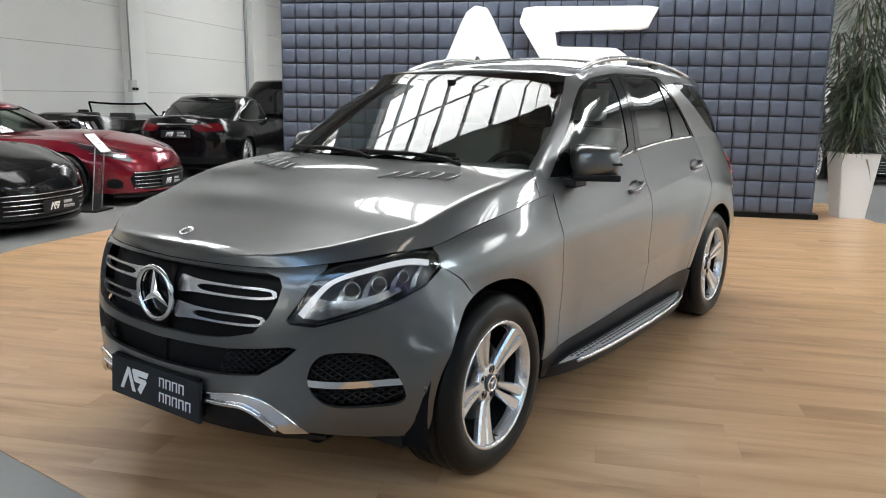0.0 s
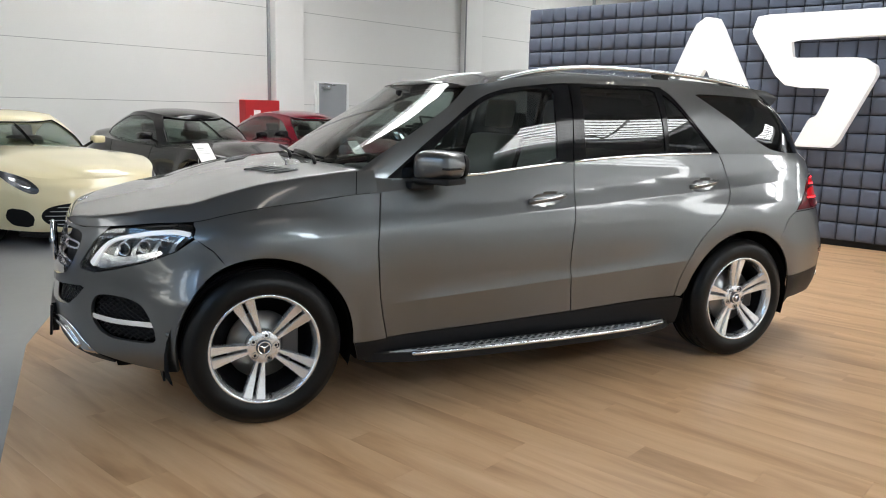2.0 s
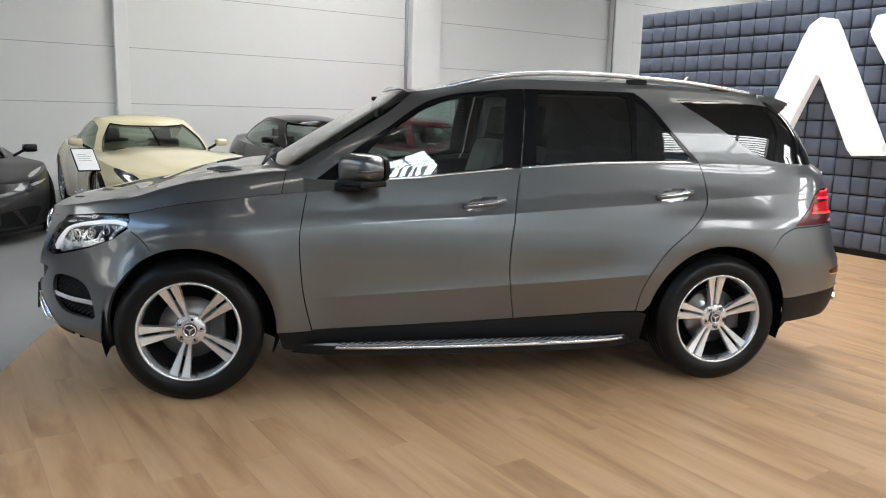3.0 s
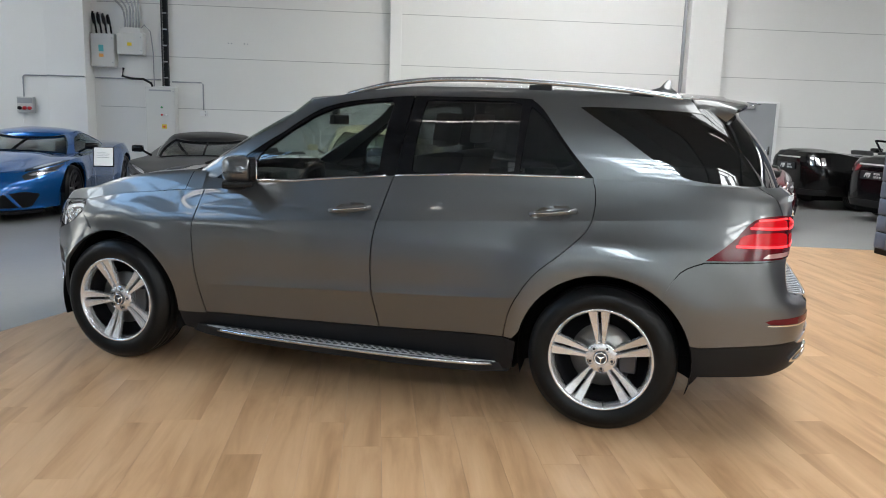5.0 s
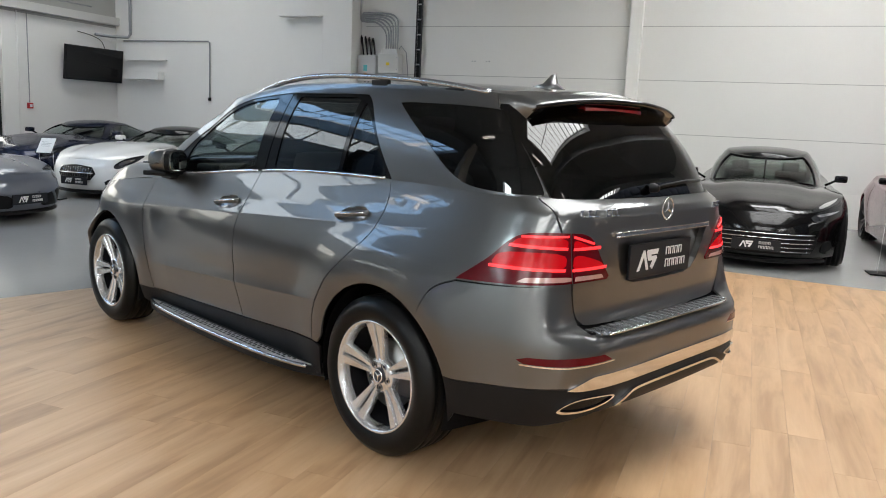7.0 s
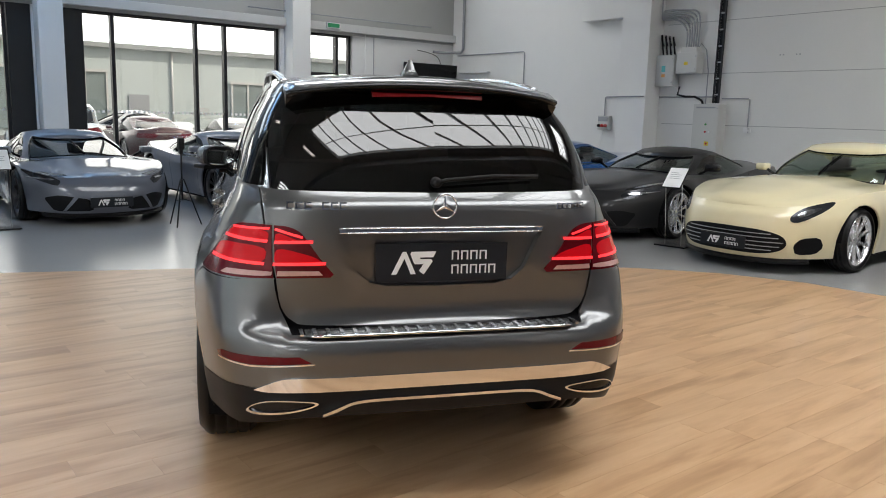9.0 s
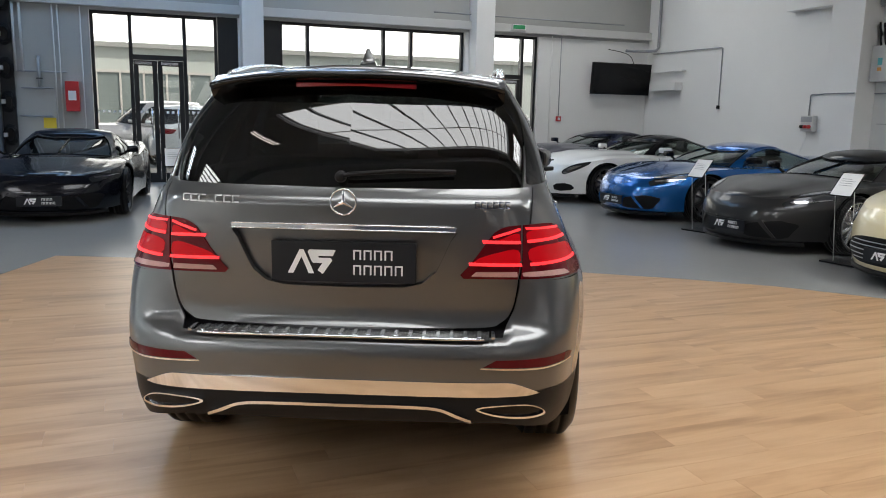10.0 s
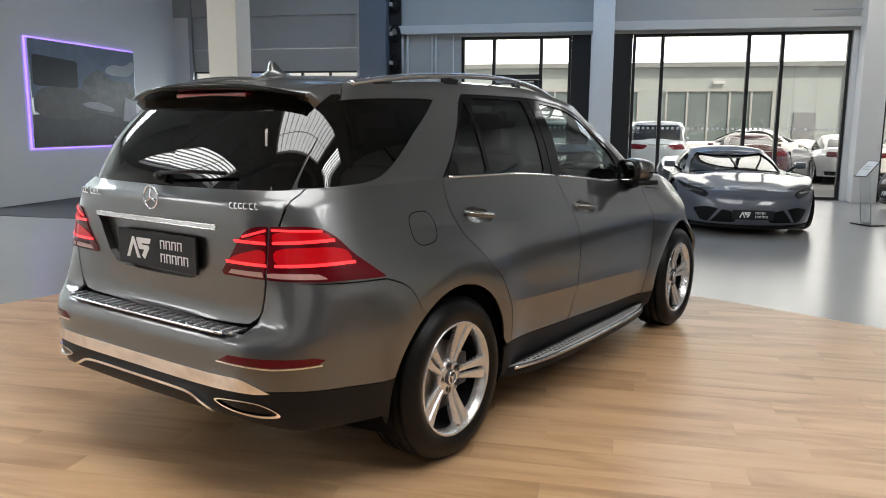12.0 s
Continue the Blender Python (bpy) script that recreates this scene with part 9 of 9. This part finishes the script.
def wood_material():
    m = bpy.data.materials.new("oak_vinyl_plank")
    m.use_nodes = True
    n = m.node_tree
    b = n.nodes["Principled BSDF"]
    b.inputs["Roughness"].default_value = 0.33
    b.inputs["Specular IOR Level"].default_value = 0.45
    co = n.nodes.new("ShaderNodeTexCoord")
    info = n.nodes.new("ShaderNodeObjectInfo")
    off = n.nodes.new("ShaderNodeVectorMath")
    off.operation = "MULTIPLY_ADD"
    geo = n.nodes.new("ShaderNodeNewGeometry")
    both = n.nodes.new("ShaderNodeMath")
    n.links.new(info.outputs["Random"], both.inputs[0]), n.links.new(geo.outputs["Random Per Island"], both.inputs[1])
    wrap = n.nodes.new("ShaderNodeMath")
    wrap.operation = "FRACT"
    n.links.new(both.outputs[0], wrap.inputs[0])
    n.links.new(wrap.outputs[0], off.inputs[0])
    off.inputs[1].default_value = (7.0, 13.0, 0)
    n.links.new(co.outputs["Object"], off.inputs[2])
    mp = n.nodes.new("ShaderNodeMapping")
    mp.inputs["Scale"].default_value = (6.5, 0.9, 1)
    n.links.new(off.outputs[0], mp.inputs["Vector"])
    big = tex(n, "Noise", Scale=1.0, Detail=4.0, Roughness=0.55, Distortion=0.5)
    mp2 = n.nodes.new("ShaderNodeMapping")
    mp2.inputs["Scale"].default_value = (90.0, 3.0, 1)
    n.links.new(off.outputs[0], mp2.inputs["Vector"])
    fine = tex(n, "Noise", Scale=1.0, Detail=5.0, Roughness=0.7)
    n.links.new(mp.outputs[0], big.inputs["Vector"]), n.links.new(mp2.outputs[0], fine.inputs["Vector"])
    ramp = n.nodes.new("ShaderNodeValToRGB")
    el = ramp.color_ramp.elements
    el[0].position, el[0].color = 0.30, (0.345, 0.215, 0.128, 1)
    el[1].position, el[1].color = 0.70, (0.60, 0.415, 0.275, 1)
    e = ramp.color_ramp.elements.new(0.5)
    e.color = (0.515, 0.339, 0.216, 1)
    n.links.new(big.outputs["Fac"], ramp.inputs["Fac"])
    hsv = n.nodes.new("ShaderNodeHueSaturation")
    hsv.inputs["Saturation"].default_value = 1.15
    r = n.nodes.new("ShaderNodeMapRange")
    r.inputs["To Min"].default_value, r.inputs["To Max"].default_value = 0.965, 1.035
    n.links.new(wrap.outputs[0], r.inputs["Value"])
    r2 = n.nodes.new("ShaderNodeMapRange")
    r2.inputs["To Min"].default_value, r2.inputs["To Max"].default_value = 0.93, 1.07
    n.links.new(fine.outputs["Fac"], r2.inputs["Value"])
    mul = n.nodes.new("ShaderNodeMath")
    mul.operation = "MULTIPLY"
    n.links.new(r.outputs[0], mul.inputs[0]), n.links.new(r2.outputs[0], mul.inputs[1])
    n.links.new(mul.outputs[0], hsv.inputs["Value"]), n.links.new(ramp.outputs[0], hsv.inputs["Color"])
    n.links.new(hsv.outputs[0], b.inputs["Base Color"])
    bp = n.nodes.new("ShaderNodeBump")
    bp.inputs["Strength"].default_value, bp.inputs["Distance"].default_value = 0.08, 0.003
    n.links.new(fine.outputs["Fac"], bp.inputs["Height"]), n.links.new(bp.outputs[0], b.inputs["Normal"])
    return m


M_WOOD = wood_material()
wood_floor = thing("wooden_floor", "light oak vinyl plank show floor with a curved edge", "floor", kind="structure", m=RM)
turn_back = RM.inverted()
edge_uv = spline([tuple((turn_back @ Vector((x, y, 0)))[:2]) for x, y in WOOD_EDGE] + [tuple((turn_back @ Vector((*WOOD_EDGE[0], 0)))[:2])], 1)[:-1]
PW, PL, GAP = 0.18, 1.21, 0.0004
rng = random.Random(5)
rest = bmesh.new()
u_min, u_max = min(p[0] for p in edge_uv), max(p[0] for p in edge_uv)
singles = 0
i = 0
u = -8.0
while u < u_max:
    shift = rng.uniform(0, PL)
    v = -8.0 - shift
    while v < 6.0:
        poly = list(edge_uv)
        for axis, val, keep in ((0, u + GAP, 1), (0, u + PW - GAP, -1), (1, v + GAP, 1), (1, v + PL - GAP, -1)):
            poly = clip(poly, axis, val, keep) if len(poly) > 2 else []
        if len(poly) > 2:
            cu, cv = u + PW / 2, v + PL / 2
            near = -3.2 < cu < 1.4 and -3.6 < cv < 3.9 and singles < 300
            if near:
                bm = bmesh.new()
                add_prism(bm, [(a - cu, b - cv) for a, b in poly], -0.004, 0.0, None)
                ob = finish(bm, "plank", M_WOOD, wood_floor, smooth=False)
                ob.location = (cu, cv, 0)
                singles += 1
            else:
                add_prism(rest, poly, -0.004, 0.0, None)
        v += PL
    u += PW
bmesh.ops.recalc_face_normals(rest, faces=rest.faces)
tagged(finish(rest, "planks", M_WOOD, wood_floor, smooth=False), "farther oak vinyl planks", kind="stuff")
